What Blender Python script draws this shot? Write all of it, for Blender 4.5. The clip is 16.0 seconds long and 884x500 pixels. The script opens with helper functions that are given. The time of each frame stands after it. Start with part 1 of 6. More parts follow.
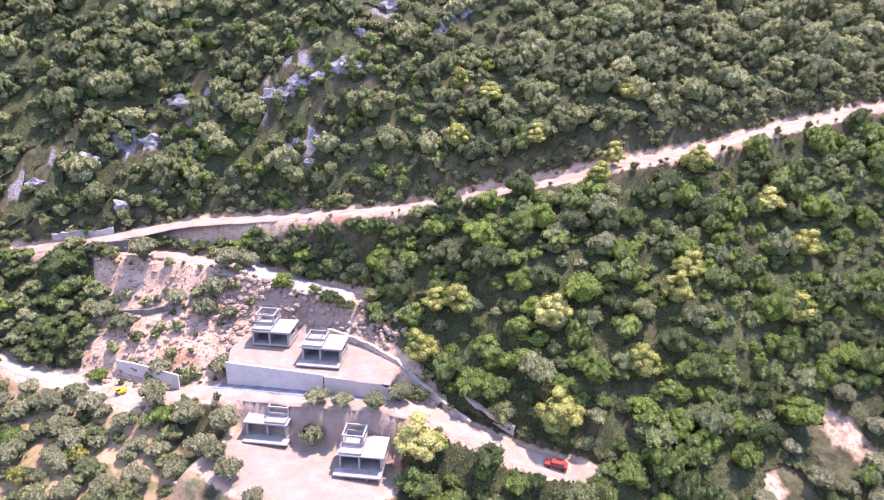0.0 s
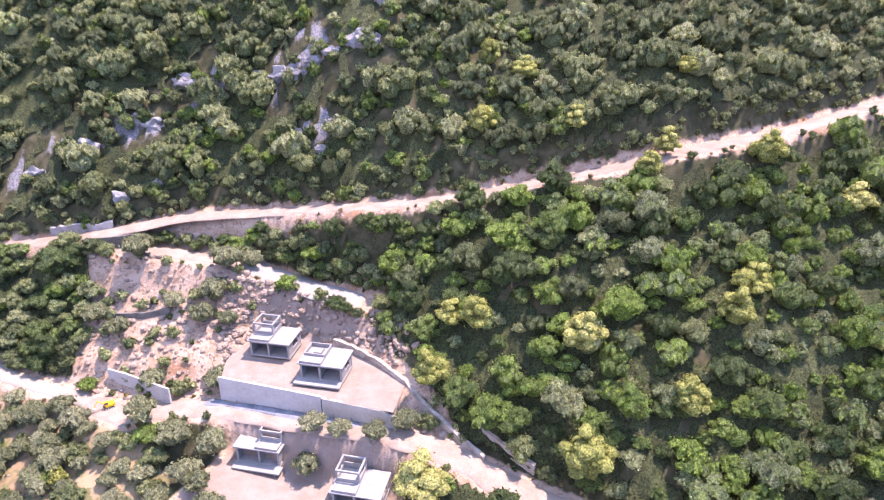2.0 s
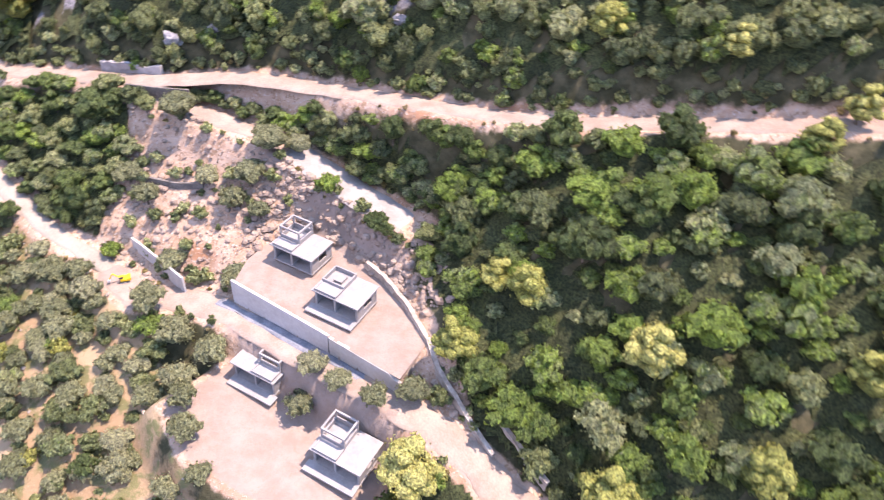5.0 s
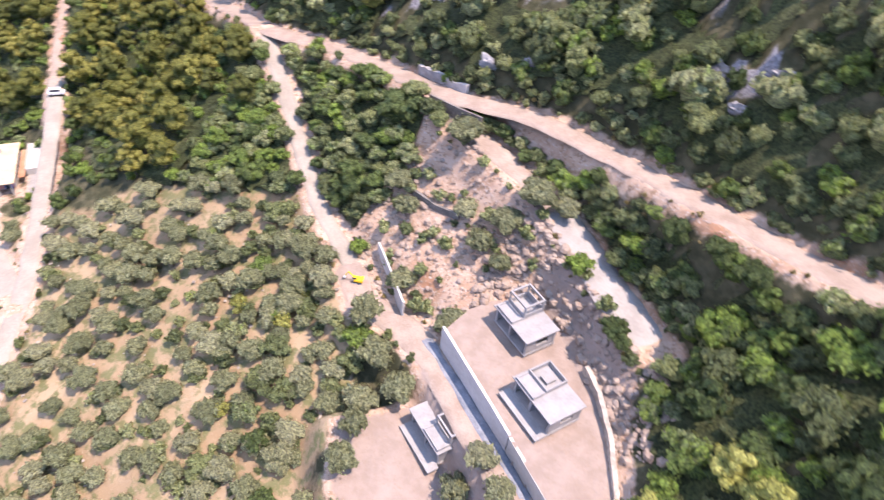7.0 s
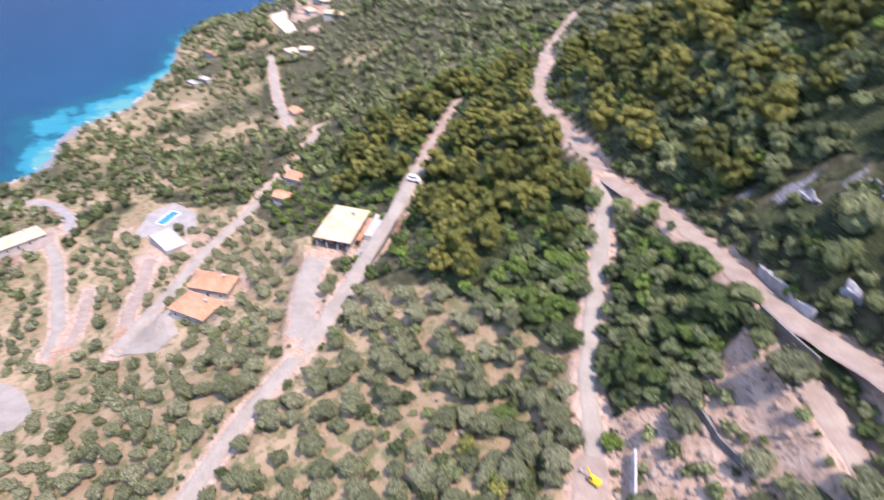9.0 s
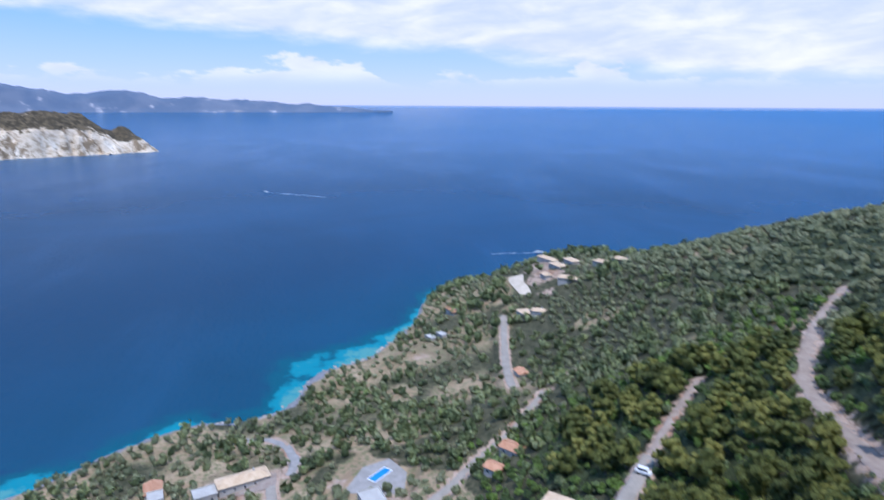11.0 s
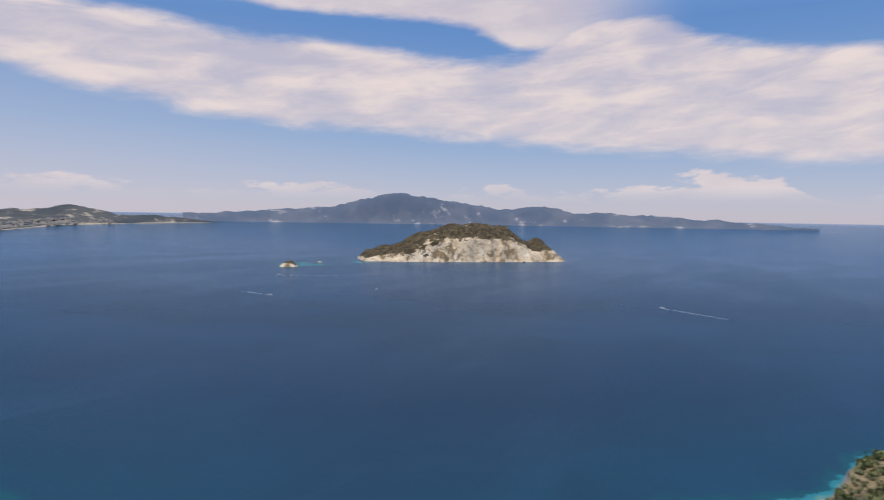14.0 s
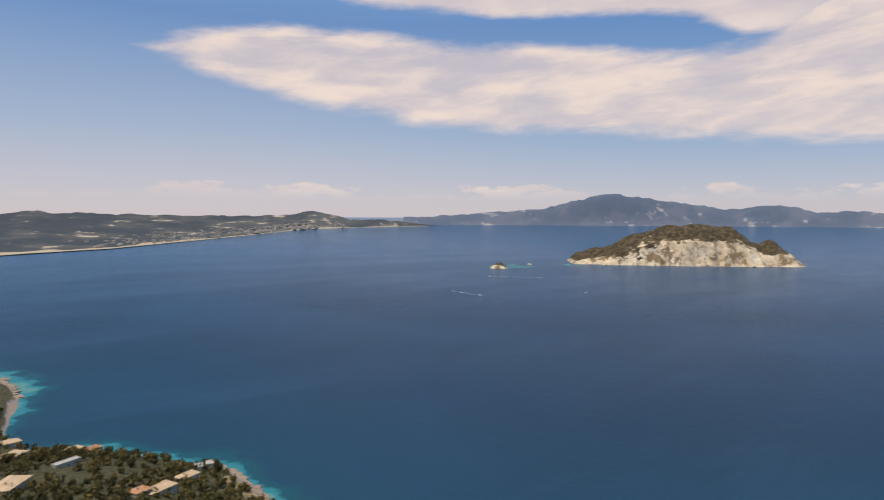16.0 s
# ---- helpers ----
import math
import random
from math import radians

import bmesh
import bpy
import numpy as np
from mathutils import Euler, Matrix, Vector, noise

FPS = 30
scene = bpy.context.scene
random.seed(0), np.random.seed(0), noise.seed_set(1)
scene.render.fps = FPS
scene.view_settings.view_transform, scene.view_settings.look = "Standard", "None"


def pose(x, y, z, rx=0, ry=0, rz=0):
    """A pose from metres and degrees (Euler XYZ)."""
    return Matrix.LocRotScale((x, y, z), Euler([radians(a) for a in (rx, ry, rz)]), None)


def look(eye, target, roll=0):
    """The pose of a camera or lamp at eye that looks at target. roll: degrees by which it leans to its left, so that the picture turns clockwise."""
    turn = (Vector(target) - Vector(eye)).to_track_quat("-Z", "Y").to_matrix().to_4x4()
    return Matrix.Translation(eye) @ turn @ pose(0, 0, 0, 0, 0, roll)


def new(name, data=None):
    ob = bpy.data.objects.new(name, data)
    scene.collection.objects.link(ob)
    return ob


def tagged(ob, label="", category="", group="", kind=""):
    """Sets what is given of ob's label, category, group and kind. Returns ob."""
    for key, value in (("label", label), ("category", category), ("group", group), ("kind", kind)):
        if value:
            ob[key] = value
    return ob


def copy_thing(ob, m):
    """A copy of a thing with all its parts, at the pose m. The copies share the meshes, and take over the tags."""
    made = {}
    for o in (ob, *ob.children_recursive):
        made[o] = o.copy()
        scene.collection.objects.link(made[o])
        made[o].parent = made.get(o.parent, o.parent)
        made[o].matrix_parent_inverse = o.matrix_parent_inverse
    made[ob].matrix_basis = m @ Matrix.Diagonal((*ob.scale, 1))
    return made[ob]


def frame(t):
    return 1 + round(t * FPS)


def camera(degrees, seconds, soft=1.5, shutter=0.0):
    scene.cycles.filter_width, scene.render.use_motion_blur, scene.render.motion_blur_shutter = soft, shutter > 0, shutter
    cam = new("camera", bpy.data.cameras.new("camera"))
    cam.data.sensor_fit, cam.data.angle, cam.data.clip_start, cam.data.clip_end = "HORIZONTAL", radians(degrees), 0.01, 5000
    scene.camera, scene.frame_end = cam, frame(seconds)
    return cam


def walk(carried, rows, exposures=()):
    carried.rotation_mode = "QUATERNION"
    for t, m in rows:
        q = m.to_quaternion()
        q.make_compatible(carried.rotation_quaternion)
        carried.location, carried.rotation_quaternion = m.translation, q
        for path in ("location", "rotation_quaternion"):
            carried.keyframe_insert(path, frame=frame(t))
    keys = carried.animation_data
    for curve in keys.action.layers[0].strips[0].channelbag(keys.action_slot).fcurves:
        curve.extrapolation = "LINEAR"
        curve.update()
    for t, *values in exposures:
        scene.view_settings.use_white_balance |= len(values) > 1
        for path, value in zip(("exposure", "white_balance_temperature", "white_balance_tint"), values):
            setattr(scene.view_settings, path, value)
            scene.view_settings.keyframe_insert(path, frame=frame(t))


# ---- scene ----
cam = camera(69.8, 16.0, 1.1, 0.5)
PATH = [
    (0.0, (-18.36, -89.03, 172.65), (19.63, -3.32, 137.87), 1.49),
    (0.5, (-14.24, -85.89, 173.02), (20.06, 1.32, 138.12), 1.56),
    (1.0, (-10.30, -82.22, 173.45), (20.19, 6.43, 138.63), 1.60),
    (1.5, (-6.70, -78.54, 174.02), (22.40, 9.98, 137.74), 0.44),
    (2.0, (-3.21, -74.50, 174.64), (24.91, 12.41, 133.95), 0.01),
    (2.5, (0.09, -70.69, 175.37), (27.09, 14.48, 130.45), 0.22),
    (3.0, (3.65, -66.64, 176.16), (29.48, 16.27, 126.57), 0.76),
    (3.2, (5.11, -64.98, 176.47), (30.15, 17.05, 125.06), 0.86),
    (5.3, (15.38, -44.45, 179.82), (17.36, 31.47, 114.77), 6.36),
    (5.5, (15.51, -42.55, 180.03), (13.86, 33.14, 114.69), 6.90),
    (6.0, (15.55, -37.70, 180.43), (3.27, 36.40, 114.41), 7.14),
    (6.5, (15.44, -33.53, 180.72), (-6.74, 37.68, 114.10), 6.72),
    (7.0, (14.72, -29.28, 181.12), (-17.76, 37.41, 114.05), 6.38),
    (7.5, (13.75, -25.57, 181.45), (-27.59, 35.90, 114.27), 5.93),
    (8.0, (11.91, -22.02, 181.54), (-38.60, 32.45, 114.59), 6.19),
    (8.5, (10.19, -19.27, 181.56), (-50.15, 28.89, 118.01), 5.82),
    (9.0, (7.71, -16.82, 181.39), (-64.55, 22.90, 124.82), 5.49),
    (9.5, (4.90, -14.93, 181.25), (-76.46, 15.50, 131.70), 5.01),
    (10.0, (1.60, -13.27, 181.18), (-87.11, 9.62, 141.08), 1.85),
    (10.2, (0.18, -12.47, 181.12), (-90.64, 8.57, 144.93), 0.92),
    (12.3, (-20.32, -6.84, 179.53), (-119.01, -21.98, 174.02), 4.08),
    (12.5, (-22.09, -7.05, 179.43), (-119.95, -26.89, 173.97), 3.94),
    (13.0, (-26.31, -7.83, 179.14), (-120.93, -39.75, 173.80), 3.76),
    (13.5, (-30.06, -8.36, 178.50), (-121.09, -49.41, 173.24), 2.99),
    (14.0, (-33.35, -8.84, 177.76), (-120.09, -58.33, 172.56), 0.98),
    (14.5, (-36.29, -9.11, 177.30), (-118.48, -65.84, 172.13), -0.38),
    (15.0, (-38.84, -9.38, 176.99), (-116.06, -72.71, 171.82), -0.43),
    (15.5, (-41.04, -9.77, 176.72), (-112.77, -79.26, 171.58), -0.17),
    (16.0, (-43.10, -10.23, 176.50), (-109.12, -85.16, 171.35), 0.29),
]
EXPOSURES = [(0.0, 1.52, 7350, 42), (3.0, 1.47, 7500, 38), (5.5, 1.38, 7900, 34), (7.0, 1.20, 7600, 31), (8.5, 0.96, 7300, 30), (9.5, 0.80, 6350, 27), (10.2, 0.55, 5600, 20), (12.3, -0.42, 5950, 14), (13.5, -0.42, 7200, 14), (16.0, -0.36, 8700, 13)]
walk(cam, [(t, look(eye, target, roll)) for t, eye, target, roll in PATH], EXPOSURES)

# ---- world and sun ----
SUN_AZ, SUN_EL = 80.0, 67.0
sun_way = Vector((math.sin(radians(SUN_AZ)) * math.cos(radians(SUN_EL)),
                  math.cos(radians(SUN_AZ)) * math.cos(radians(SUN_EL)), math.sin(radians(SUN_EL))))
sun = new("sun", bpy.data.lights.new("sun", "SUN"))
sun.data.energy, sun.data.angle, sun.data.color = 4.2, radians(0.5), (1.0, 0.95, 0.87)
sun.matrix_world = look(sun_way * 900, (0, 0, 0))


class Nodes:
    """Short hand for building node trees."""

    def __init__(self, tree):
        self.tree = tree

    def add(self, kind, inputs=(), operation="", use_clamp=False, data_type="", blend_type="", interpolation_type="", attribute_name=""):
        node = self.tree.nodes.new(kind)
        if operation:
            node.operation = operation
        if use_clamp:
            node.use_clamp = True
        if data_type:
            node.data_type, node.blend_type = data_type, blend_type
        if interpolation_type:
            node.interpolation_type = interpolation_type
        if attribute_name:
            node.attribute_name = attribute_name
        for key, value in dict(inputs).items():
            if isinstance(value, bpy.types.NodeSocket):
                self.tree.links.new(value, node.inputs[key])
            else:
                node.inputs[key].default_value = value
        return node

    def math(self, op, a, b=0.0, c=0.0, clamp=False):
        return self.add("ShaderNodeMath", {0: a, 1: b, 2: c}, operation=op, use_clamp=clamp).outputs[0]

    def noise(self, vector, scale, detail=4.0, rough=0.55, distortion=0.0):
        return self.add("ShaderNodeTexNoise", {"Vector": vector, "Scale": scale, "Detail": detail, "Roughness": rough,
                                               "Distortion": distortion}).outputs["Fac"]

    def ramp(self, fac, stops, mode="LINEAR"):
        node = self.add("ShaderNodeValToRGB", {0: fac})
        ramp = node.color_ramp
        ramp.interpolation = mode
        while len(ramp.elements) < len(stops):
            ramp.elements.new(0.5)
        for e, (pos, col) in zip(ramp.elements, stops):
            e.position, e.color = pos, (col if len(col) == 4 else (*col, 1.0))
        return node.outputs[0]

    def mix(self, fac, a, b, blend="MIX"):
        node = self.add("ShaderNodeMix", data_type="RGBA", blend_type=blend)
        for socket, value in ((node.inputs[0], fac), (node.inputs[6], a), (node.inputs[7], b)):
            if isinstance(value, bpy.types.NodeSocket):
                self.tree.links.new(value, socket)
            else:
                socket.default_value = value if not isinstance(value, tuple) or len(value) == 4 else (*value, 1.0)
        return node.outputs[2]

    def step(self, x, lo, hi):
        return self.add("ShaderNodeMapRange", {0: x, 1: lo, 2: hi, 3: 0.0, 4: 1.0}, interpolation_type="SMOOTHSTEP").outputs[0]


def build_world():
    world = bpy.data.worlds.new("sky")
    scene.world = world
    world.use_nodes = True
    world.node_tree.nodes.clear()
    n = Nodes(world.node_tree)
    sky = n.add("ShaderNodeTexSky")
    sky.sky_type, sky.sun_disc, sky.sun_elevation, sky.sun_rotation = "NISHITA", False, radians(SUN_EL), radians(SUN_AZ)
    sky.altitude, sky.air_density, sky.dust_density, sky.ozone_density = 150.0, 1.0, 0.6, 2.0
    way = n.add("ShaderNodeTexCoord").outputs["Generated"]
    xyz = n.add("ShaderNodeSeparateXYZ", {0: way})
    x, y, z = xyz.outputs
    # bearing to the left of +y and height over the horizon, both in degrees
    bearing = n.math("MULTIPLY", n.math("ARCTAN2", n.math("MULTIPLY", x, -1.0), y), 57.2958)
    height = n.math("MULTIPLY", n.math("ARCSINE", z), 57.2958)
    flat = n.add("ShaderNodeCombineXYZ", {0: n.math("MULTIPLY", bearing, 0.035), 1: n.math("MULTIPLY", height, 0.13), 2: 0.0}).outputs[0]
    # sheared grain: the cloud sheet is drawn out along slanting streaks
    streak = n.add("ShaderNodeCombineXYZ", {0: n.math("MULTIPLY", bearing, 0.055), 1: n.math("ADD", n.math("MULTIPLY", height, 0.20), n.math("MULTIPLY", bearing, 0.016)), 2: 3.0}).outputs[0]
    big = n.noise(flat, 1.6, 8.0, 0.62)
    fine = n.noise(streak, 2.6, 8.0, 0.56, 0.3)
    rough = n.math("ADD", n.math("MULTIPLY", n.math("SUBTRACT", big, 0.5), 7.0), n.math("MULTIPLY", n.math("SUBTRACT", fine, 0.5), 3.4))
    # the sheet lies between a lower and an upper edge, both of them over the bearing
    def edge(ends, points):
        node = n.add("ShaderNodeFloatCurve", {1: n.math("DIVIDE", bearing, 180.0)})
        curve = node.mapping.curves[0]
        for p, (at, v) in zip(curve.points, ends):
            p.location = (at, v / 20.0)
        for at, v in points:
            curve.points.new(at / 180.0, v / 20.0)
        node.mapping.update()
        return n.math("MULTIPLY", node.outputs[0], 20.0)
    low = edge(((0.0, 1.0), (1.0, 14.4)), ((67, 2.8), (85, 4.3), (104, 5.6), (114, 6.3), (125, 6.8), (134, 7.2), (142, 8.5), (150, 9.7), (157, 11.0), (164, 13.2), (167, 14.2)))
    high = edge(((0.0, 7.0), (1.0, 12.4)), ((67, 10.1), (80, 11.9), (88, 13.4), (94, 14.4), (98, 15.7), (104, 17.6), (109, 16.4), (113, 14.2), (117, 13.6), (121, 14.0), (130, 15.3), (139, 15.6), (156, 15.5), (164, 13.7), (167, 13.0)))
    second_low = edge(((0.0, 14.0), (1.0, 20.0)), ((105, 14.0), (112, 14.3), (116, 15.4), (120, 16.3), (125, 16.6), (133, 17.0), (142, 17.6), (149, 18.4), (155, 19.6)))
    inside = n.math("MINIMUM", n.math("MULTIPLY", n.math("SUBTRACT", height, low), 1.3), n.math("MULTIPLY", n.math("SUBTRACT", high, height), 1.3))
    sheet = n.step(n.math("ADD", inside, n.math("MULTIPLY", rough, 0.62)), -0.4, 1.7)
    # a second sheet higher up
    upper = n.step(n.math("ADD", n.math("MULTIPLY", n.math("SUBTRACT", height, second_low), 1.5), n.math("MULTIPLY", rough, 0.5)), -0.2, 1.3)
    upper = n.math("MULTIPLY", upper, n.math("MULTIPLY", n.step(bearing, 98.0, 112.0), n.step(bearing, 156.0, 146.0)))
    # unseen broken cloud added overhead to brighten the fill light
    zenith_fill = n.math("MULTIPLY", n.step(height, 24.0, 34.0), n.step(n.noise(way, 3.2, 7.0, 0.58), 0.50, 0.68))
    upper = n.math("MAXIMUM", upper, zenith_fill)
    # low heaps of cloud far off
    heap_shape = n.noise(n.add("ShaderNodeCombineXYZ", {0: n.math("MULTIPLY", bearing, 0.12), 1: n.math("MULTIPLY", height, 0.35), 2: 7.0}).outputs[0], 1.6, 8.0, 0.6)
    hump = n.math("MULTIPLY", n.math("SUBTRACT", 1.0, n.math("ABSOLUTE", n.math("DIVIDE", n.math("SUBTRACT", bearing, 97.0), 7.5)), clamp=True), 2.3)
    hump2 = n.math("MULTIPLY", n.math("SUBTRACT", 1.0, n.math("ABSOLUTE", n.math("DIVIDE", n.math("SUBTRACT", bearing, 72.0), 6.0)), clamp=True), 2.0)
    heap_top = n.math("ADD", n.math("ADD", n.math("MULTIPLY", n.math("SUBTRACT", heap_shape, 0.5), 7.0), 2.3), n.math("ADD", hump, hump2))
    heap = n.math("MULTIPLY", n.step(n.math("SUBTRACT", heap_top, height), 0.0, 0.7), n.step(height, 1.2, 3.2))
    bank = n.math("MULTIPLY", heap, 0.8)
    billow = n.step(n.math("ADD", n.math("MULTIPLY", fine, 0.65), n.math("MULTIPLY", big, 0.35)), 0.36, 0.66)
    cover = n.math("MAXIMUM", n.math("MAXIMUM", n.math("MULTIPLY", sheet, n.math("ADD", 0.70, n.math("MULTIPLY", billow, 0.27))), n.math("MULTIPLY", upper, 0.85)), bank)
    cloud_colour = n.mix(billow, (1.06, 1.06, 1.32), (1.36, 1.32, 1.46))
    # clear blue above, pale haze low down, distant water under the horizon
    blue = n.mix(1.0, sky.outputs[0], (0.13, 0.13, 0.14), "MULTIPLY")
    # the unseen sky overhead is made brighter to fill the shade with blue
    deep = n.ramp(n.math("DIVIDE", height, 30.0, clamp=True), [(0.0, (1.02, 1.10, 1.52)), (0.10, (0.74, 0.98, 1.58)), (0.25, (0.38, 0.80, 1.58)), (0.55, (0.17, 0.55, 1.45)), (1.0, (0.50, 1.15, 2.2))])
    clear = n.mix(0.7, blue, deep)
    # thicker haze over the land to the south
    clear = n.mix(n.math("MULTIPLY", n.math("MULTIPLY", n.step(bearing, 108.0, 160.0), n.step(height, 20.0, 2.0)), 0.3), clear, (1.06, 1.12, 1.44))
    clouded = n.mix(cover, clear, cloud_colour)
    lower = n.mix(n.step(height, 0.02, -0.12), clouded, (0.22, 0.46, 1.0))
    back = n.add("ShaderNodeBackground", {"Color": lower, "Strength": 0.72})
    out = n.add("ShaderNodeOutputWorld", {"Surface": back.outputs[0]})


build_world()

# ---- materials ----
def material(name):
    m = bpy.data.materials.new(name)
    m.use_nodes = True
    m.node_tree.nodes.clear()
    return m, Nodes(m.node_tree)


def finish(n, colour, rough=0.8, bump=None, strength=0.4, distance=0.05, metal=0.0, specular=0.3, **more):
    inputs = {"Base Color": colour, "Roughness": rough, "Metallic": metal, "Specular IOR Level": specular, **more}
    if bump is not None:
        inputs["Normal"] = n.add("ShaderNodeBump", {"Height": bump, "Strength": strength, "Distance": distance}).outputs[0]
    shader = n.add("ShaderNodeBsdfPrincipled", inputs)
    n.add("ShaderNodeOutputMaterial", {"Surface": shader.outputs[0]})


def surface(name, dark, light, grain=2.0, stain=0.25, rough=0.85, bump=0.4, distance=0.03, specular=0.25, metal=0.0, vary=0.0):
    """A plain rough material in two tones with grain and stains at real size."""
    m, n = material(name)
    at = n.add("ShaderNodeNewGeometry").outputs["Position"]
    a, b = n.noise(at, stain, 5.0, 0.6), n.noise(at, grain, 6.0, 0.65)
    fac = n.step(n.math("ADD", n.math("MULTIPLY", a, 0.6), n.math("MULTIPLY", b, 0.4)), 0.34, 0.66)
    colour = n.mix(fac, dark, light)
    if vary:
        rnd = n.add("ShaderNodeObjectInfo").outputs["Random"]
        colour = n.mix(1.0, colour, n.ramp(rnd, [(0.0, (1 - vary,) * 3), (1.0, (1 + vary,) * 3)]), "MULTIPLY")
    finish(n, colour, rough, b, bump, distance, metal, specular)
    return m


def foliage(name, stops, glow=0.3, coarse=0.8):
    """Leaves: a tint per tree, a finer one per spot, relief of the sprays in bump and in colour, light passing through.
    """
    m, n = material(name)
    geo = n.add("ShaderNodeNewGeometry")
    at = geo.outputs["Position"]
    tint = n.add("ShaderNodeAttribute", attribute_name="tint").outputs["Fac"]
    rnd = n.add("ShaderNodeObjectInfo").outputs["Random"]
    per = n.math("FRACT", n.math("ADD", tint, rnd))
    leaf = geo.outputs["Random Per Island"]
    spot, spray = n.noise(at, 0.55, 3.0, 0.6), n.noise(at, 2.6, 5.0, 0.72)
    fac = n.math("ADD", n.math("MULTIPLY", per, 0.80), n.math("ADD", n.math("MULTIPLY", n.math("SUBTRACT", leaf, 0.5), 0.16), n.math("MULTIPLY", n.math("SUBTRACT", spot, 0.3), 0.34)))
    # the relief noise also darkens hollows and lightens tips in the colour
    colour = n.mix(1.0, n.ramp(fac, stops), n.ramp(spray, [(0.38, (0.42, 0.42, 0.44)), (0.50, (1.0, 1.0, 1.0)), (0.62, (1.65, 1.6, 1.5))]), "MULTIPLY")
    puff = n.add("ShaderNodeAttribute", attribute_name="puff").outputs["Vector"]
    turned = n.add("ShaderNodeVectorTransform", {0: puff})
    turned.vector_type, turned.convert_from, turned.convert_to = "NORMAL", "OBJECT", "WORLD"
    smooth = n.add("ShaderNodeVectorMath", {0: turned.outputs[0]}, operation="NORMALIZE").outputs[0]
    normal = n.add("ShaderNodeBump", {"Height": spray, "Strength": 1.0, "Distance": coarse, "Normal": smooth}).outputs[0]
    diffuse = n.add("ShaderNodeBsdfPrincipled", {"Base Color": colour, "Roughness": 0.62, "Specular IOR Level": 0.2, "Normal": normal})
    through_leaf = n.add("ShaderNodeBsdfTranslucent", {"Color": n.mix(1.0, colour, (1.25, 1.2, 0.6), "MULTIPLY"), "Normal": normal})
    mixed = n.add("ShaderNodeMixShader", {0: glow, 1: diffuse.outputs[0], 2: through_leaf.outputs[0]})
    n.add("ShaderNodeOutputMaterial", {"Surface": mixed.outputs[0]})
    return m


def ground_material():
    """Dry hillside: litter and scrub in the woods, straw-coloured grass in the groves, pale dug soil on the site, limestone on the hill."""
    m, n = material("hillside_ground")
    at = n.add("ShaderNodeNewGeometry").outputs["Position"]
    def field(name):
        return n.add("ShaderNodeAttribute", attribute_name=name).outputs["Fac"]
    grain, mid, wide = n.noise(at, 2.2, 6.0, 0.7), n.noise(at, 0.35, 6.0, 0.62), n.noise(at, 0.06, 4.0, 0.55)
    litter = n.mix(n.step(mid, 0.35, 0.7), (0.035, 0.038, 0.020), (0.10, 0.092, 0.055))
    straw = n.mix(n.step(wide, 0.35, 0.65), (0.245, 0.172, 0.105), (0.325, 0.245, 0.158))
    straw = n.mix(n.step(mid, 0.47, 0.60), straw, (0.135, 0.135, 0.065))
    straw = n.mix(n.math("MULTIPLY", n.step(grain, 0.55, 0.75), 0.6), straw, (0.37, 0.31, 0.235))
    soil = n.mix(n.step(mid, 0.35, 0.66), (0.315, 0.215, 0.155), (0.40, 0.30, 0.235))
    soil = n.mix(n.math("MULTIPLY", n.step(wide, 0.55, 0.66), 0.7), soil, (0.27, 0.125, 0.065))
    soil = n.mix(n.step(n.noise(at, 0.9, 6.0, 0.7), 0.52, 0.60), soil, (0.235, 0.158, 0.108))
    soil = n.mix(n.step(grain, 0.54, 0.66), soil, (0.40, 0.36, 0.325))
    chalk = n.mix(n.step(mid, 0.3, 0.7), (0.215, 0.167, 0.140), (0.270, 0.217, 0.188))
    chalk = n.mix(n.math("MULTIPLY", n.step(n.noise(at, 1.1, 6.0, 0.7), 0.54, 0.66), 0.35), chalk, (0.20, 0.15, 0.115))
    chalk = n.mix(n.math("MULTIPLY", n.step(grain, 0.58, 0.8), 0.5), chalk, (0.28, 0.195, 0.14))
    # rock greys lowered in colour to stand for cliff faces in shade
    rock = n.mix(n.step(grain, 0.35, 0.65), (0.10, 0.10, 0.11), (0.26, 0.255, 0.27))
    def worn(f):
        return n.step(n.math("ADD", f, n.math("MULTIPLY", n.math("SUBTRACT", mid, 0.5), 0.7)), 0.38, 0.62)
    colour = n.mix(worn(field("grass")), litter, straw)
    colour = n.mix(worn(field("rock")), colour, rock)
    colour = n.mix(worn(field("soil")), colour, soil)
    colour = n.mix(worn(field("chalk")), colour, chalk)
    finish(n, colour, 0.95, n.math("ADD", grain, n.math("MULTIPLY", mid, 2.0)), 0.7, 0.25, 0.0, 0.15)
    return m


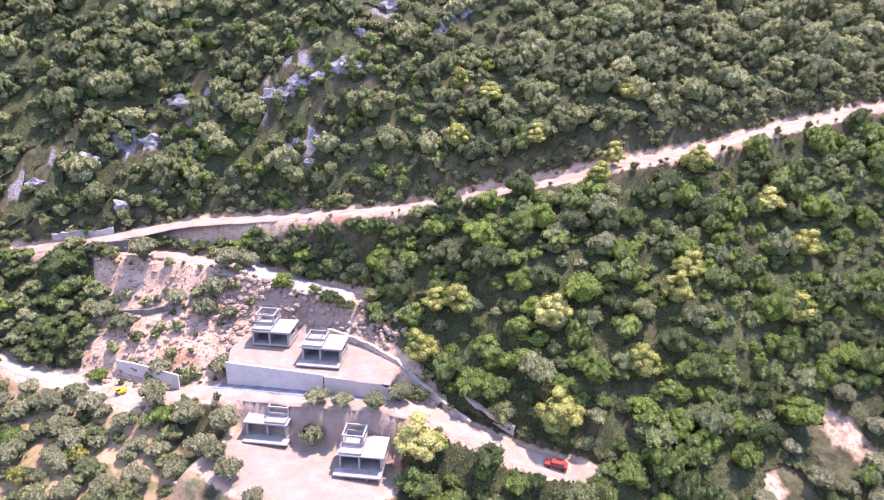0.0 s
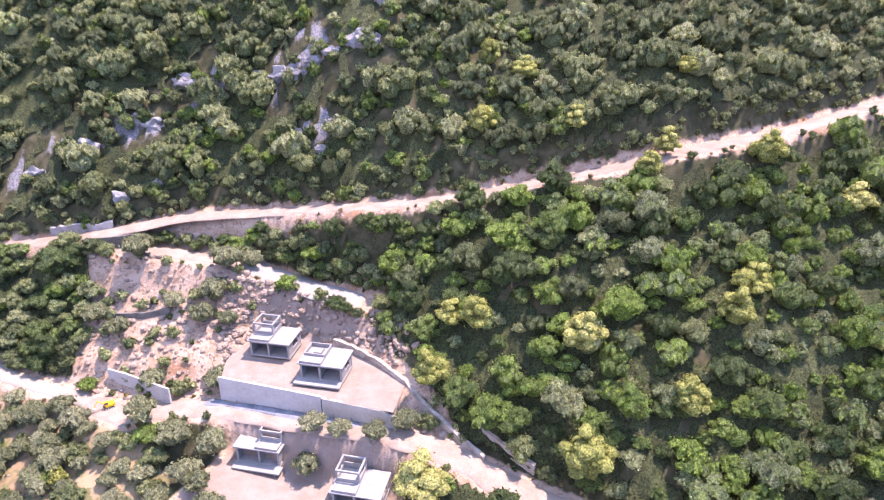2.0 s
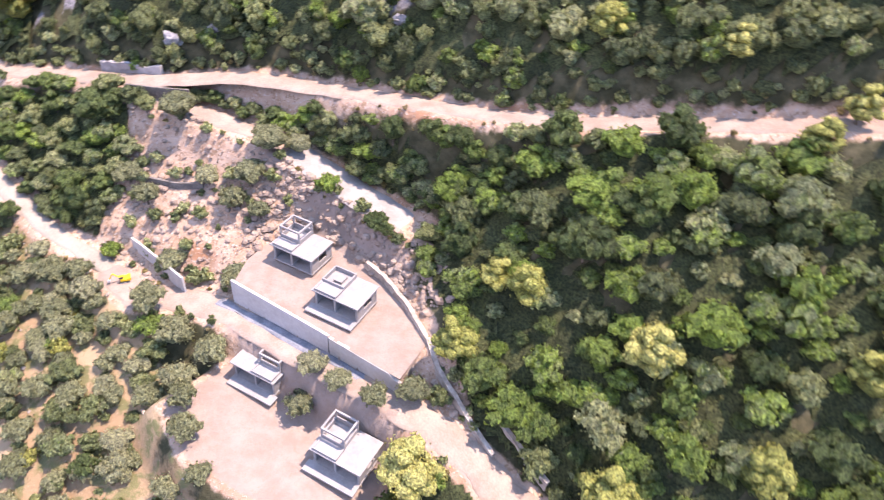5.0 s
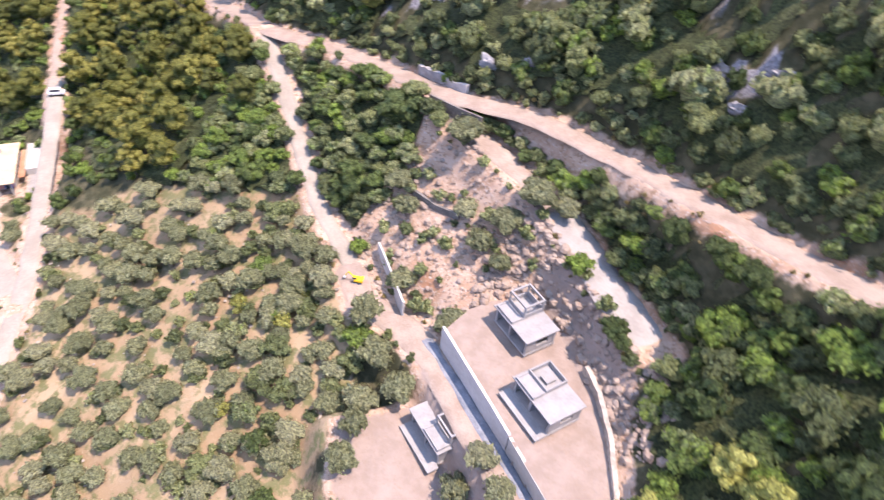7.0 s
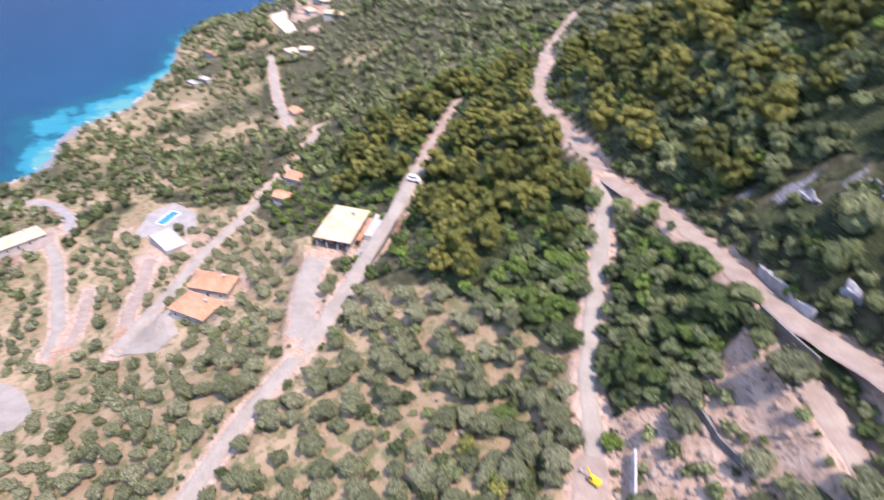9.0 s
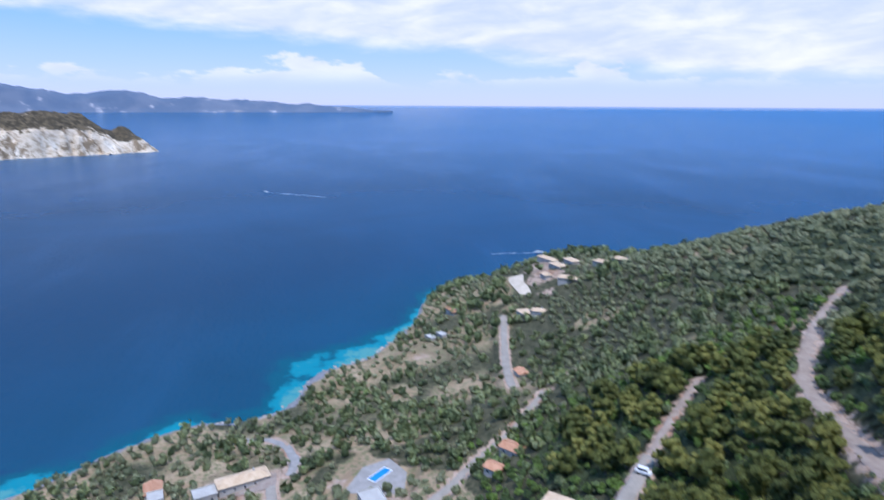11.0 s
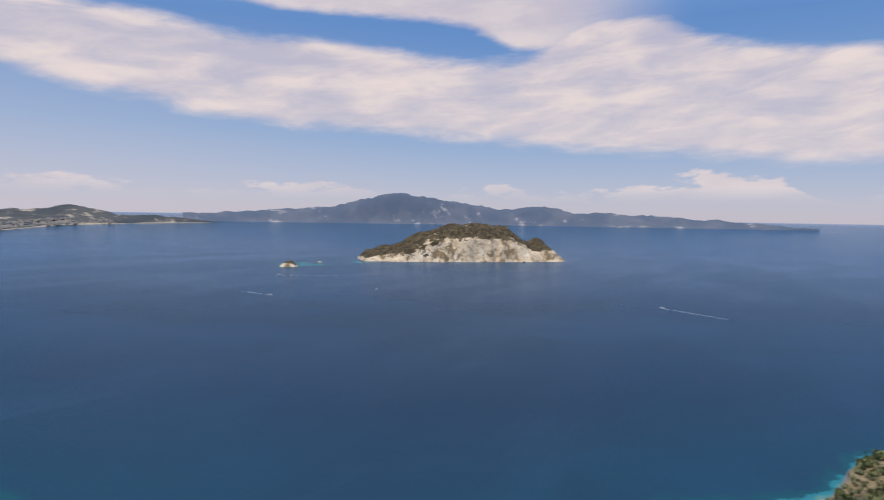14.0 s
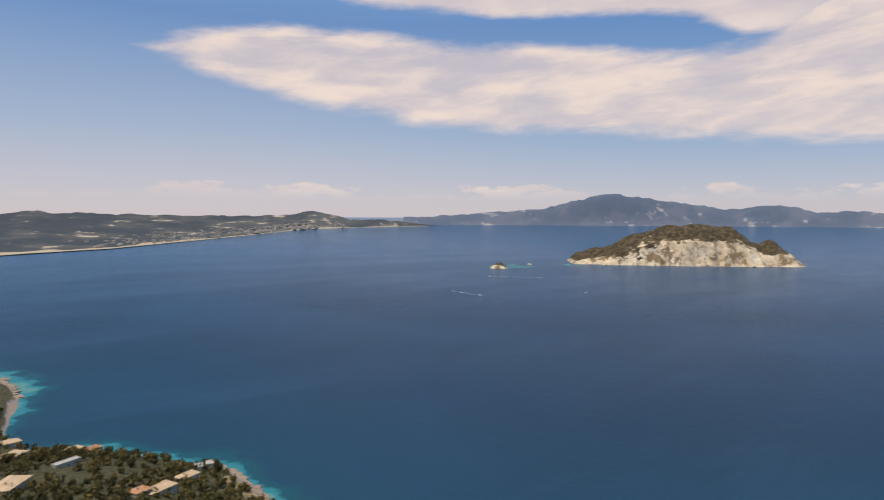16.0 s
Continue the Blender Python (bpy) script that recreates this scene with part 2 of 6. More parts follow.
def sea_material():
    m, n = material("sea_water")
    at = n.add("ShaderNodeNewGeometry").outputs["Position"]
    shallow = n.add("ShaderNodeAttribute", attribute_name="shallow").outputs["Fac"]
    patch = n.noise(at, 0.03, 6.0, 0.6)
    wide = n.noise(at, 0.0022, 5.0, 0.55, 0.6)
    streaks = n.noise(n.add("ShaderNodeMapping", {"Vector": at, "Rotation": (0, 0, 0.6), "Scale": (0.0012, 0.0045, 1.0)}).outputs[0], 1.0, 5.0, 0.6, 0.4)
    deep = n.mix(n.step(wide, 0.3, 0.7), (0.011, 0.040, 0.083), (0.013, 0.051, 0.110))
    # horizon haze painted into the water colour, paler with distance
    deep = n.mix(n.add("ShaderNodeAttribute", attribute_name="offshore_haze").outputs["Fac"], deep, (0.040, 0.110, 0.215))
    deep = n.mix(n.math("MULTIPLY", n.step(streaks, 0.52, 0.70), 0.35), deep, (0.020, 0.070, 0.150))
    s = n.math("ADD", shallow, n.math("MULTIPLY", n.math("SUBTRACT", patch, 0.5), n.math("MULTIPLY", n.step(shallow, 0.24, 0.5), 1.7)))
    colour = n.mix(n.step(s, 0.12, 0.55), deep, (0.008, 0.070, 0.106))
    colour = n.mix(n.step(s, 0.62, 0.78), colour, (0.014, 0.17, 0.22))
    colour = n.mix(n.step(s, 0.86, 0.99), colour, (0.07, 0.22, 0.22))
    stretch = n.add("ShaderNodeMapping", {"Vector": at, "Rotation": (0, 0, 0.5), "Scale": (0.35, 1.0, 1.0)}).outputs[0]
    waves = n.math("ADD", n.noise(stretch, 0.22, 4.0, 0.65), n.math("MULTIPLY", n.noise(at, 0.05, 3.0, 0.6), 0.8))
    up = n.add("ShaderNodeCombineXYZ", {0: 0.0, 1: 0.0, 2: 1.0}).outputs[0]
    normal = n.add("ShaderNodeBump", {"Height": waves, "Strength": 0.75, "Distance": 1.5, "Normal": up}).outputs[0]
    body = n.add("ShaderNodeBsdfDiffuse", {"Color": colour, "Normal": normal})
    gloss = n.add("ShaderNodeBsdfGlossy", {"Color": (0.85, 0.93, 1.0, 1.0), "Roughness": 0.16, "Normal": normal})
    sheen = n.math("MULTIPLY", n.math("POWER", n.add("ShaderNodeFresnel", {"IOR": 1.33, "Normal": up}).outputs[0], 1.5), n.math("ADD", 0.50, n.math("MULTIPLY", n.step(streaks, 0.40, 0.70), 0.12)))
    shader = n.add("ShaderNodeMixShader", {0: sheen, 1: body.outputs[0], 2: gloss.outputs[0]})
    n.add("ShaderNodeOutputMaterial", {"Surface": shader.outputs[0]})
    return m


GROUND, SEA = ground_material(), sea_material()
GRAVEL = surface("pale_limestone_gravel", (0.213, 0.160, 0.129), (0.297, 0.244, 0.204), 3.0, 0.3, 0.95, 0.5)
CHALK = surface("white_crushed_limestone", (0.212, 0.198, 0.185), (0.289, 0.271, 0.257), 2.5, 0.3, 0.95, 0.5)
LANE = surface("grey_concrete_lane", (0.214, 0.187, 0.156), (0.292, 0.258, 0.220), 2.0, 0.2, 0.9, 0.3)
CONCRETE = surface("fresh_grey_concrete", (0.207, 0.202, 0.202), (0.267, 0.262, 0.262), 2.5, 0.5, 0.85, 0.25)
CONCRETE_OLD = surface("bare_cast_concrete_wall", (0.335, 0.328, 0.322), (0.430, 0.424, 0.417), 1.6, 0.25, 0.9, 0.3)
STONE = surface("rubble_limestone", (0.20, 0.17, 0.145), (0.38, 0.34, 0.30), 1.6, 0.5, 0.95, 0.7, 0.08, vary=0.2)
DARK_STONE = surface("weathered_dark_stone", (0.085, 0.08, 0.075), (0.19, 0.175, 0.16), 1.8, 0.5, 0.95, 0.8, 0.08)
ROCK = surface("grey_limestone_rock", (0.20, 0.195, 0.20), (0.40, 0.39, 0.39), 0.9, 0.15, 0.95, 0.9, 0.3)
GREY_ROCK = surface("dark_grey_limestone", (0.13, 0.13, 0.14), (0.34, 0.335, 0.34), 1.1, 0.3, 0.95, 0.9, 0.25)
DRAIN = surface("blue_grey_crushed_stone", (0.11, 0.125, 0.15), (0.22, 0.235, 0.265), 3.5, 0.6, 0.95, 0.8, 0.06)
PALE_EARTH = surface("pale_sandy_earth", (0.40, 0.33, 0.25), (0.56, 0.48, 0.38), 1.5, 0.15, 0.95, 0.4)
BARK = surface("grey_brown_bark", (0.10, 0.075, 0.055), (0.22, 0.18, 0.14), 6.0, 1.0, 0.95, 0.8)
PLASTER = surface("white_lime_plaster", (0.323, 0.306, 0.285), (0.399, 0.383, 0.357), 1.5, 0.3, 0.8, 0.15)
TERRACOTTA = surface("faded_terracotta_tiles", (0.33, 0.155, 0.085), (0.45, 0.25, 0.155), 2.5, 0.4, 0.85, 0.6, vary=0.1)
PALE_TILE = surface("pale_cream_roof", (0.414, 0.288, 0.180), (0.540, 0.414, 0.288), 2.0, 0.3, 0.85, 0.3)
DARK = surface("dark_window_glass", (0.03, 0.035, 0.045), (0.06, 0.065, 0.08), 1.0, 0.3, 0.15, 0.0, specular=0.6)
YELLOW = surface("yellow_machine_paint", (0.66, 0.40, 0.02), (0.80, 0.52, 0.03), 4.0, 0.8, 0.45, 0.1)
BLACK = surface("black_rubber", (0.02, 0.02, 0.02), (0.05, 0.05, 0.05), 5.0, 1.0, 0.8, 0.3)
STEEL = surface("painted_steel", (0.35, 0.36, 0.38), (0.50, 0.51, 0.53), 5.0, 1.0, 0.5, 0.1)
WHITE = surface("white_paint", (0.55, 0.55, 0.55), (0.65, 0.65, 0.64), 3.0, 0.5, 0.4, 0.05)
PINK_PLASTER = surface("faded_pink_plaster", (0.40, 0.20, 0.17), (0.52, 0.30, 0.26), 1.5, 0.3, 0.85, 0.15)
RED = surface("red_paint", (0.22, 0.03, 0.025), (0.30, 0.045, 0.035), 3.0, 0.6, 0.45, 0.05)
BLUE = surface("blue_paint", (0.08, 0.16, 0.42), (0.14, 0.24, 0.52), 3.0, 0.6, 0.6, 0.05)
POOL = surface("pool_water", (0.01, 0.13, 0.46), (0.02, 0.20, 0.58), 1.2, 0.2, 0.08, 0.1, specular=0.6)
FOAM = surface("white_foam", (0.22, 0.32, 0.44), (0.60, 0.66, 0.72), 0.6, 0.1, 0.7, 0.2)
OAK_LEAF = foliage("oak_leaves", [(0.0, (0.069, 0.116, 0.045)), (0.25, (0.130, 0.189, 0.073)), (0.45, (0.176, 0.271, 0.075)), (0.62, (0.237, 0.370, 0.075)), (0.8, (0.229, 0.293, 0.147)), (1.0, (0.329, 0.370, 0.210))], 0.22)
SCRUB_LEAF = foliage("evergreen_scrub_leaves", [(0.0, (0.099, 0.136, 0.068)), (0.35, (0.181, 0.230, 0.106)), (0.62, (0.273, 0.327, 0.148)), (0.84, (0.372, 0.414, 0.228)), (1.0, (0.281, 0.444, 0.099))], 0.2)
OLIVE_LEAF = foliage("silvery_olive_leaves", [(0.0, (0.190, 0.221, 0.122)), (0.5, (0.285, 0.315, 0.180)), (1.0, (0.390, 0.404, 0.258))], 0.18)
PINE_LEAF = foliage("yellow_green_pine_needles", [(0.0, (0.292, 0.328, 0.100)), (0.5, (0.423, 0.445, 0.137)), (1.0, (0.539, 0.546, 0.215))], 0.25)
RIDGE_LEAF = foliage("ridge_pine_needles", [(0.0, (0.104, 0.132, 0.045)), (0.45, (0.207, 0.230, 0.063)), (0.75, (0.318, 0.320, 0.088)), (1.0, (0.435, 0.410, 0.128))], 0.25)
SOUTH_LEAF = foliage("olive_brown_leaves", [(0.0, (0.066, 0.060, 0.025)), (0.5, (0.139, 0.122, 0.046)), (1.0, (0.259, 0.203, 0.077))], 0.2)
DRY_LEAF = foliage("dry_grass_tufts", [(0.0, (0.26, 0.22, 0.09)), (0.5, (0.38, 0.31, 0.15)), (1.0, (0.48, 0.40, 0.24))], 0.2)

# thicket greens darkened to paint the shade between tree crowns
GAP_SHADE_LEAF = foliage("gap_shade_thicket_leaves", [(0.0, (0.046, 0.060, 0.029)), (0.5, (0.071, 0.092, 0.040)), (1.0, (0.109, 0.129, 0.061))], 0.15)

# ---- small mesh tools ----
def part(name, bm, mat, parent=None, label=""):
    me = bpy.data.meshes.new(name)
    bm.to_mesh(me)
    bm.free()
    me.materials.append(mat)
    ob = new(name, me)
    if parent is not None:
        ob.parent = parent
    return tagged(ob, label)


def from_arrays(name, verts, faces, mat, smooth=False, fields=None, puff=None):
    """A mesh object from arrays of places and of three- or four-cornered faces."""
    me = bpy.data.meshes.new(name)
    verts, faces = np.asarray(verts, np.float32), np.asarray(faces, np.int32)
    k = faces.shape[1]
    me.vertices.add(len(verts)), me.loops.add(faces.size), me.polygons.add(len(faces))
    me.vertices.foreach_set("co", verts.ravel())
    me.loops.foreach_set("vertex_index", faces.ravel())
    me.polygons.foreach_set("loop_start", np.arange(0, faces.size, k, dtype=np.int32))
    me.polygons.foreach_set("use_smooth", np.full(len(faces), smooth))
    me.update(calc_edges=True)
    for key, values in (fields or {}).items():
        me.attributes.new(key, "FLOAT", "POINT").data.foreach_set("value", np.asarray(values, np.float32))
    if puff is not None:
        me.attributes.new("puff", "FLOAT_VECTOR", "POINT").data.foreach_set("vector", np.asarray(puff, np.float32).ravel())
    me.materials.append(mat)
    return new(name, me)


def box(bm, x0, y0, z0, x1, y1, z1, bevel=0.0):
    """Adds a box between two corners, with bevelled edges if asked."""
    made = bmesh.ops.create_cube(bm, size=1.0, matrix=Matrix.LocRotScale(((x0 + x1) / 2, (y0 + y1) / 2, (z0 + z1) / 2), None, (x1 - x0, y1 - y0, z1 - z0)))
    if bevel:
        edges = {e for v in made["verts"] for e in v.link_edges}
        bmesh.ops.bevel(bm, geom=list(edges), offset=bevel, segments=1, affect="EDGES")
    return bm


def boxes(*rows, bevel=0.02):
    bm = bmesh.new()
    for row in rows:
        box(bm, *row, bevel=bevel)
    return bm


def thing(name, m, label, category, group="", kind=""):
    ob = new(name)
    ob.matrix_world = m
    return tagged(ob, label, category, group, kind)


# ---- the lie of the land: heights along the roads, terraces, coast and ridges ----
MAIN_ROAD = [(-215, 160, 117), (-196, 136, 110), (-174, 116, 107.5), (-157, 105, 106.5), (-136, 97, 108), (-112, 87, 113), (-88, 76.5, 117), (-73, 77.5, 117.5), (-52, 73, 120), (-34, 67.3, 122.5), (-16, 66, 125), (4, 60, 126), (27, 48.5, 129), (42, 41, 132), (55, 39, 134), (67, 34, 137), (78, 30, 140), (103, 27, 143.5), (131, 27, 148), (162, 25, 152), (230, 18, 160)]
SITE_LANE = [(-88, 76, 117), (-76, 67, 112), (-66, 59, 108.5), (-56, 51, 105), (-47, 44, 102.5), (-41, 41, 101.3), (-35, 37.5, 100.4)]
DIRT_BRANCH = [(-38, 67, 121.5), (-33, 64.3, 120.3), (-22, 61, 119.5), (-13, 57.5, 118), (-7, 54.5, 117.3), (-1.6, 52, 115.6), (7.8, 45.6, 113.3), (18, 38.2, 111.7)]
SITE_ROAD = [(-35, 36.5, 100.3), (-29, 31.5, 100.1), (-21, 31.5, 100), (-13.5, 28, 101.0), (-1, 19.8, 101.5), (9, 13.2, 102.1), (15.5, 8.8, 102.3), (22, 5.5, 100.6), (28, 1, 98.2), (35, -5.5, 95.8), (44, -13, 94.5)]
VILLA_LANE = [(-160, 64, 87), (-147, 54, 85.5), (-131, 38, 80.5), (-115, 23, 78), (-104, 13, 77), (-95, 2, 75.6), (-87, -8, 74.5), (-78, -18, 71.5), (-71, -26, 68.5), (-62, -38, 63)]
FOREST_TRACK = [(-158, 62.5, 86.8), (-172, 74, 88.5), (-196, 96, 92)]
COAST_LANE = [(-262, 62, 58), (-240, 42, 50), (-226, 25, 46), (-212, 14, 45), (-192, -6, 43.5), (-176, -15, 45), (-163, -24, 46.5), (-150, -36, 45)]
POOL_DRIVE = [(-207, -21, 38.3), (-188, -25, 39.6), (-171, -30, 42.6), (-160, -31, 44.8)]
HOUSE_DRIVE = [(-250, -58, 25.8), (-232, -54, 28), (-214, -53, 30.6), (-192, -52, 34), (-176, -51, 36.6), (-160, -54, 39)]
SHORE_LOOP = [(-252, -50, 27), (-270, -50, 24), (-290, -57, 19.5), (-306, -68, 14.5), (-313, -84, 11)]
FOOTPATH = [(-200, -42, 34.4), (-180, -44, 37), (-163, -48, 39.6)]
HEADLAND_TRACK = [(-438, 77, 33), (-416, 73, 32), (-394, 69, 31.5), (-353, 62, 32), (-330, 59, 34.5), (-308, 57, 37)]
GROVE_SPOTS = [(-46, 50, 106), (-36, 28.5, 96.5), (-124, 70, 91), (-81, 33, 91), (-52, 34, 97.5), (-46, 16.5, 92), (-53, -2, 81), (-32, 4, 86), (-27, 25, 98), (-20.5, 21, 94), (-70, 77, 116), (-73, 60, 109), (-140, -27, 50), (-91, -11, 74), (-93, 9.5, 78), (-81, -24, 69), (-65.5, 38, 97.5), (-100, 47, 96), (-160, 38, 69), (-128, 31, 78), (-172, -3, 49), (-152, -8, 56), (0, 8, 95.5), (10, 4, 94), (-8, 19, 96), (18, 38, 111.6)]
WOOD_SPOTS = [(47, 25, 126), (71.5, 15.5, 126), (101, 13, 129), (78, -0.5, 117), (31, 11, 104), (49, -6, 102.5), (84, -17, 102), (66, -3, 109.5), (24, 14, 106), (44, 44, 136)]
HILL_SPOTS = [(-50, 111, 163), (-4, 100, 164.5), (38, 83, 169), (60, 74, 165), (24, 72, 155), (-13, 86, 145), (-36, 80.5, 134), (19, 65, 139), (75, 37, 147), (114, 32, 150), (-100, 300, 235), (150, 150, 235), (250, 0, 150)]
VILLA_SPOTS = [(-240, -11, 35), (-256, -37, 29), (-258, -58, 24), (-303, -73, 14), (-317, 58, 34), (-428, 91, 37), (-514, 50, 13), (-500, 100, 42), (-572, 168, 46), (-518, 180, 54), (-538, 226, 52), (-430, 267, 93), (-323, 270, 128), (-229, 231, 145), (-430, 400, 65), (-250, 450, 105), (-640, 120, 2), (-680, 250, 4), (-700, 400, 10)]
COAST_SPOTS = [(-354, -88, 0), (-422, -53, 0), (-532, 19, 0), (-420, -130, -12), (-500, -90, -12), (-620, 0, -15), (-617, 49, 0), (-720, 180, -14), (-800, 400, -15), (-445, -22, 0), (-353, -118, 0), (-322, -154, 0)]
SOUTH_SPOTS = [(-217, -390, 0), (-217, -435, 0), (-187, -485, 0), (-162, -425, 16), (-122, -475, 20), (-82, -525, 15), (-52, -625, 15), (-142, -615, -6), (-122, -565, 0), (-292, -405, -12), (-252, -505, -12), (-137, -745, 0), (-92, -745, 8), (-127, -835, 0), (-82, -835, 10), (-192, -745, -8), (-310, -250, -10), (-245, -250, 0), (-190, -250, 15), (-100, -250, 32), (0, -250, 45), (8, -405, 40), (100, -300, 60), (8, -605, 30), (208, -505, 60), (0, -100, 58), (100, -100, 78), (-100, -100, 45)]


def smooth_relief(spots, stiff=0.003):
    """A thin-plate surface through the given spots."""
    c = np.array(spots, float)
    p = c[:, :2] / 100
    bend = lambda q: q * np.log(q + 1e-12)
    k = bend(((p[:, None] - p[None]) ** 2).sum(-1)) + stiff * np.eye(len(p))
    side = np.c_[np.ones(len(p)), p]
    w = np.linalg.solve(np.block([[k, side], [side.T, np.zeros((3, 3))]]), np.r_[c[:, 2], 0, 0, 0])

    def at(x, y):
        q = np.stack([np.asarray(x, float), np.asarray(y, float)], -1) / 100
        out = w[len(p)] + q @ w[len(p) + 1:]
        for spot, weight in zip(p, w):
            out = out + weight * bend(((q - spot) ** 2).sum(-1))
        return out
    return at


natural = smooth_relief(MAIN_ROAD[1::2] + SITE_LANE[1:-1:2] + FOREST_TRACK[1:] + VILLA_LANE[2::3] + COAST_LANE[::3] + GROVE_SPOTS + WOOD_SPOTS + HILL_SPOTS + VILLA_SPOTS + COAST_SPOTS + SOUTH_SPOTS)


def near_line(x, y, line):
    """Distance of places from a line, and the line's height where it is nearest."""
    best, height = np.full(np.shape(x), 1e9), np.zeros(np.shape(x))
    for a, b in zip(line, line[1:]):
        dx, dy = b[0] - a[0], b[1] - a[1]
        s = np.clip(((x - a[0]) * dx + (y - a[1]) * dy) / (dx * dx + dy * dy), 0, 1)
        d = np.hypot(x - a[0] - s * dx, y - a[1] - s * dy)
        height = np.where(d < best, a[2] + s * (b[2] - a[2]), height)
        best = np.minimum(best, d)
    return best, height


def within(x, y, ring):
    """Signed distance from a closed outline: positive inside."""
    inside = np.zeros(np.shape(x), bool)
    best = np.full(np.shape(x), 1e9)
    for (ax, ay), (bx, by) in zip(ring, ring[1:] + ring[:1]):
        dx, dy = bx - ax, by - ay
        s = np.clip(((x - ax) * dx + (y - ay) * dy) / (dx * dx + dy * dy), 0, 1)
        best = np.minimum(best, np.hypot(x - ax - s * dx, y - ay - s * dy))
        if dy:
            inside ^= ((ay > y) != (by > y)) & (x < ax + (y - ay) / dy * dx)
    return np.where(inside, best, -best)


def ease(v, lo, hi):
    s = np.clip((v - lo) / (hi - lo), 0, 1)
    return s * s * (3 - 2 * s)


TERRACE = [(-12.2, 30.0), (-11, 36), (-8.5, 40.5), (-3, 42), (4.5, 40), (9, 34.5), (12.5, 31), (16.5, 25), (19.8, 18), (15.7, 10.9)]
YARD = [(-21, 12), (-14, 20.5), (-9, 24), (0, 17.5), (8, 12), (16, 6), (13, -3), (4, -7), (-6, -2), (-15, 3)]
SLOPE = [(-40, 43), (-36, 62), (-14, 59), (-6, 54), (10, 40), (16, 35), (18, 27), (27, 8), (20, 8), (12, 30), (0, 40), (-12, 37), (-13, 28), (-22, 33), (-34, 35)]
FORECOURT = [(-103, 8.6, 76.6), (-108, 10.2, 76.0), (-114, 12.2, 75.3), (-122, 15, 74.8), (-130, 18.5, 74.6), (-139, 24, 74.6)]
PAVED = {"headland": [(-522, 98), (-512, 95), (-500, 93.5), (-480, 94), (-462, 95), (-460, 102), (-474, 103), (-486, 102), (-500, 105), (-512, 107)], "court": [(-163, -25), (-150, -36), (-139, -24), (-141, -17), (-152, -18), (-158, -16)],
         "house": [(-246, -82), (-244, -60), (-249, -55), (-260, -57), (-263, -66), (-259, -80)],
         "yard": [(-180, -93), (-168, -80), (-160, -72), (-157, -64), (-146, -58), (-135, -55), (-129, -60), (-133, -68), (-142, -76), (-152, -86), (-165, -96)]}
LANES = ((MAIN_ROAD, 2.3, 3.5), (SITE_LANE, 1.9, 3.0), (DIRT_BRANCH, 2.4, 4.5), (SITE_ROAD, 2.6, 6.0), (VILLA_LANE, 2.0, 3.0), (COAST_LANE, 2.0, 3.0),
         (POOL_DRIVE, 2.0, 5.0), (HOUSE_DRIVE, 2.0, 5.0), (SHORE_LOOP, 2.0, 5.0), (FOOTPATH, 1.5, 4.0), (FORECOURT, 3.0, 3.0), (FOREST_TRACK, 1.2, 3.0), (HEADLAND_TRACK, 2.2, 6.0))
FLATS = [([(-226, -26), (-243, -19), (-249, -8), (-238, -1), (-222, -3)], 35.2), ([(-160, -2), (-150, 2), (-139, -14), (-150, -20)], 54.6), ([(-156, 40), (-148, 20), (-128, 30), (-134, 46)], 74.6)]
# ground cleared of growth: x, y, radius
CLEARED = [(93, -28, 7), (78, -30, 5), (-520, 128, 22), (-482, 118, 20), (-450, 113, 12), (-545, 128, 10), (-420, 16, 9), (-255, -66, 16), (-240, -110, 12), (-212, -16, 14), (-232, -22, 9), (-238, -12, 15), (-153, -8, 13), (-145, 34, 15), (-150, -26, 12), (-255, -80, 12)]


def height(x, y):
    x, y = np.asarray(x, float), np.asarray(y, float)
    z = natural(x, y)
    z = np.where(z > 0, z + 3.0 * (1 - np.exp(-np.maximum(z, 0) / 1.2)) * np.exp(-np.maximum(z, 0) / 9.0), z * 1.7 - 0.3)      # low cliffs along the shore
    for line, half, verge in LANES:
        d, level = near_line(x, y, line)
        z = z + (level - z) * (1 - ease(d, half + 0.4, half + 0.4 + verge))
    for ring, level in FLATS:
        z = z + (level - z) * ease(within(x, y, ring), -7.0, -0.5)
    yard = within(x, y, YARD)
    z = z + (95.2 - 0.09 * (x + 8) - z) * ease(yard, -5.0, 1.0) * ease(near_line(x, y, SITE_ROAD)[0], 2.5, 5.0)
    terrace = within(x, y, TERRACE)
    z = np.where(z > 105.55, 105.55 + (z - 105.55) * np.clip((0.7 - terrace) / 4.4, 0, 1), z)
    z = np.where(terrace > 0.9, 105.55, z)
    return z


def height_at(x, y):
    return float(height(np.array([x]), np.array([y]))[0])

# ---- ground, sea, roads ----
def steps(*spans):
    out = []
    for lo, hi, step in spans:
        out += list(np.arange(lo, hi - 1e-6, step))
    return np.array(out + [spans[-1][1]], float)


def grid_faces(nx, ny):
    i = np.arange(nx * ny).reshape(ny, nx)
    return np.stack([i[:-1, :-1], i[:-1, 1:], i[1:, 1:], i[1:, :-1]], -1).reshape(-1, 4)


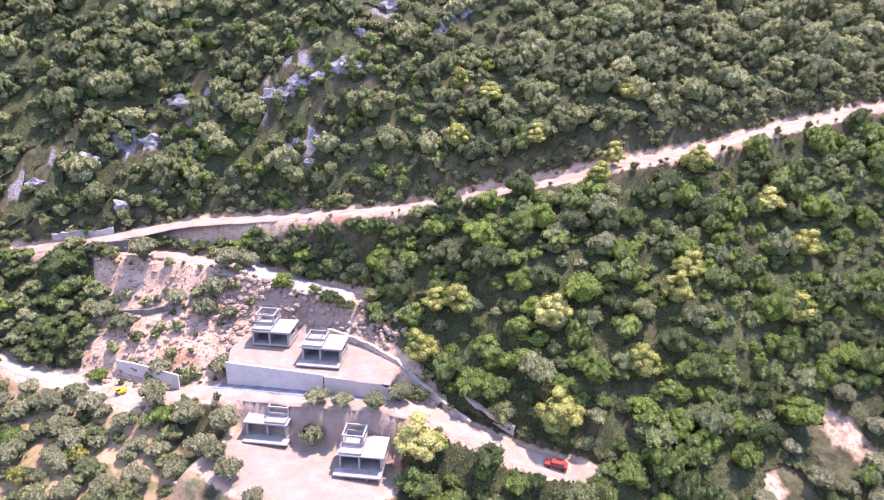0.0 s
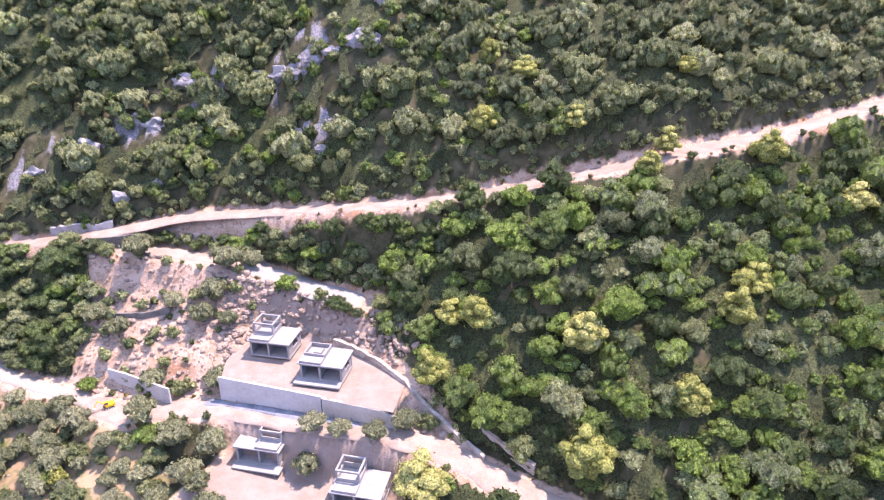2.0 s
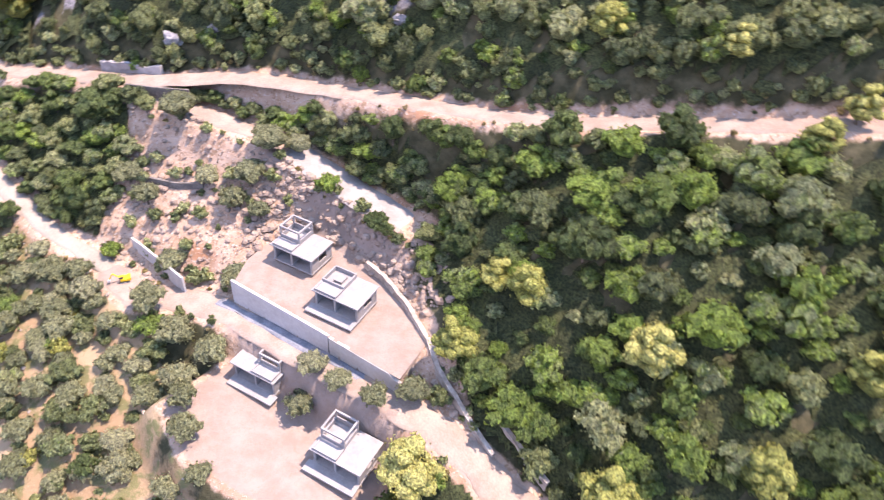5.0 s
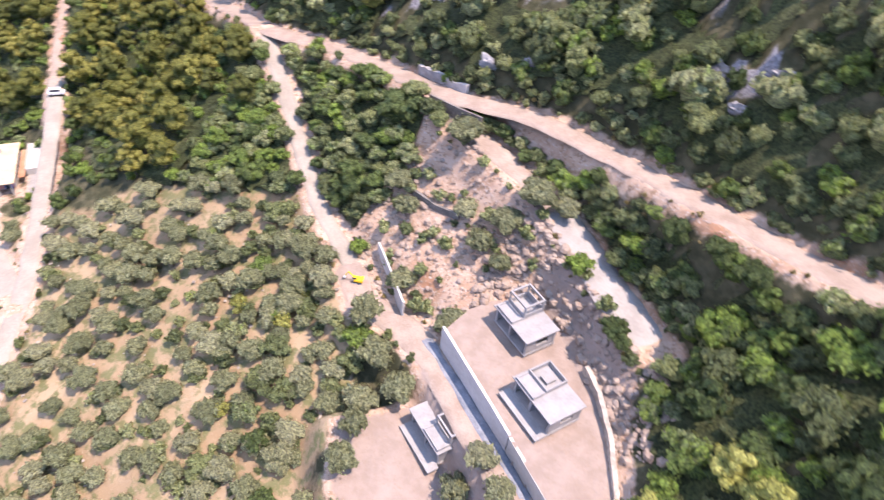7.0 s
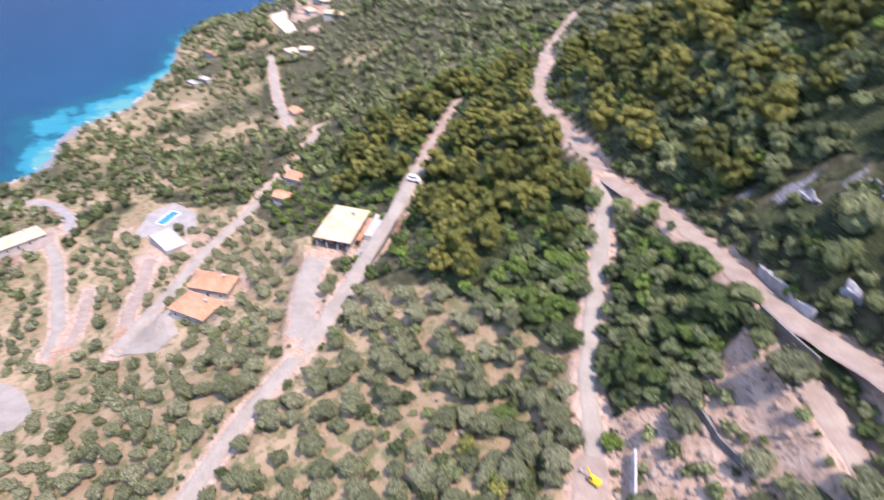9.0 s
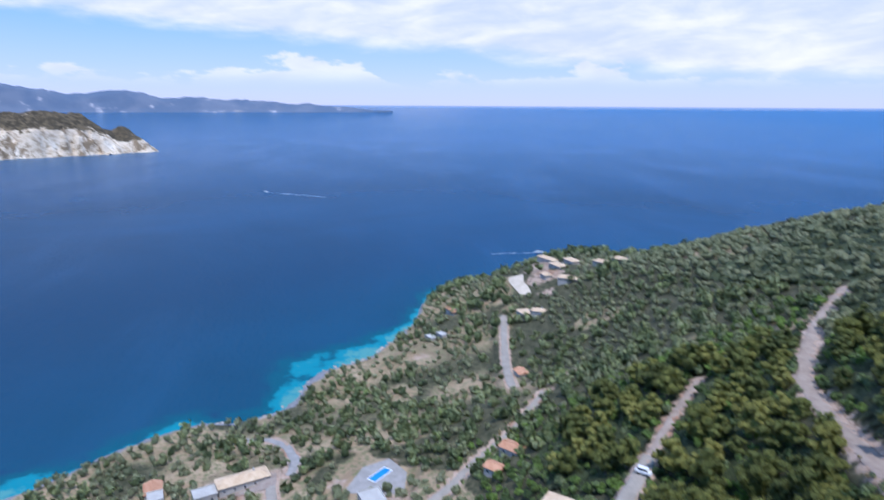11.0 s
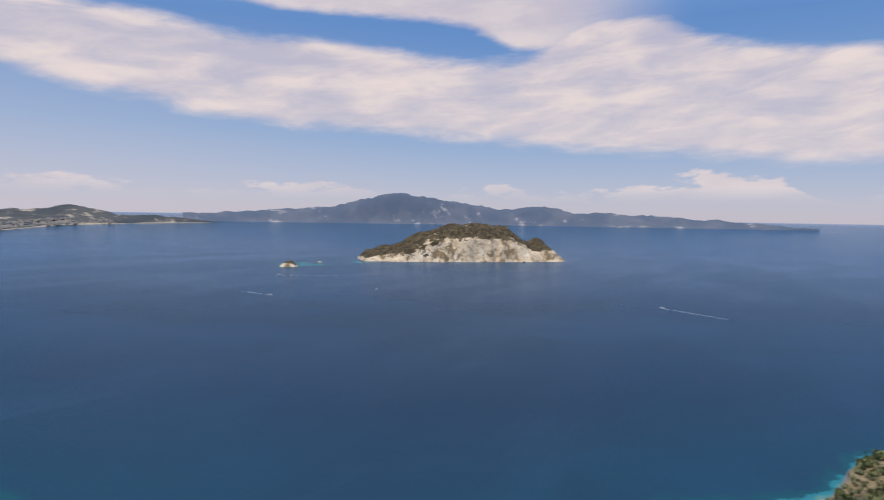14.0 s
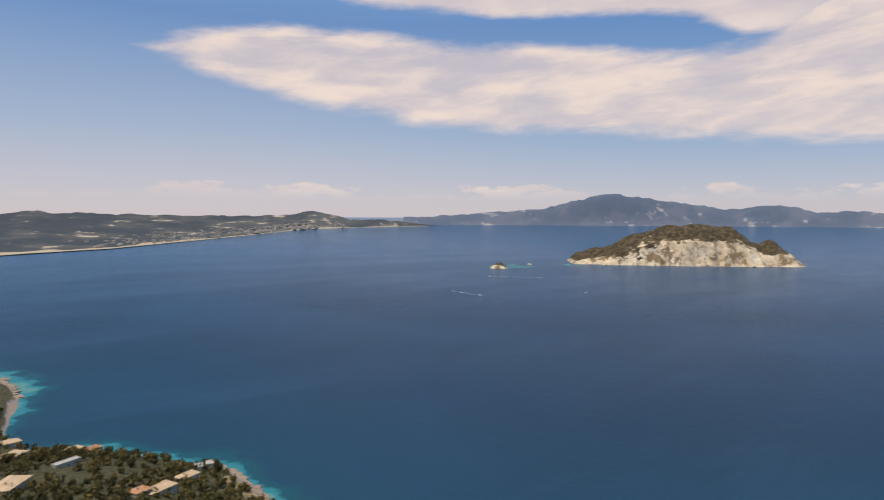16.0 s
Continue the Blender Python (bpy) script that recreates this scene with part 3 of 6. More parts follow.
def value_noise(x, y, size, seed=0):
    """Smooth noise in -1..1 over the plan."""
    x, y = np.asarray(x, float) / size, np.asarray(y, float) / size
    i, j = np.floor(x).astype(int), np.floor(y).astype(int)
    fx, fy = x - i, y - j
    fx, fy = fx * fx * (3 - 2 * fx), fy * fy * (3 - 2 * fy)
    def h(a, b):
        v = np.sin(a * 127.1 + b * 311.7 + seed * 74.7) * 43758.5453
        return (v - np.floor(v)) * 2 - 1
    return (h(i, j) * (1 - fx) + h(i + 1, j) * fx) * (1 - fy) + (h(i, j + 1) * (1 - fx) + h(i + 1, j + 1) * fx) * fy


ROCKY = [(26, 76, 9), (-10, 89, 8), (12, 80, 9), (-37, 87, 7), (-25, 86, 7), (41, 89, 6), (56, 80, 7), (14, 70, 5), (-48, 84, 8), (-62, 82, 5)]
GROVE = [(-118, 24), (-84, 40), (-62, 44), (-48, 46), (-40, 38), (-25, 24), (-16, 7), (-4, -8), (-20, -40), (-70, -80), (-150, -80), (-215, -60), (-262, -20), (-215, 20), (-160, 20)]
FAR_GROVE = [(-215, 25), (-262, -20), (-215, -60), (-320, -150), (-370, -100), (-430, -60), (-540, 15), (-470, 85), (-330, 75), (-250, 70)]


def build_ground():
    xs = steps((-1000, -640, 30), (-640, -260, 9), (-260, -120, 4), (-120, -60, 2), (-60, 48, 1.0), (48, 130, 2), (130, 210, 5), (210, 700, 35))
    ys = steps((-1100, -520, 40), (-520, -180, 14), (-180, -60, 6), (-60, -16, 2), (-16, 76, 1.0), (76, 140, 2), (140, 260, 6), (260, 700, 30))
    x, y = np.meshgrid(xs, ys)
    x, y = x.ravel(), y.ravel()
    z = height(x, y)
    open_ground = np.maximum.reduce([1 - ease(near_line(x, y, line)[0], half, half + 2.0) for line, half, verge in LANES])
    open_ground = np.maximum(open_ground, np.maximum(ease(within(x, y, TERRACE), -1, 1), ease(within(x, y, YARD), -1, 1)))
    open_ground = np.maximum(open_ground, 0.9 * ease(within(x, y, SLOPE), -3, 0))
    for ring in [*PAVED.values(), *[ring for ring, level in FLATS]]:
        open_ground = np.maximum(open_ground, ease(within(x, y, ring), -3, 0))
    z = z + (1 - open_ground) * (value_noise(x, y, 3.1) * 0.25 + value_noise(x, y, 9.0, 1) * 0.5 + value_noise(x, y, 31.0, 2) * 0.8)
    rock = np.zeros_like(x)
    for cx, cy, r in ROCKY:
        d = np.hypot(x - cx, (y - cy) * 1.3)
        here = (1 - ease(d, r * 0.3, r * 1.5)) * 0.85 * ease(value_noise(x, y, 4.5, 12) + 0.9 * value_noise(x, y, 1.9, 13), 0.0, 0.7)
        rock = np.maximum(rock, here)
        z = z + here * (0.8 + value_noise(x, y, 2.3, 5) * 0.9 + value_noise(x, y, 5.0, 6) * 1.6)
    shore = 1 - ease(z + 1.5 * value_noise(x, y, 14, 8), 0.5, 3.5)
    rock = np.maximum(rock, shore * (z > -3))
    fray = 9 * value_noise(x, y, 17, 14) + 5 * value_noise(x, y, 7, 15)
    grass = np.maximum(ease(within(x, y, GROVE) + fray * 0.5, -6, 6), ease(within(x, y, FAR_GROVE) + 2 * fray, -20, 20) * (0.55 + 0.35 * value_noise(x, y, 34, 16)))
    grass = np.maximum(grass, ease(value_noise(x, y, 40, 9), 0.25, 0.6) * (x < -200) * 0.8)
    grass = np.maximum(grass, ease(78 - y + 0.52 * x + fray, -6, 6) * (x < -120) * (y > -210) * (0.62 + 0.4 * value_noise(x, y, 26, 17)))
    soil = np.maximum(ease(within(x, y, SLOPE), -2, 1.5), ease(within(x, y, YARD), -2, 1.5))
    for line, half, verge in LANES:
        soil = np.maximum(soil, 0.75 * (1 - ease(near_line(x, y, line)[0], half + 0.5, half + 3.0)))
    for cx, cy, r in CLEARED:
        soil = np.maximum(soil, 0.56 - 0.56 * ease(np.hypot(x - cx, y - cy) + 0.9 * fray, r * 0.6, r * 1.2))
    chalk = np.maximum(ease(within(x, y, TERRACE), -0.5, 1.0), 0.75 * ease(within(x, y, YARD), -1, 2))
    chalk = np.maximum(chalk, 0.75 * (1 - ease(near_line(x, y, DIRT_BRANCH[4:])[0] + 0.5 * fray, 4, 11)) * (within(x, y, SLOPE) > 0))
    chalk = np.maximum(chalk, 0.8 * (1 - ease(near_line(x, y, SITE_ROAD)[0], 1.5, 4.5)))
    chalk = np.maximum(chalk, 0.75 * shore * (z > -3) * (y < -200))
    ground = from_arrays("ground", np.c_[x, y, z], grid_faces(len(xs), len(ys)), GROUND, True, dict(grass=grass, soil=soil, chalk=chalk, rock=rock))
    tagged(ground, "dry Mediterranean hillside falling to the sea", "ground", kind="structure")


def bent_sea_level(r):
    # far sea bent upward to fit the horizon in the camera's view
    return 170.0 * np.clip((r - 2900.0) / 2000.0, 0, 1) ** 2


def build_sea():
    rs = np.r_[np.arange(0, 140, 45), np.arange(140, 900, 12), np.geomspace(900, 4990, 60)]
    a = np.radians(np.arange(0, 361, 1.0))
    r, t = np.meshgrid(rs, a)
    x, y = (-30 - np.sin(t) * r).ravel(), (np.cos(t) * r).ravel()
    deep = height(x, y)
    shallow = np.clip(1 + (deep + 5.0 * value_noise(x, y, 55, 21) + 2.5 * value_noise(x, y, 22, 22)) / 12.0, 0, 1) * (np.hypot(x, y) < 1000)
    shallow = np.maximum(shallow, 0.28 * np.clip(1 + deep / 150.0, 0, 1) * (np.hypot(x, y) < 1000))
    for cx, cy, size in ((-1992, -1485, 120), (-1752, -1565, 170), (-1639, -1523, 70)):
        shallow = np.maximum(shallow, 0.75 * (1 - ease(np.hypot(x - cx, y - cy), size * 0.3, size)))
    # the second field carries the painted haze, growing with distance
    sea = from_arrays("water", np.c_[x, y, bent_sea_level(r.ravel())], grid_faces(len(rs), len(a)), SEA, True, dict(shallow=shallow, offshore_haze=0.95 * ease(r.ravel(), 900, 4300)))
    tagged(sea, "deep blue sea, turquoise over the shallows", "sea", kind="structure")


def ribbon(name, line, half, mat, label, lift=0.05, ragged=0.35, sink=0.35, category="road", seed=1):
    """A road laid on the land: crowned, with ragged edges that dip into the verge."""
    pts = np.array(line, float)
    seg = np.r_[0, np.cumsum(np.hypot(*np.diff(pts[:, :2], axis=0).T))]
    s = np.arange(0, seg[-1], 1.2)
    # rounded bends: a running mean over the broken line
    fine = np.stack([np.interp(np.linspace(0, seg[-1], 900), seg, pts[:, k]) for k in range(3)], 1)
    width = max(3, int(900 * 7.0 / seg[-1])) | 1
    pad = np.pad(fine, ((width // 2, width // 2), (0, 0)), mode="edge")
    fine = np.stack([np.convolve(pad[:, k], np.ones(width) / width, "valid") for k in range(3)], 1)
    run = np.linspace(0, seg[-1], 900)
    c = np.stack([np.interp(s, run, fine[:, k]) for k in range(3)], 1)
    side = np.gradient(c[:, :2], axis=0)
    side = np.stack([-side[:, 1], side[:, 0]], 1) / np.linalg.norm(side, axis=1)[:, None]
    across = np.array([-1.18, -1.0, -0.55, 0.0, 0.55, 1.0, 1.18])
    rows = []
    for u in across:
        w = half + ragged * value_noise(s, s * 0 + u * 9, 3.0, seed) + 0.6 * ragged * value_noise(s, s * 0 + u * 5, 9.0, seed + 3)
        p = c[:, :2] + side * (u * w)[:, None]
        z = c[:, 2] + lift + 0.06 * (1 - abs(u)) - (sink if abs(u) > 1.01 else 0.0) - 0.05 * (abs(abs(u) - 0.55) < 0.01)
        z = z + 0.04 * value_noise(p[:, 0], p[:, 1], 1.7, seed)
        z[:2] -= (0.5, 0.15)
        z[-2:] -= (0.15, 0.5)
        rows.append(np.c_[p, z])
    verts = np.stack(rows, 1).reshape(-1, 3)
    ob = from_arrays(name, verts, grid_faces(len(across), len(s)), mat, True)
    return tagged(ob, label, category, kind="structure")


build_ground()
build_sea()
ribbon("road", MAIN_ROAD, 2.2, GRAVEL, "pale unpaved gravel road cut along the hillside", 0.12)
ribbon("road_lane", SITE_LANE, 1.55, LANE, "steep white concrete lane down to the building site", 0.16, 0.25)
ribbon("road_branch", DIRT_BRANCH[:5], 1.9, GRAVEL, "pinkish dirt track branching off the road", 0.16, 0.5)
ribbon("road_track", DIRT_BRANCH[4:], 2.8, CHALK, "white crushed-stone track above the terrace", 0.2, 0.4)
ribbon("road_site", SITE_ROAD, 2.3, GRAVEL, "bright pale site road below the retaining wall", 0.16, 0.5)
ribbon("road_villa", VILLA_LANE, 1.7, LANE, "light grey concrete lane through the olive groves", 0.16, 0.2)
ribbon("road_forest", FOREST_TRACK, 1.0, GRAVEL, "narrow earth track among the pines", 0.12, 0.35)
ribbon("road_coast", COAST_LANE, 1.7, LANE, "light grey lane towards the coast", 0.16, 0.2)


def terrace_floor():
    """The levelled terrace behind the retaining wall."""
    bm = bmesh.new()
    face = bm.faces.new([bm.verts.new((x, y, 105.62)) for x, y in TERRACE])
    bmesh.ops.triangulate(bm, faces=[face])
    bmesh.ops.subdivide_edges(bm, edges=bm.edges[:], cuts=4, use_grid_fill=True)
    for v in bm.verts:
        v.co.z += 0.05 * noise.noise(v.co * 0.6)
    ob = part("pavement_terrace", bm, GROUND)
    for key, value in (("chalk", 1.0), ("soil", 1.0)):
        ob.data.attributes.new(key, "FLOAT", "POINT").data.foreach_set("value", np.full(len(ob.data.vertices), value, np.float32))
    tagged(ob, "levelled pale earth terrace around the houses", "ground", kind="structure")


terrace_floor()

# ---- the four unfinished houses and their terrace ----
ALONG = radians(-29.4)


def block(name, parent, mat, *rows, label="", bevel=0.03):
    return part(name, boxes(*rows, bevel=bevel), mat, parent, label)


def unfinished_house(x, y, z, mirror=False, tower=2.7, balcony=2.0, label=""):
    """Concrete shell: raised floor, open bays in front, a roof slab, and the bare frame of an upper room."""
    w, d, h = 8.0, 5.6, 2.9
    house = thing("unfinished_house", pose(x, y, z, 0, 0, math.degrees(ALONG)), label, "house", "unfinished houses")
    f = 0.75                                    # floor level above the ground
    def mx(x0, x1):
        return (w - x1, w - x0) if mirror else (x0, x1)
    def put(name, x0, y0, z0, x1, y1, z1, lab="", bevel=0.025, mat=CONCRETE):
        a, b = mx(x0, x1)
        return block(name, house, mat, (a, y0, z0, b, y1, z1), label=lab, bevel=bevel)
    put("plinth", 0.35, 0.5, -0.8, w - 0.35, d - 0.1, f - 0.3, "shaded concrete plinth")
    put("floor_slab", -0.1, -0.15, f - 0.3, w + 0.1, d + 0.1, f)
    if balcony:
        put("balcony", -0.7, -balcony - 0.15, f - 0.32, w + 0.1, -0.16, f - 0.02, "cast balcony slab with an open underside")
        for cx in (0.2, 2.7, 5.2, 7.5):
            put("balcony_pier", cx, -balcony + 0.35, -0.9, cx + 0.3, -balcony + 0.65, f - 0.33)
    # columns of the ground storey
    for cx in (0.0, 3.55, w - 0.4):
        for cy in (0.0, d - 0.4):
            put("column", cx, cy, f, cx + 0.4, cy + 0.4, f + h - 0.003)
    put("back_wall", 0.4, d - 0.3, f, w - 0.4, d - 0.06, f + h - 0.003)
    put("side_wall", 0.06, 0.4, f, 0.28, d - 0.4, f + h - 0.003)
    put("side_wall", w - 0.3, 0.4, f, w - 0.06, 2.1, f + h - 0.003)
    put("side_wall", w - 0.3, 2.1, f, w - 0.06, 4.2, f + 1.0, "low wall under an open window")
    put("side_wall", w - 0.3, 4.2, f, w - 0.06, d - 0.4, f + h - 0.003)
    put("partition", 3.62, 0.42, f, 3.86, d - 0.32, f + h - 0.003)
    put("beam", 0.4, 0.03, f + h - 0.45, 3.55, 0.35, f + h - 0.003)
    put("beam", 3.95, 0.03, f + h - 0.45, w - 0.4, 0.35, f + h - 0.003)
    r = f + h
    put("roof_slab", -0.35, -0.45, r, w + 0.35, d + 0.25, r + 0.26, "flat pale concrete roof slab", 0.04)
    # raised room over one half: kerbs and the frame
    t0, t1 = 0.1, 4.2
    top = r + 0.26
    put("kerb", t0, -0.25, top, t1, 0.0, top + 0.42)
    put("kerb", t1 - 0.25, 0.0, top, t1, 1.9, top + 0.42)
    put("kerb", t0, 0.0, top, t0 + 0.25, 1.9, top + 0.42)
    put("room_floor", t0 + 0.25, 0.0, top, t1 - 0.25, 1.9, top + 0.30, "rougher raised slab")
    y0, y1 = 1.9, d + 0.1
    if tower > 1.5:
        for cx in (t0, t1 - 0.3):
            for cy in (y0, y1 - 0.3):
                put("column", cx, cy, top, cx + 0.3, cy + 0.3, top + tower - 0.35)
        put("ring_beam", t0, y0, top + tower - 0.35, t1, y0 + 0.3, top + tower)
        put("ring_beam", t0, y1 - 0.3, top + tower - 0.35, t1, y1, top + tower)
        put("ring_beam", t0, y0 + 0.3, top + tower - 0.35, t0 + 0.3, y1 - 0.3, top + tower)
        put("ring_beam", t1 - 0.3, y0 + 0.3, top + tower - 0.35, t1, y1 - 0.3, top + tower)
        put("low_wall", t0 + 0.3, y0 + 0.04, top, t1 - 0.3, y0 + 0.24, top + 0.95)
        put("low_wall", t1 - 0.25, y0 + 0.3, top, t1 - 0.05, y1 - 0.3, top + 0.9)
        put("low_wall", t0 + 0.3, y1 - 0.26, top, t1 - 0.3, y1 - 0.06, top + 1.1)
        put("low_wall", t0 + 0.05, y0 + 0.3, top, t0 + 0.25, y1 - 0.3, top + 0.9)
    else:
        put("low_wall", t0, y0, top, t1, y0 + 0.25, top + tower)
        put("low_wall", t0, y1 - 0.25, top, t1, y1, top + tower)
        put("low_wall", t0, y0 + 0.25, top, t0 + 0.25, y1 - 0.25, top + tower)
        put("low_wall", t1 - 0.25, y0 + 0.25, top, t1, y1 - 0.25, top + tower)
        put("stair_kerb", 1.6, 2.9, top, 3.1, 3.1, top + 0.5)
        put("stair_kerb", 2.9, 3.1, top, 3.1, 4.6, top + 0.5)
    return house


unfinished_house(-6.4, 35.9, 105.6, False, 2.6, 0.0, "unfinished white concrete house with an open roof frame")
unfinished_house(1.9, 25.2, 105.6, False, 0.8, 1.9, "unfinished white concrete house with balcony and low roof walls")
unfinished_house(-10.7, 18.9, 95.2, True, 2.3, 1.9, "unfinished white concrete house on the lower yard")
unfinished_house(3.6, 4.2, 94.3, False, 2.5, 1.9, "unfinished white concrete house beside a yellow pine")


def wall_strip(name, line, thick, mat, label, category="wall", bottom=1.0, cap=0.0, kind="structure", jitter=0.0, seed=0):
    """An upright wall along a line of (x, y, top, height above ground)."""
    pts = []
    for a, b in zip(line, line[1:]):
        steps_here = max(1, int(math.hypot(b[0] - a[0], b[1] - a[1]) / 1.0))
        pts += [[a[k] + (b[k] - a[k]) * i / steps_here for k in range(4)] for i in range(steps_here)]
    pts = np.array(pts + [list(line[-1])], float)
    side = np.gradient(pts[:, :2], axis=0)
    side = np.stack([-side[:, 1], side[:, 0]], 1) / np.linalg.norm(side, axis=1)[:, None] * thick / 2
    top = pts[:, 2] + jitter * value_noise(pts[:, 0], pts[:, 1], 1.3, seed)
    # the top never stands far clear of the bank behind it
    bank = np.max([height(pts[:, 0] + side[:, 0] * k, pts[:, 1] + side[:, 1] * k) for k in (-4, -2, 2, 4)], axis=0)
    top = np.minimum(top, bank + pts[:, 3] * 0.75) if kind == "structure" and thick > 0.47 else top
    low = np.minimum(pts[:, 2], top) - pts[:, 3] - bottom
    ring = np.stack([np.c_[pts[:, :2] - side, low], np.c_[pts[:, :2] - side, top], np.c_[pts[:, :2] + side, top], np.c_[pts[:, :2] + side, low]], 1)
    n = len(pts)
    i = np.arange(n * 4).reshape(n, 4)
    faces = [np.stack([i[:-1, k], i[1:, k], i[1:, (k + 1) % 4], i[:-1, (k + 1) % 4]], 1) for k in range(4)]
    faces = np.concatenate(faces + [i[:1, ::-1], i[-1:]])
    ob = from_arrays(name, ring.reshape(-1, 3), faces, mat)
    return tagged(ob, label, category, kind=kind)


wall_strip("wall_terrace", [(-12.5, 30.2, 106.1, 5.2), (0.5, 21.5, 106.0, 4.6), (4.6, 18.7, 105.95, 4.3)], 0.45, CONCRETE_OLD, "tall pale concrete retaining wall below the terrace")
ribbon("gravel_drain", [(-16.5, 31.2, 100.75), (-13.2, 28.9, 101.0), (-6, 24.6, 101.3), (0.4, 20.2, 101.6), (6, 16.4, 101.9), (12, 12.3, 102.2)], 0.8, DRAIN, "strip of blue-grey crushed stone below the retaining wall", 0.26, 0.35, category="gravel")
wall_strip("wall_terrace_low", [(4.8, 18.6, 105.6, 4.0), (15.9, 10.9, 105.5, 3.4)], 0.5, PLASTER, "beige plastered retaining wall", jitter=0.1)
wall_strip("wall_stone", [(9.5, 34.5, 107.6, 1.3), (12.7, 31.2, 107.2, 1.3), (16.6, 25.2, 106.9, 1.2), (19.9, 18.2, 106.3, 1.2), (21.5, 13.5, 105.0, 1.2), (26.0, 7.5, 101.5, 1.2), (29.5, 3.0, 99.0, 1.2)], 0.7, STONE, "rough dry-stone wall edging the terrace", jitter=0.25, seed=4)
wall_strip("wall_stone_outer", [(20.0, 29.0, 110.0, 1.2), (23.5, 22.0, 108.0, 1.2), (26.5, 15.0, 105.3, 1.2), (31.0, 6.5, 101.5, 1.2), (37.0, -1.0, 98.5, 1.2)], 0.7, STONE, "rough dry-stone wall along the wood", jitter=0.25, seed=5)
wall_strip("wall_bay", [(-33.0, 42.4, 104.2, 3.1), (-29.4, 39.4, 104.3, 3.3), (-21.6, 33.0, 103.5, 2.9)], 0.35, CONCRETE_OLD, "low cast concrete wall at the foot of the dug slope")
wall_strip("wall_road", [(-37.5, 65.6, 122.4, 0.6), (-30.0, 63.6, 123.0, 1.6), (-25.0, 62.6, 123.4, 2.2)], 0.4, DARK_STONE, "dark grey concrete retaining wall under the road")
wall_strip("wall_yard", [(3.5, 12.5, 96.4, 1.2), (-1.0, 15.5, 96.6, 1.2)], 0.5, STONE, "low stone wall across the lower yard", jitter=0.2)
wall_strip("wall_yard_west", [(-24.5, 14.0, 93.6, 1.0), (-18.5, 6.0, 92.0, 1.0), (-14.5, 0.5, 90.3, 1.0)], 0.5, STONE, "pale low stone wall edging the yard", jitter=0.2, seed=7)
wall_strip("wall_rock_cut", [(-45, 74.0, 122.6, 1.2), (-41, 72.4, 123.6, 2.0), (-36, 71.0, 124.0, 2.0), (-32, 70.0, 124.0, 1.0)], 0.9, ROCK, "grey rock face cut above the road", jitter=0.5, seed=9)
wall_strip("wall_slope", [(-36, 54.5, 113.4, 0.5), (-31.5, 51.5, 114.6, 0.5), (-26, 50.0, 114.5, 0.5), (-21, 49.5, 113.6, 0.5)], 0.5, DARK_STONE, "dark low dry-stone wall across the slope", jitter=0.3, seed=11)

# ---- trees ----
def leaf_cloud(rng, blobs, leaves, size, flat=0.85):
    """Sprays of foliage over the skins of several lumps: corners (n,4,3) and the way each one faces."""
    blobs = np.array(blobs, float)
    share = blobs[:, 3] ** 2
    share[0] *= 0.4
    pick = rng.choice(len(blobs), leaves, p=share / share.sum())
    way = rng.normal(size=(leaves, 3))
    way[:, 2] = np.abs(way[:, 2]) - 0.95 * rng.random(leaves)
    way /= np.linalg.norm(way, axis=1)[:, None]
    shell = blobs[pick, 3] * (0.84 + 0.28 * rng.random(leaves))
    centre = blobs[pick, :3] + way * shell[:, None] * np.array([1, 1, flat])
    facing = way + rng.normal(size=(leaves, 3)) * 0.55
    facing /= np.linalg.norm(facing, axis=1)[:, None]
    a = np.cross(facing, rng.normal(size=(leaves, 3)))
    a /= np.linalg.norm(a, axis=1)[:, None]
    b = np.cross(facing, a)
    s = size * (0.5 + 1.0 * rng.random((leaves, 1)))
    a, b = a * s, b * s * (0.45 + 0.45 * rng.random((leaves, 1)))
    droop = facing * s * 0.35
    quads = np.stack([centre - a - droop, centre - b * 0.8 + droop, centre + a - droop, centre + b + droop], 1)
    puff = way * 0.55 + facing * 0.7
    return quads, np.repeat(puff[:, None], 4, 1)


def round_patch(cuts):
    """Corners (n,4,3) of a ball in quads: paired faces of an icosahedron, or a cube-sphere for finer ones."""
    if cuts > 1:
        t = np.linspace(-1, 1, cuts + 1)
        u, v = np.meshgrid(t, t)
        one, out = np.ones_like(u), []
        for side in ((u, v, one), (v, u, -one), (one, u, v), (-one, v, u), (v, one, u), (u, -one, v)):
            p = np.stack(side, -1)
            out.append(np.stack([p[:-1, :-1], p[:-1, 1:], p[1:, 1:], p[1:, :-1]], 2).reshape(-1, 4, 3))
        p = np.concatenate(out)
    else:
        a = 0.4472
        ring = lambda z, turn: [np.array([math.cos(turn + 1.2566 * k) * 0.8944, math.sin(turn + 1.2566 * k) * 0.8944, z]) for k in range(5)]
        up, down, top, foot = ring(a, 0.0), ring(-a, 0.6283), np.array([0, 0, 1.0]), np.array([0, 0, -1.0])
        p = np.array([(top, up[k], down[k], up[(k + 1) % 5]) for k in range(5)] + [(foot, down[(k + 1) % 5], up[(k + 1) % 5], down[k]) for k in range(5)])
    return p / np.linalg.norm(p, axis=-1, keepdims=True)


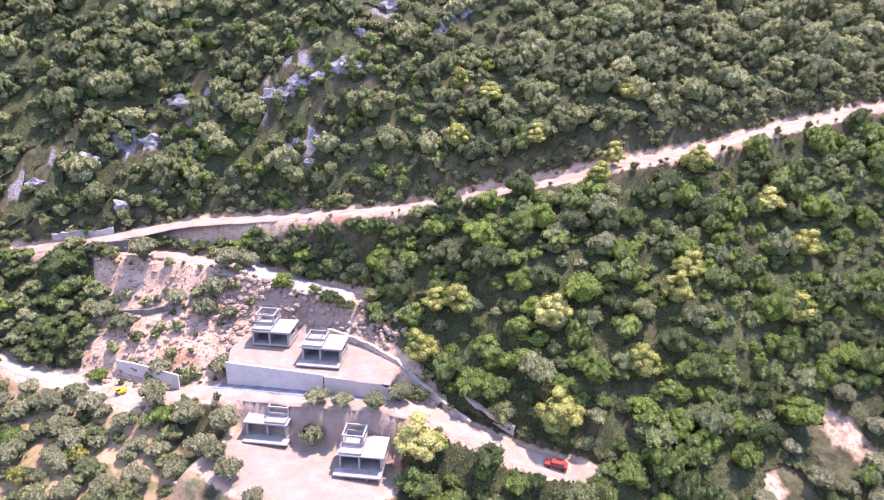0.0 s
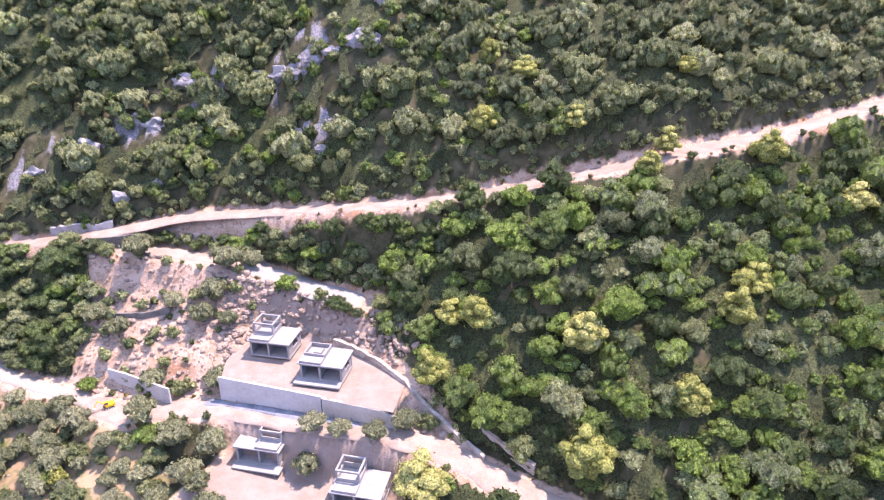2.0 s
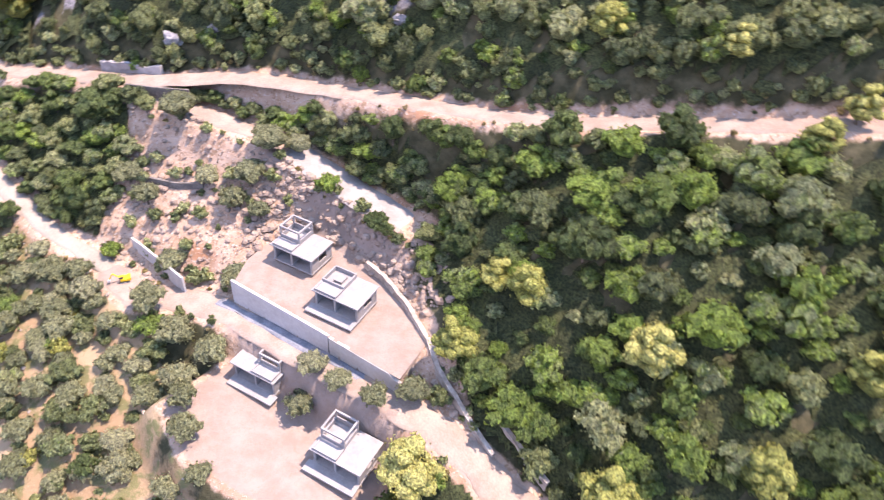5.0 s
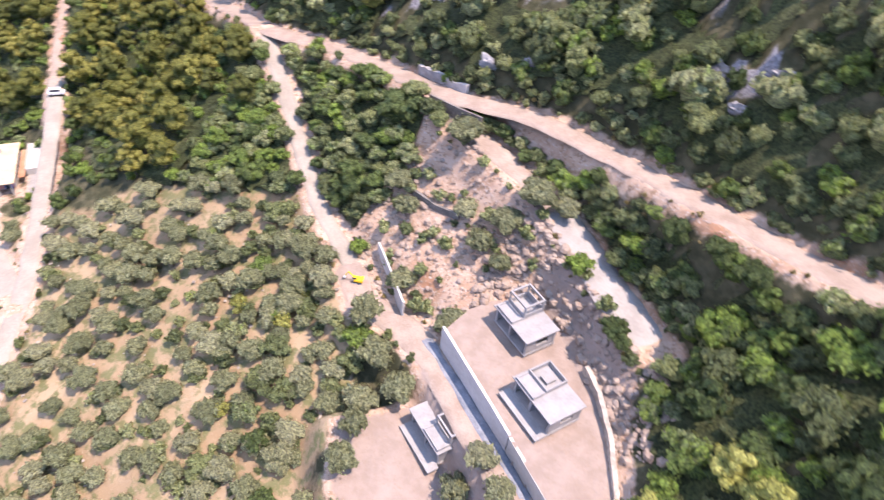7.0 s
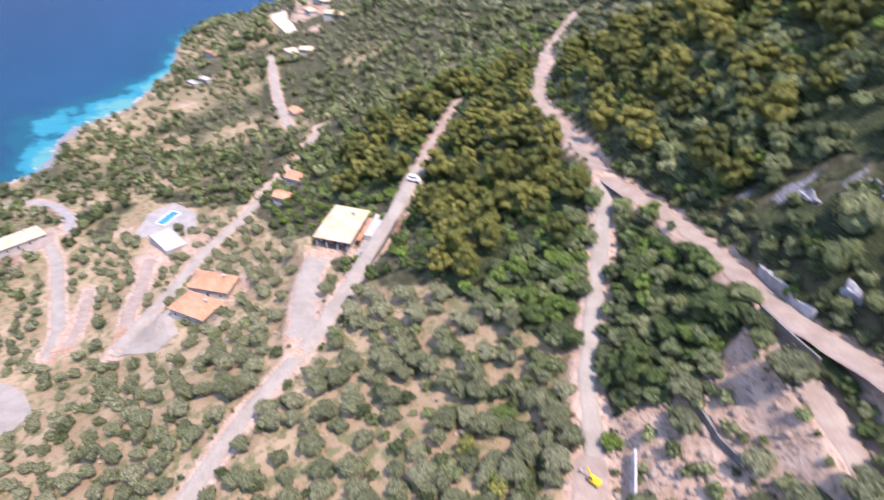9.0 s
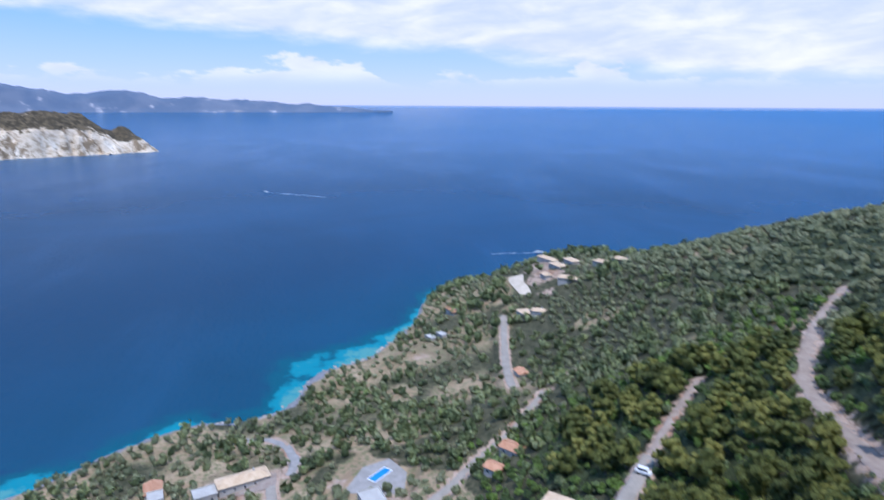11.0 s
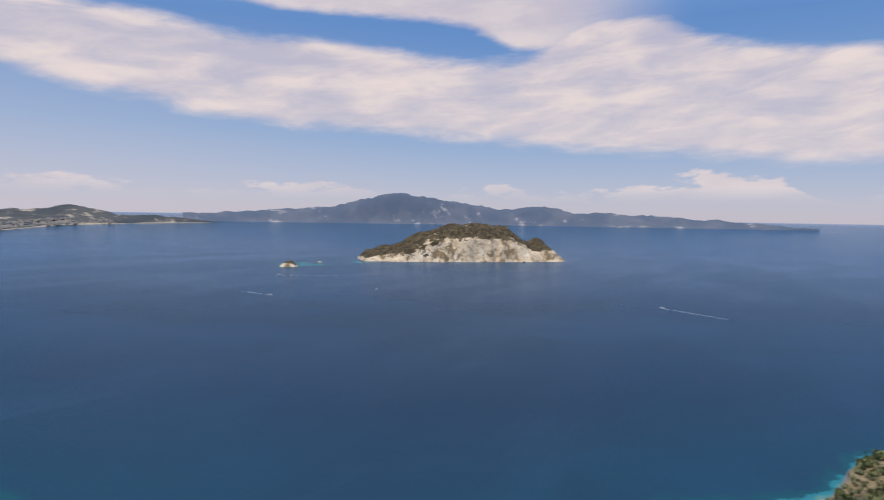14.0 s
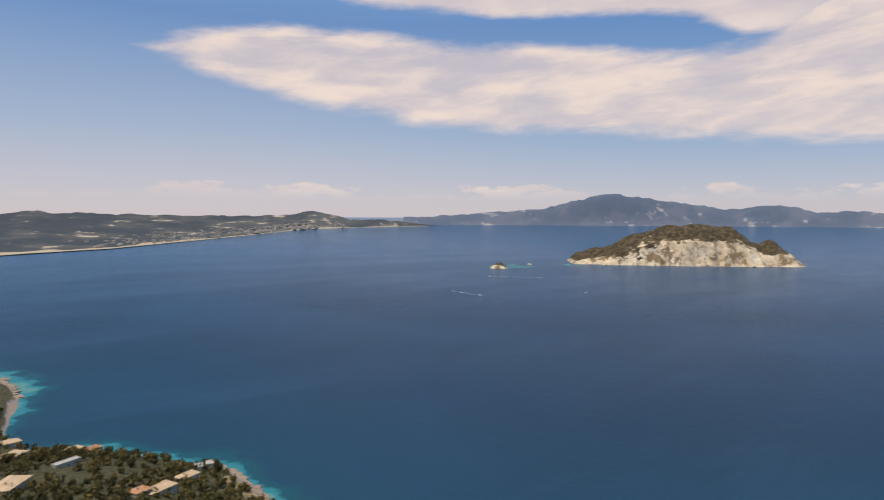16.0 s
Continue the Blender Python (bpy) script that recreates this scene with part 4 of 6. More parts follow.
def lump_quads(rng, blobs, flat, cuts=2):
    """The leafy mass inside each lump: a rough ball, with the way out from its middle at each corner."""
    ball = round_patch(cuts)
    out, ways = [], []
    for x, y, z, r in blobs:
        seed, turn = rng.random() * 100, rng.random() * 6.283
        c, s = math.cos(turn), math.sin(turn)
        p = np.stack([c * ball[..., 0] - s * ball[..., 1], s * ball[..., 0] + c * ball[..., 1], ball[..., 2]], -1)
        bump = (0.84 if cuts > 1 else 0.92) + 0.16 * np.sin(p[..., 0] * 5 + seed) * np.sin(p[..., 1] * 6 + seed * 2) + 0.08 * np.sin(p[..., 2] * 9 + seed * 3)
        ways.append(p)
        out.append(p * bump[..., None] * r * np.array([1, 1, flat]) + (x, y, z))
    return np.concatenate(out), np.concatenate(ways)


def blob_set(kind, rng, lumps):
    """The lumps that make up a crown of about 1 m radius, base of the crown at z = 0."""
    out = [(0.0, 0.0, 0.45, 0.62)]
    reach, low, rise, small, more = {"pine": (0.70, 0.15, 1.75, 0.24, 0.14), "olive": (0.60, 0.34, 0.66, 0.30, 0.16)}.get(kind, (0.68, 0.30, 0.95, 0.27, 0.17))
    for k in range(lumps):
        a, r = 2.4 * k + rng.random(), reach * math.sqrt((k + 0.3) / lumps)
        out.append((math.cos(a) * r, math.sin(a) * r, low + rise * (1 - r * 0.95) * (0.55 + 0.45 * rng.random()), small + more * rng.random()))
    return out


def crown_arrays(kind, seed, leaves, size, lumps=9, cuts=2):
    """A crown of about 1 m radius: corners of its quads and the way that each corner faces."""
    rng = np.random.default_rng(seed)
    flat = {"pine": 0.75, "olive": 0.85}.get(kind, 0.85)
    blobs = blob_set(kind, rng, lumps)
    sets = [leaf_cloud(rng, blobs, leaves, size, flat)]
    sets.append(lump_quads(rng, blobs[:1], flat, 2 if cuts else 1))
    if cuts:
        sets.append(lump_quads(rng, blobs[1:], flat, cuts))
    return np.concatenate([q for q, w in sets]), np.concatenate([w for q, w in sets])


def trunk_bm(height_m, radius, rng, limbs=4, spread=0.5, z_top=1.0):
    """A tapered trunk with a few limbs."""
    bm = bmesh.new()
    def limb(p, q, r0, r1):
        way = q - p
        m = Matrix.Translation((p + q) / 2) @ way.to_track_quat("Z", "Y").to_matrix().to_4x4()
        bmesh.ops.create_cone(bm, cap_ends=False, segments=6, radius1=r0, radius2=r1, depth=way.length, matrix=m)
    fork = Vector((rng.normal() * 0.06, rng.normal() * 0.06, height_m))
    limb(Vector((0, 0, -0.6)), fork, radius, radius * 0.7)
    for k in range(limbs):
        a = 6.28 * k / limbs + rng.random()
        limb(fork, fork + Vector((math.cos(a) * spread, math.sin(a) * spread, z_top * (0.6 + 0.5 * rng.random()))), radius * 0.6, radius * 0.2)
    return bm


TREE_KINDS = {  # trunk height, trunk radius, leaf material, leaves, leaf size, crown radius
    "oak_tree": ("oak", 1.0, 0.16, OAK_LEAF, 300, 0.064, 2.9),
    "scrub_tree": ("scrub", 0.6, 0.12, SCRUB_LEAF, 300, 0.066, 2.6),
    "olive_tree": ("olive", 0.9, 0.20, OLIVE_LEAF, 290, 0.062, 2.8),
    "ridge_pine_tree": ("pine", 1.8, 0.17, RIDGE_LEAF, 300, 0.065, 3.3),
    "pine_tree": ("pine", 1.1, 0.2, PINE_LEAF, 700, 0.048, 3.3),
}
TREES = {}


def tree_model(name, variant):
    """One tree with trunk and crown, kept as a pattern for its copies."""
    kind, trunk, thick, mat, leaves, size, radius = TREE_KINDS[name]
    rng = np.random.default_rng(len(name) * 31 + variant)
    root = thing(name, pose(0, 0, -400), "", "tree")
    part("trunk", trunk_bm(trunk, thick, rng, 4, radius * 0.45, radius * 0.6), BARK, root)
    quads, puff = crown_arrays(kind, variant * 17 + len(name), leaves, size, 22 if leaves > 500 else 11, 2 if leaves > 500 else 1)
    quads = quads * radius
    quads[..., 2] += trunk * 0.75
    crown = from_arrays("crown", quads.reshape(-1, 3), np.arange(len(quads) * 4).reshape(-1, 4), mat, puff=puff)
    crown.parent = root
    return root


LABELS = {"oak_tree": "dense bright green evergreen oak in the wood", "scrub_tree": "grey-green evergreen scrub tree on the hillside",
          "olive_tree": "silvery green olive tree in dry grass", "pine_tree": "yellow-green Aleppo pine with layered crown", "ridge_pine_tree": "Aleppo pine with a sunlit olive-green crown"}
GROUPS = {"oak_tree": "oaks of the wood", "scrub_tree": "scrub trees of the hillside", "olive_tree": "olive trees of the grove", "pine_tree": "pines among the woods", "ridge_pine_tree": "pines west of the lane"}
for name in TREE_KINDS:
    TREES[name] = [tree_model(name, v) for v in range(4)]
planted = {name: 0 for name in TREE_KINDS}
tree_rng = np.random.default_rng(11)


def plant(name, x, y, scale, z=None, label=""):
    """Sets a tree of that kind on the land; the first of each pattern is the pattern itself."""
    m = pose(x, y, (height_at(x, y) if z is None else z) - 0.1, 0, 0, tree_rng.random() * 360)
    n = planted[name]
    planted[name] += 1
    root = TREES[name][n % 4]
    if n < 4:
        root.matrix_world = m
        ob = root
    else:
        ob = copy_thing(root, m)
    ob.scale = (scale, scale, scale * (0.85 + 0.3 * tree_rng.random()))
    tagged(ob, label or LABELS[name], "tree", GROUPS[name])


def bare(x, y, margin=1.0):
    """Where nothing grows: roads, yards, terraces."""
    out = np.zeros(np.shape(x), bool)
    for line, half, verge in LANES:
        out |= near_line(x, y, line)[0] < half + margin
    for ring in (YARD, *PAVED.values()):
        out |= within(x, y, ring) > -margin
    out |= within(x, y, TERRACE) > -margin - 2.5
    return out


def cleared(x, y):
    out = np.zeros(np.shape(x), bool)
    for cx, cy, r in CLEARED:
        out |= np.hypot(x - cx, y - cy) < r * 0.8
    return out


def rocky(x, y):
    out = np.zeros(np.shape(x), bool)
    for cx, cy, r in ROCKY:
        out |= (np.hypot(x - cx, (y - cy) * 1.3) < r) & (value_noise(x, y, 4.5, 12) + 0.9 * value_noise(x, y, 1.9, 13) > 0.0)
    return out


def scatter(x0, y0, x1, y1, gap, seed, jitter=0.42):
    rng = np.random.default_rng(seed)
    x, y = np.meshgrid(np.arange(x0, x1, gap), np.arange(y0, y1, gap))
    x = x + (np.arange(x.shape[0])[:, None] % 2) * gap / 2
    return (x + rng.uniform(-jitter, jitter, x.shape) * gap).ravel(), (y + rng.uniform(-jitter, jitter, y.shape) * gap).ravel()


def north_of_road(x, y):
    xs, ys = np.array([p[0] for p in MAIN_ROAD]), np.array([p[1] for p in MAIN_ROAD])
    return y - np.interp(x, xs, ys)


def mass(name, kind, x, y, scale, leaves, size, mat, label, seed, lift=0.55, lumps=7, cuts=2):
    """A wood as one mesh: many crowns of leaf clumps set on the land, with a tint for each."""
    rng = np.random.default_rng(seed)
    z = height(x, y)
    patterns = [crown_arrays(kind, seed * 31 + v, leaves, size, lumps, cuts) for v in range(8)]
    corners = len(patterns[0][0]) * 4
    pick = rng.integers(0, 8, len(x))
    turn = rng.random(len(x)) * 6.283
    verts, puff = np.empty((len(x), corners, 3), np.float32), np.empty((len(x), corners, 3), np.float32)
    for v in range(8):
        k = np.where(pick == v)[0]
        p, way = patterns[v][0].reshape(-1, 3), patterns[v][1].reshape(-1, 3)
        c, s = np.cos(turn[k])[:, None], np.sin(turn[k])[:, None]
        sc = scale[k][:, None]
        verts[k, :, 0] = x[k][:, None] + sc * (c * p[:, 0] - s * p[:, 1])
        verts[k, :, 1] = y[k][:, None] + sc * (s * p[:, 0] + c * p[:, 1])
        puff[k, :, 0], puff[k, :, 1], puff[k, :, 2] = c * way[:, 0] - s * way[:, 1], s * way[:, 0] + c * way[:, 1], way[:, 2]
        verts[k, :, 2] = z[k][:, None] + sc * (p[:, 2] * (0.95 + 0.4 * rng.random((len(k), 1))) - 0.12 + lift * 0.3)
    tint = np.repeat(rng.random(len(x)), corners)
    ob = from_arrays(name, verts.reshape(-1, 3), np.arange(len(x) * corners).reshape(-1, 4), mat, fields=dict(tint=tint), puff=puff)
    return tagged(ob, label, "woodland", kind="stuff")


def canopy(name, x0, y0, x1, y1, gap, step, rise, dense, size, mat, label, seed, keep):
    """Closed low growth: a sheet of small rounded bushes with leaves standing out of it."""
    rng = np.random.default_rng(seed)
    nx, ny = int((x1 - x0) / gap) + 2, int((y1 - y0) / gap) + 2
    cx = x0 + (np.arange(nx)[None] + rng.uniform(0, 1, (ny, nx))) * gap
    cy = y0 + (np.arange(ny)[:, None] + rng.uniform(0, 1, (ny, nx))) * gap
    reach, tall, hue = gap * rng.uniform(0.62, 1.0, (ny, nx)), rise * rng.uniform(0.45, 1.25, (ny, nx)), rng.random((ny, nx))

    def bush(x, y):
        i, j = ((x - x0) / gap).astype(int), ((y - y0) / gap).astype(int)
        best, tint = np.zeros_like(x), np.zeros_like(x)
        for a in (-1, 0, 1):
            for b in (-1, 0, 1):
                p, q = np.clip(j + b, 0, ny - 1), np.clip(i + a, 0, nx - 1)
                d = np.hypot(x - cx[p, q], y - cy[p, q]) / reach[p, q]
                v = tall[p, q] * np.sqrt(np.maximum(0, 1 - d * d))
                tint = np.where(v > best, hue[p, q], tint)
                best = np.maximum(best, v)
        return best, tint
    xs, ys = np.arange(x0, x1, step), np.arange(y0, y1, step)
    x, y = [v.ravel() for v in np.meshgrid(xs, ys)]
    ok = keep(x, y)
    faces = grid_faces(len(xs), len(ys))
    faces = faces[ok[faces].all(1)]
    used, back = np.unique(faces, return_inverse=True)
    faces = back.reshape(-1, 4)
    x, y = x[used], y[used]
    best, tint = bush(x, y)
    verts = np.c_[x, y, height(x, y) + best * 0.92 - 0.15 + 0.2 * value_noise(x, y, 0.9, seed)]
    # leaves
    pick = rng.integers(0, len(faces), int(len(faces) * step * step * dense))
    c = verts[faces[pick]].copy()
    wx, wy = rng.random((len(pick), 1)), rng.random((len(pick), 1))
    at = (c[:, 0] * (1 - wx) + c[:, 1] * wx) * (1 - wy) + (c[:, 3] * (1 - wx) + c[:, 2] * wx) * wy
    facing = np.cross(c[:, 1] - c[:, 0], c[:, 3] - c[:, 0])
    facing = facing / np.linalg.norm(facing, axis=1)[:, None]
    slope = np.cross(verts[faces[:, 1]] - verts[faces[:, 0]], verts[faces[:, 3]] - verts[faces[:, 0]])
    puff = np.zeros_like(verts)
    for k in range(4):
        np.add.at(puff, faces[:, k], slope)
    puff /= np.linalg.norm(puff, axis=1)[:, None] + 1e-9
    puff = np.concatenate([puff, np.repeat(facing, 4, 0)])
    at = at + facing * size * 0.5 * rng.random((len(pick), 1))
    facing = facing + rng.normal(size=facing.shape) * 0.5
    a = np.cross(facing, rng.normal(size=facing.shape))
    a /= np.linalg.norm(a, axis=1)[:, None]
    b = np.cross(facing, a)
    b /= np.linalg.norm(b, axis=1)[:, None]
    s = size * (0.6 + 0.8 * rng.random((len(pick), 1)))
    leaf = np.stack([at - a * s, at - b * s * 0.7, at + a * s, at + b * s * 0.7], 1)
    n = len(verts)
    verts = np.concatenate([verts, leaf.reshape(-1, 3)])
    faces = np.concatenate([faces, n + np.arange(len(leaf) * 4).reshape(-1, 4)])
    tint = np.concatenate([tint, np.repeat(tint[back.reshape(-1, 4)[pick, 0]], 4)])
    ob = from_arrays(name, verts, faces, mat, False, dict(tint=tint), puff)
    return tagged(ob, label, "undergrowth", kind="stuff")


def choose(x, y, keep):
    return x[keep], y[keep]


PINE_BELT = [(-80, 74), (-78, 58), (-90, 34), (-104, 36), (-118, 48), (-128, 52), (-150, 58), (-172, 46), (-182, 38), (-205, 48), (-225, 75), (-215, 100), (-192, 128), (-160, 102), (-112, 84)]
PINE_WOOD = [(-180, 116), (-172, 128), (-158, 140), (-135, 149), (-100, 156), (-62, 150), (-62, 80), (-85, 80), (-112, 90), (-136, 100), (-157, 109)]
PINES = [(46, 50, 1.15), (58, 56, 1.1), (23.5, 14.5, 1.25), (30, 23, 1.1), (34, 19.5, 1.25), (49.5, 8, 1.45), (80, 4, 1.3), (75, 1, 1.2), (62, -6, 1.3), (44, -5.5, 1.7),
         (17.5, 0, 1.75), (78, 30, 1.0), (72, 27, 1.0), (96, 22, 1.3), (110, 12, 1.3), (64, 42, 1.0), (52, 62, 1.0), (88, 40, 1.0), (112, 2, 1.4), (100, -8, 1.4)]


def build_woods():
    rng = np.random.default_rng(5)
    for x, y, s in PINES:
        plant("pine_tree", x, y, s * 0.95)
    # the wood below the road, to the east of the site
    x, y = scatter(8, -62, 175, 60, 3.5, 21)
    keep = (north_of_road(x, y) < -5.0) & ~bare(x, y, 1.8) & (within(x, y, SLOPE) < 1.0) & ~cleared(x, y)
    keep &= ~((x < 17) & (y > 2)) & ~((y < -24) & (x > 64) & (rng.random(len(x)) < 0.75))
    x, y = choose(x, y, keep)
    near = (x < 75) & (y > -20) & (rng.random(len(x)) < 0.75)
    scale = 0.62 + 1.1 * rng.random(len(x)) ** 2.2
    kinds = rng.random(len(x)) + 0.25 * value_noise(x, y, 22, 3)
    count = 0
    stuff = []
    for px, py, s, k, close in zip(x, y, scale, kinds, near):
        if close and count < 290:
            plant("oak_tree" if k < 0.72 else "scrub_tree", px, py, s)
            count += 1
        else:
            stuff.append((px, py, s * 2.8))
    sx, sy, ss = np.array(stuff).T
    mass("wood_below_road", "oak", sx, sy, ss, 105, 0.095, OAK_LEAF, "dense bright green wood below the road", 31, lumps=7, cuts=1)
    # scrub on the hill above the road
    x, y = scatter(-95, 14, 190, 176, 3.6, 22)
    keep = (north_of_road(x, y) > 4.4) & (north_of_road(x, y) < 62)
    for cx, cy, r in ROCKY:
        keep &= ~((np.hypot(x - cx, (y - cy) * 1.3) < r) & (rng.random(len(x)) < 0.62))
    x, y = choose(x, y, keep)
    mass("hillside_scrub", "scrub", x, y, np.minimum(1.75 + 3.3 * rng.random(len(x)) ** 2.4, (north_of_road(x, y) - 1.6) * 0.75), 90, 0.10, SCRUB_LEAF, "grey-green evergreen scrub covering the hill", 32, lumps=6, cuts=1)
    rx = np.repeat(np.arange(-92, 190, 2.4), 2) + rng.uniform(-0.9, 0.9, 236)
    ry = np.interp(rx, [p[0] for p in MAIN_ROAD], [p[1] for p in MAIN_ROAD]) + rng.uniform(3.4, 6.5, 236)
    mass("roadside_scrub", "scrub", rx, ry, rng.uniform(0.8, 1.9, 236), 70, 0.12, SCRUB_LEAF, "evergreen scrub on the bank above the road", 45, lumps=6, cuts=1)
    # belt between the road and the building site
    x, y = scatter(-84, 36, 46, 80, 2.9, 23)
    nr = north_of_road(x, y)
    keep = (nr < -4.2) & ~bare(x, y, 0.3) & (within(x, y, SLOPE) < 1.5) & (within(x, y, GROVE) < 0) & ~((x > 17) & (y < 34))
    keep &= near_line(x, y, SITE_LANE)[0] < 200
    x, y = choose(x, y, keep)
    for px, py in zip(x, y):
        plant("oak_tree" if rng.random() < 0.55 else "scrub_tree", px, py, rng.uniform(0.62, 1.1))
    # pines and oaks west of the lane
    x, y = scatter(-235, 30, -70, 150, 7.2, 24)
    keep = ~bare(x, y, 1.8) & ~cleared(x, y) & (north_of_road(x, y) < -3) & (within(x, y, PINE_BELT) > 0)
    x, y = choose(x, y, keep & (rng.random(len(x)) < 0.85))
    for px, py in zip(x, y):
        plant("ridge_pine_tree", px, py, rng.uniform(1.0, 1.75))
    x, y = scatter(-235, 20, -52, 150, 4.3, 46)
    keep = ~bare(x, y, 1.2) & ~cleared(x, y) & (within(x, y, GROVE) < -1) & (north_of_road(x, y) < -3) & (x < -58) & (y > 0.52 * x + 88)
    x, y = choose(x, y, keep)
    mass("wood_by_lane", "oak", x, y, rng.uniform(1.4, 2.4, len(x)), 100, 0.11, OAK_LEAF, "dark green oaks among the pines", 33, lumps=5, cuts=1)
    x, y = scatter(-190, 76, -60, 160, 7.4, 25)
    keep = (north_of_road(x, y) > 4.5) & (within(x, y, PINE_WOOD) > 0)
    x, y = choose(x, y, keep)
    mass("pine_wood", "pine", x, y, rng.uniform(3.0, 5.4, len(x)), 150, 0.075, RIDGE_LEAF, "sunlit yellow-green pine wood on the ridge", 34, 1.5, 12, 1)
    x, y = scatter(-190, 76, -60, 160, 4.6, 47)
    keep = (north_of_road(x, y) > 3.5) & (within(x, y, PINE_WOOD) > -2)
    x, y = choose(x, y, keep)
    mass("oaks_under_pines", "scrub", x, y, rng.uniform(1.5, 2.6, len(x)), 70, 0.12, OAK_LEAF, "dark evergreen oaks between the ridge pines", 48, lumps=6, cuts=1)
    # grey scrub closing over the slope beyond the pines
    x, y = scatter(-450, 90, -130, 330, 6.4, 49)
    keep = (north_of_road(x, y) > 3.0) & (within(x, y, PINE_WOOD) < -1) & (y < 330 + 0.3 * x + 60)
    x, y = choose(x, y, keep)
    mass("slope_olives", "olive", x, y, rng.uniform(2.2, 3.9, len(x)), 40, 0.2, OLIVE_LEAF, "grey-green trees closing over the slope beyond the pines", 50, lumps=5, cuts=1)
    def open_wood(a, b):
        return (north_of_road(a, b) < -5.0) & ~bare(a, b, 1.2) & (within(a, b, SLOPE) < 0.5) & (within(a, b, GROVE) < 0) & ~cleared(a, b)
    # low sheets whose dark colour stands for shade in the gaps between crowns
    canopy("undergrowth_hill", -95, 14, 190, 178, 2.8, 0.9, 1.4, 3.0, 0.22, GAP_SHADE_LEAF, "undergrowth on the hill, tinted dark for shaded gaps", 61, lambda a, b: (north_of_road(a, b) > 5.2) & (north_of_road(a, b) < 64) & ~rocky(a, b))
    canopy("undergrowth_wood", 16, -62, 175, 60, 2.8, 0.9, 1.4, 3.0, 0.22, GAP_SHADE_LEAF, "undergrowth in the wood, tinted dark for shaded gaps", 62, lambda a, b: open_wood(a, b) & ~((a < 17) & (b > 2)))
    canopy("undergrowth_belt", -84, 30, 46, 80, 2.6, 0.9, 1.2, 3.0, 0.22, GAP_SHADE_LEAF, "undergrowth between road and building site, tinted dark for shaded gaps", 63, lambda a, b: open_wood(a, b) & (a < 17.5))
    canopy("undergrowth_ridge", -330, 70, -60, 330, 4.5, 2.2, 2.0, 0.8, 0.6, GAP_SHADE_LEAF, "scrub between the ridge pines, tinted dark for shaded gaps", 64, lambda a, b: (north_of_road(a, b) > 3.2) & (b < 230))
    canopy("undergrowth_lane", -235, 40, -84, 150, 3.6, 1.2, 1.5, 1.5, 0.40, GAP_SHADE_LEAF, "scrub under the pines by the lane, tinted dark for shaded gaps", 65, lambda a, b: open_wood(a, b) & (within(a, b, PINE_BELT) > -4))
    # olive groves
    x, y = scatter(-240, -84, -2, 46, 5.0, 26, 0.3)
    keep = ~bare(x, y, 2.2) & ~cleared(x, y) & (within(x, y, GROVE) > 0.5) & (within(x, y, SLOPE) < -1) & (rng.random(len(x)) < 0.86)
    x, y = choose(x, y, keep)
    order = np.argsort(np.hypot(x + 40, y - 10))
    for k, i in enumerate(order[:285]):
        plant("olive_tree", x[i], y[i], rng.uniform(0.72, 1.18))
    rest = order[285:]
    mass("grove_olives", "olive", x[rest], y[rest], rng.uniform(1.6, 2.7, len(rest)), 70, 0.13, OLIVE_LEAF, "silvery olive trees of the lower grove", 44, lumps=7, cuts=1)
    x, y = scatter(-130, -60, -14, 44, 4.6, 29)
    keep = ~bare(x, y, 1.5) & (within(x, y, GROVE) > 0) & (within(x, y, SLOPE) < -1) & (rng.random(len(x)) < 0.2 + 0.7 * ease(x + 0.6 * y, -78, -50))
    x, y = choose(x, y, keep)
    mass("grove_shrubs", "scrub", x, y, rng.uniform(1.0, 2.3, len(x)), 70, 0.13, SCRUB_LEAF, "evergreen shrubs between the olive trees", 39, cuts=1)
    x, y = scatter(-56, -30, -12, 42, 4.3, 30)
    keep = ~bare(x, y, 1.8) & (within(x, y, GROVE) > -2) & (within(x, y, SLOPE) < -1) & (x + 0.5 * y > -38) & (rng.random(len(x)) < 0.8)
    x, y = choose(x, y, keep)
    bright = rng.random(len(x)) < 0.16
    for px, py in zip(x[~bright], y[~bright]):
        plant("olive_tree" if rng.random() < 0.6 else "scrub_tree" if rng.random() < 0.5 else "oak_tree", px, py, rng.uniform(0.7, 1.2))
    mass("bright_shrubs", "oak", x[bright], y[bright], rng.uniform(1.4, 2.4, bright.sum()), 160, 0.12, PINE_LEAF, "bright yellow-green bushes among the olive trees", 43, cuts=1)
    # bushes closing over the bank above the road
    x, y = scatter(-45, 25, 62, 120, 4.2, 81)
    above = north_of_road(x, y)
    x, y = choose(x, y, (above > 3.4) & (above < 42) & ~bare(x, y, 0.8) & (rng.random(len(x)) < 0.72))
    mass("roadside_bushes", "scrub", x, y, rng.uniform(1.3, 2.9, len(x)), 90, 0.15, OAK_LEAF, "dark green bushes on the bank above the road", 82, lumps=6, cuts=1)
    # far groves and the headland
    x, y = scatter(-760, -170, -205, 420, 5.5, 27)
    z = height(x, y)
    keep = (z > 3) & (within(x, y, GROVE) < -2) & (north_of_road(x, y) < 400) & ~bare(x, y, 2.0) & ~cleared(x, y) & ~((north_of_road(x, y) > 3) & (x > -450) & (y > 90)) & (within(x, y, PINE_BELT) < -2) & ~((x > -130) & (y > 0.52 * x + 88))
    keep &= (rng.random(len(x)) < np.where(within(x, y, FAR_GROVE) > 0, 0.68, 0.9))
    x, y = choose(x, y, keep)
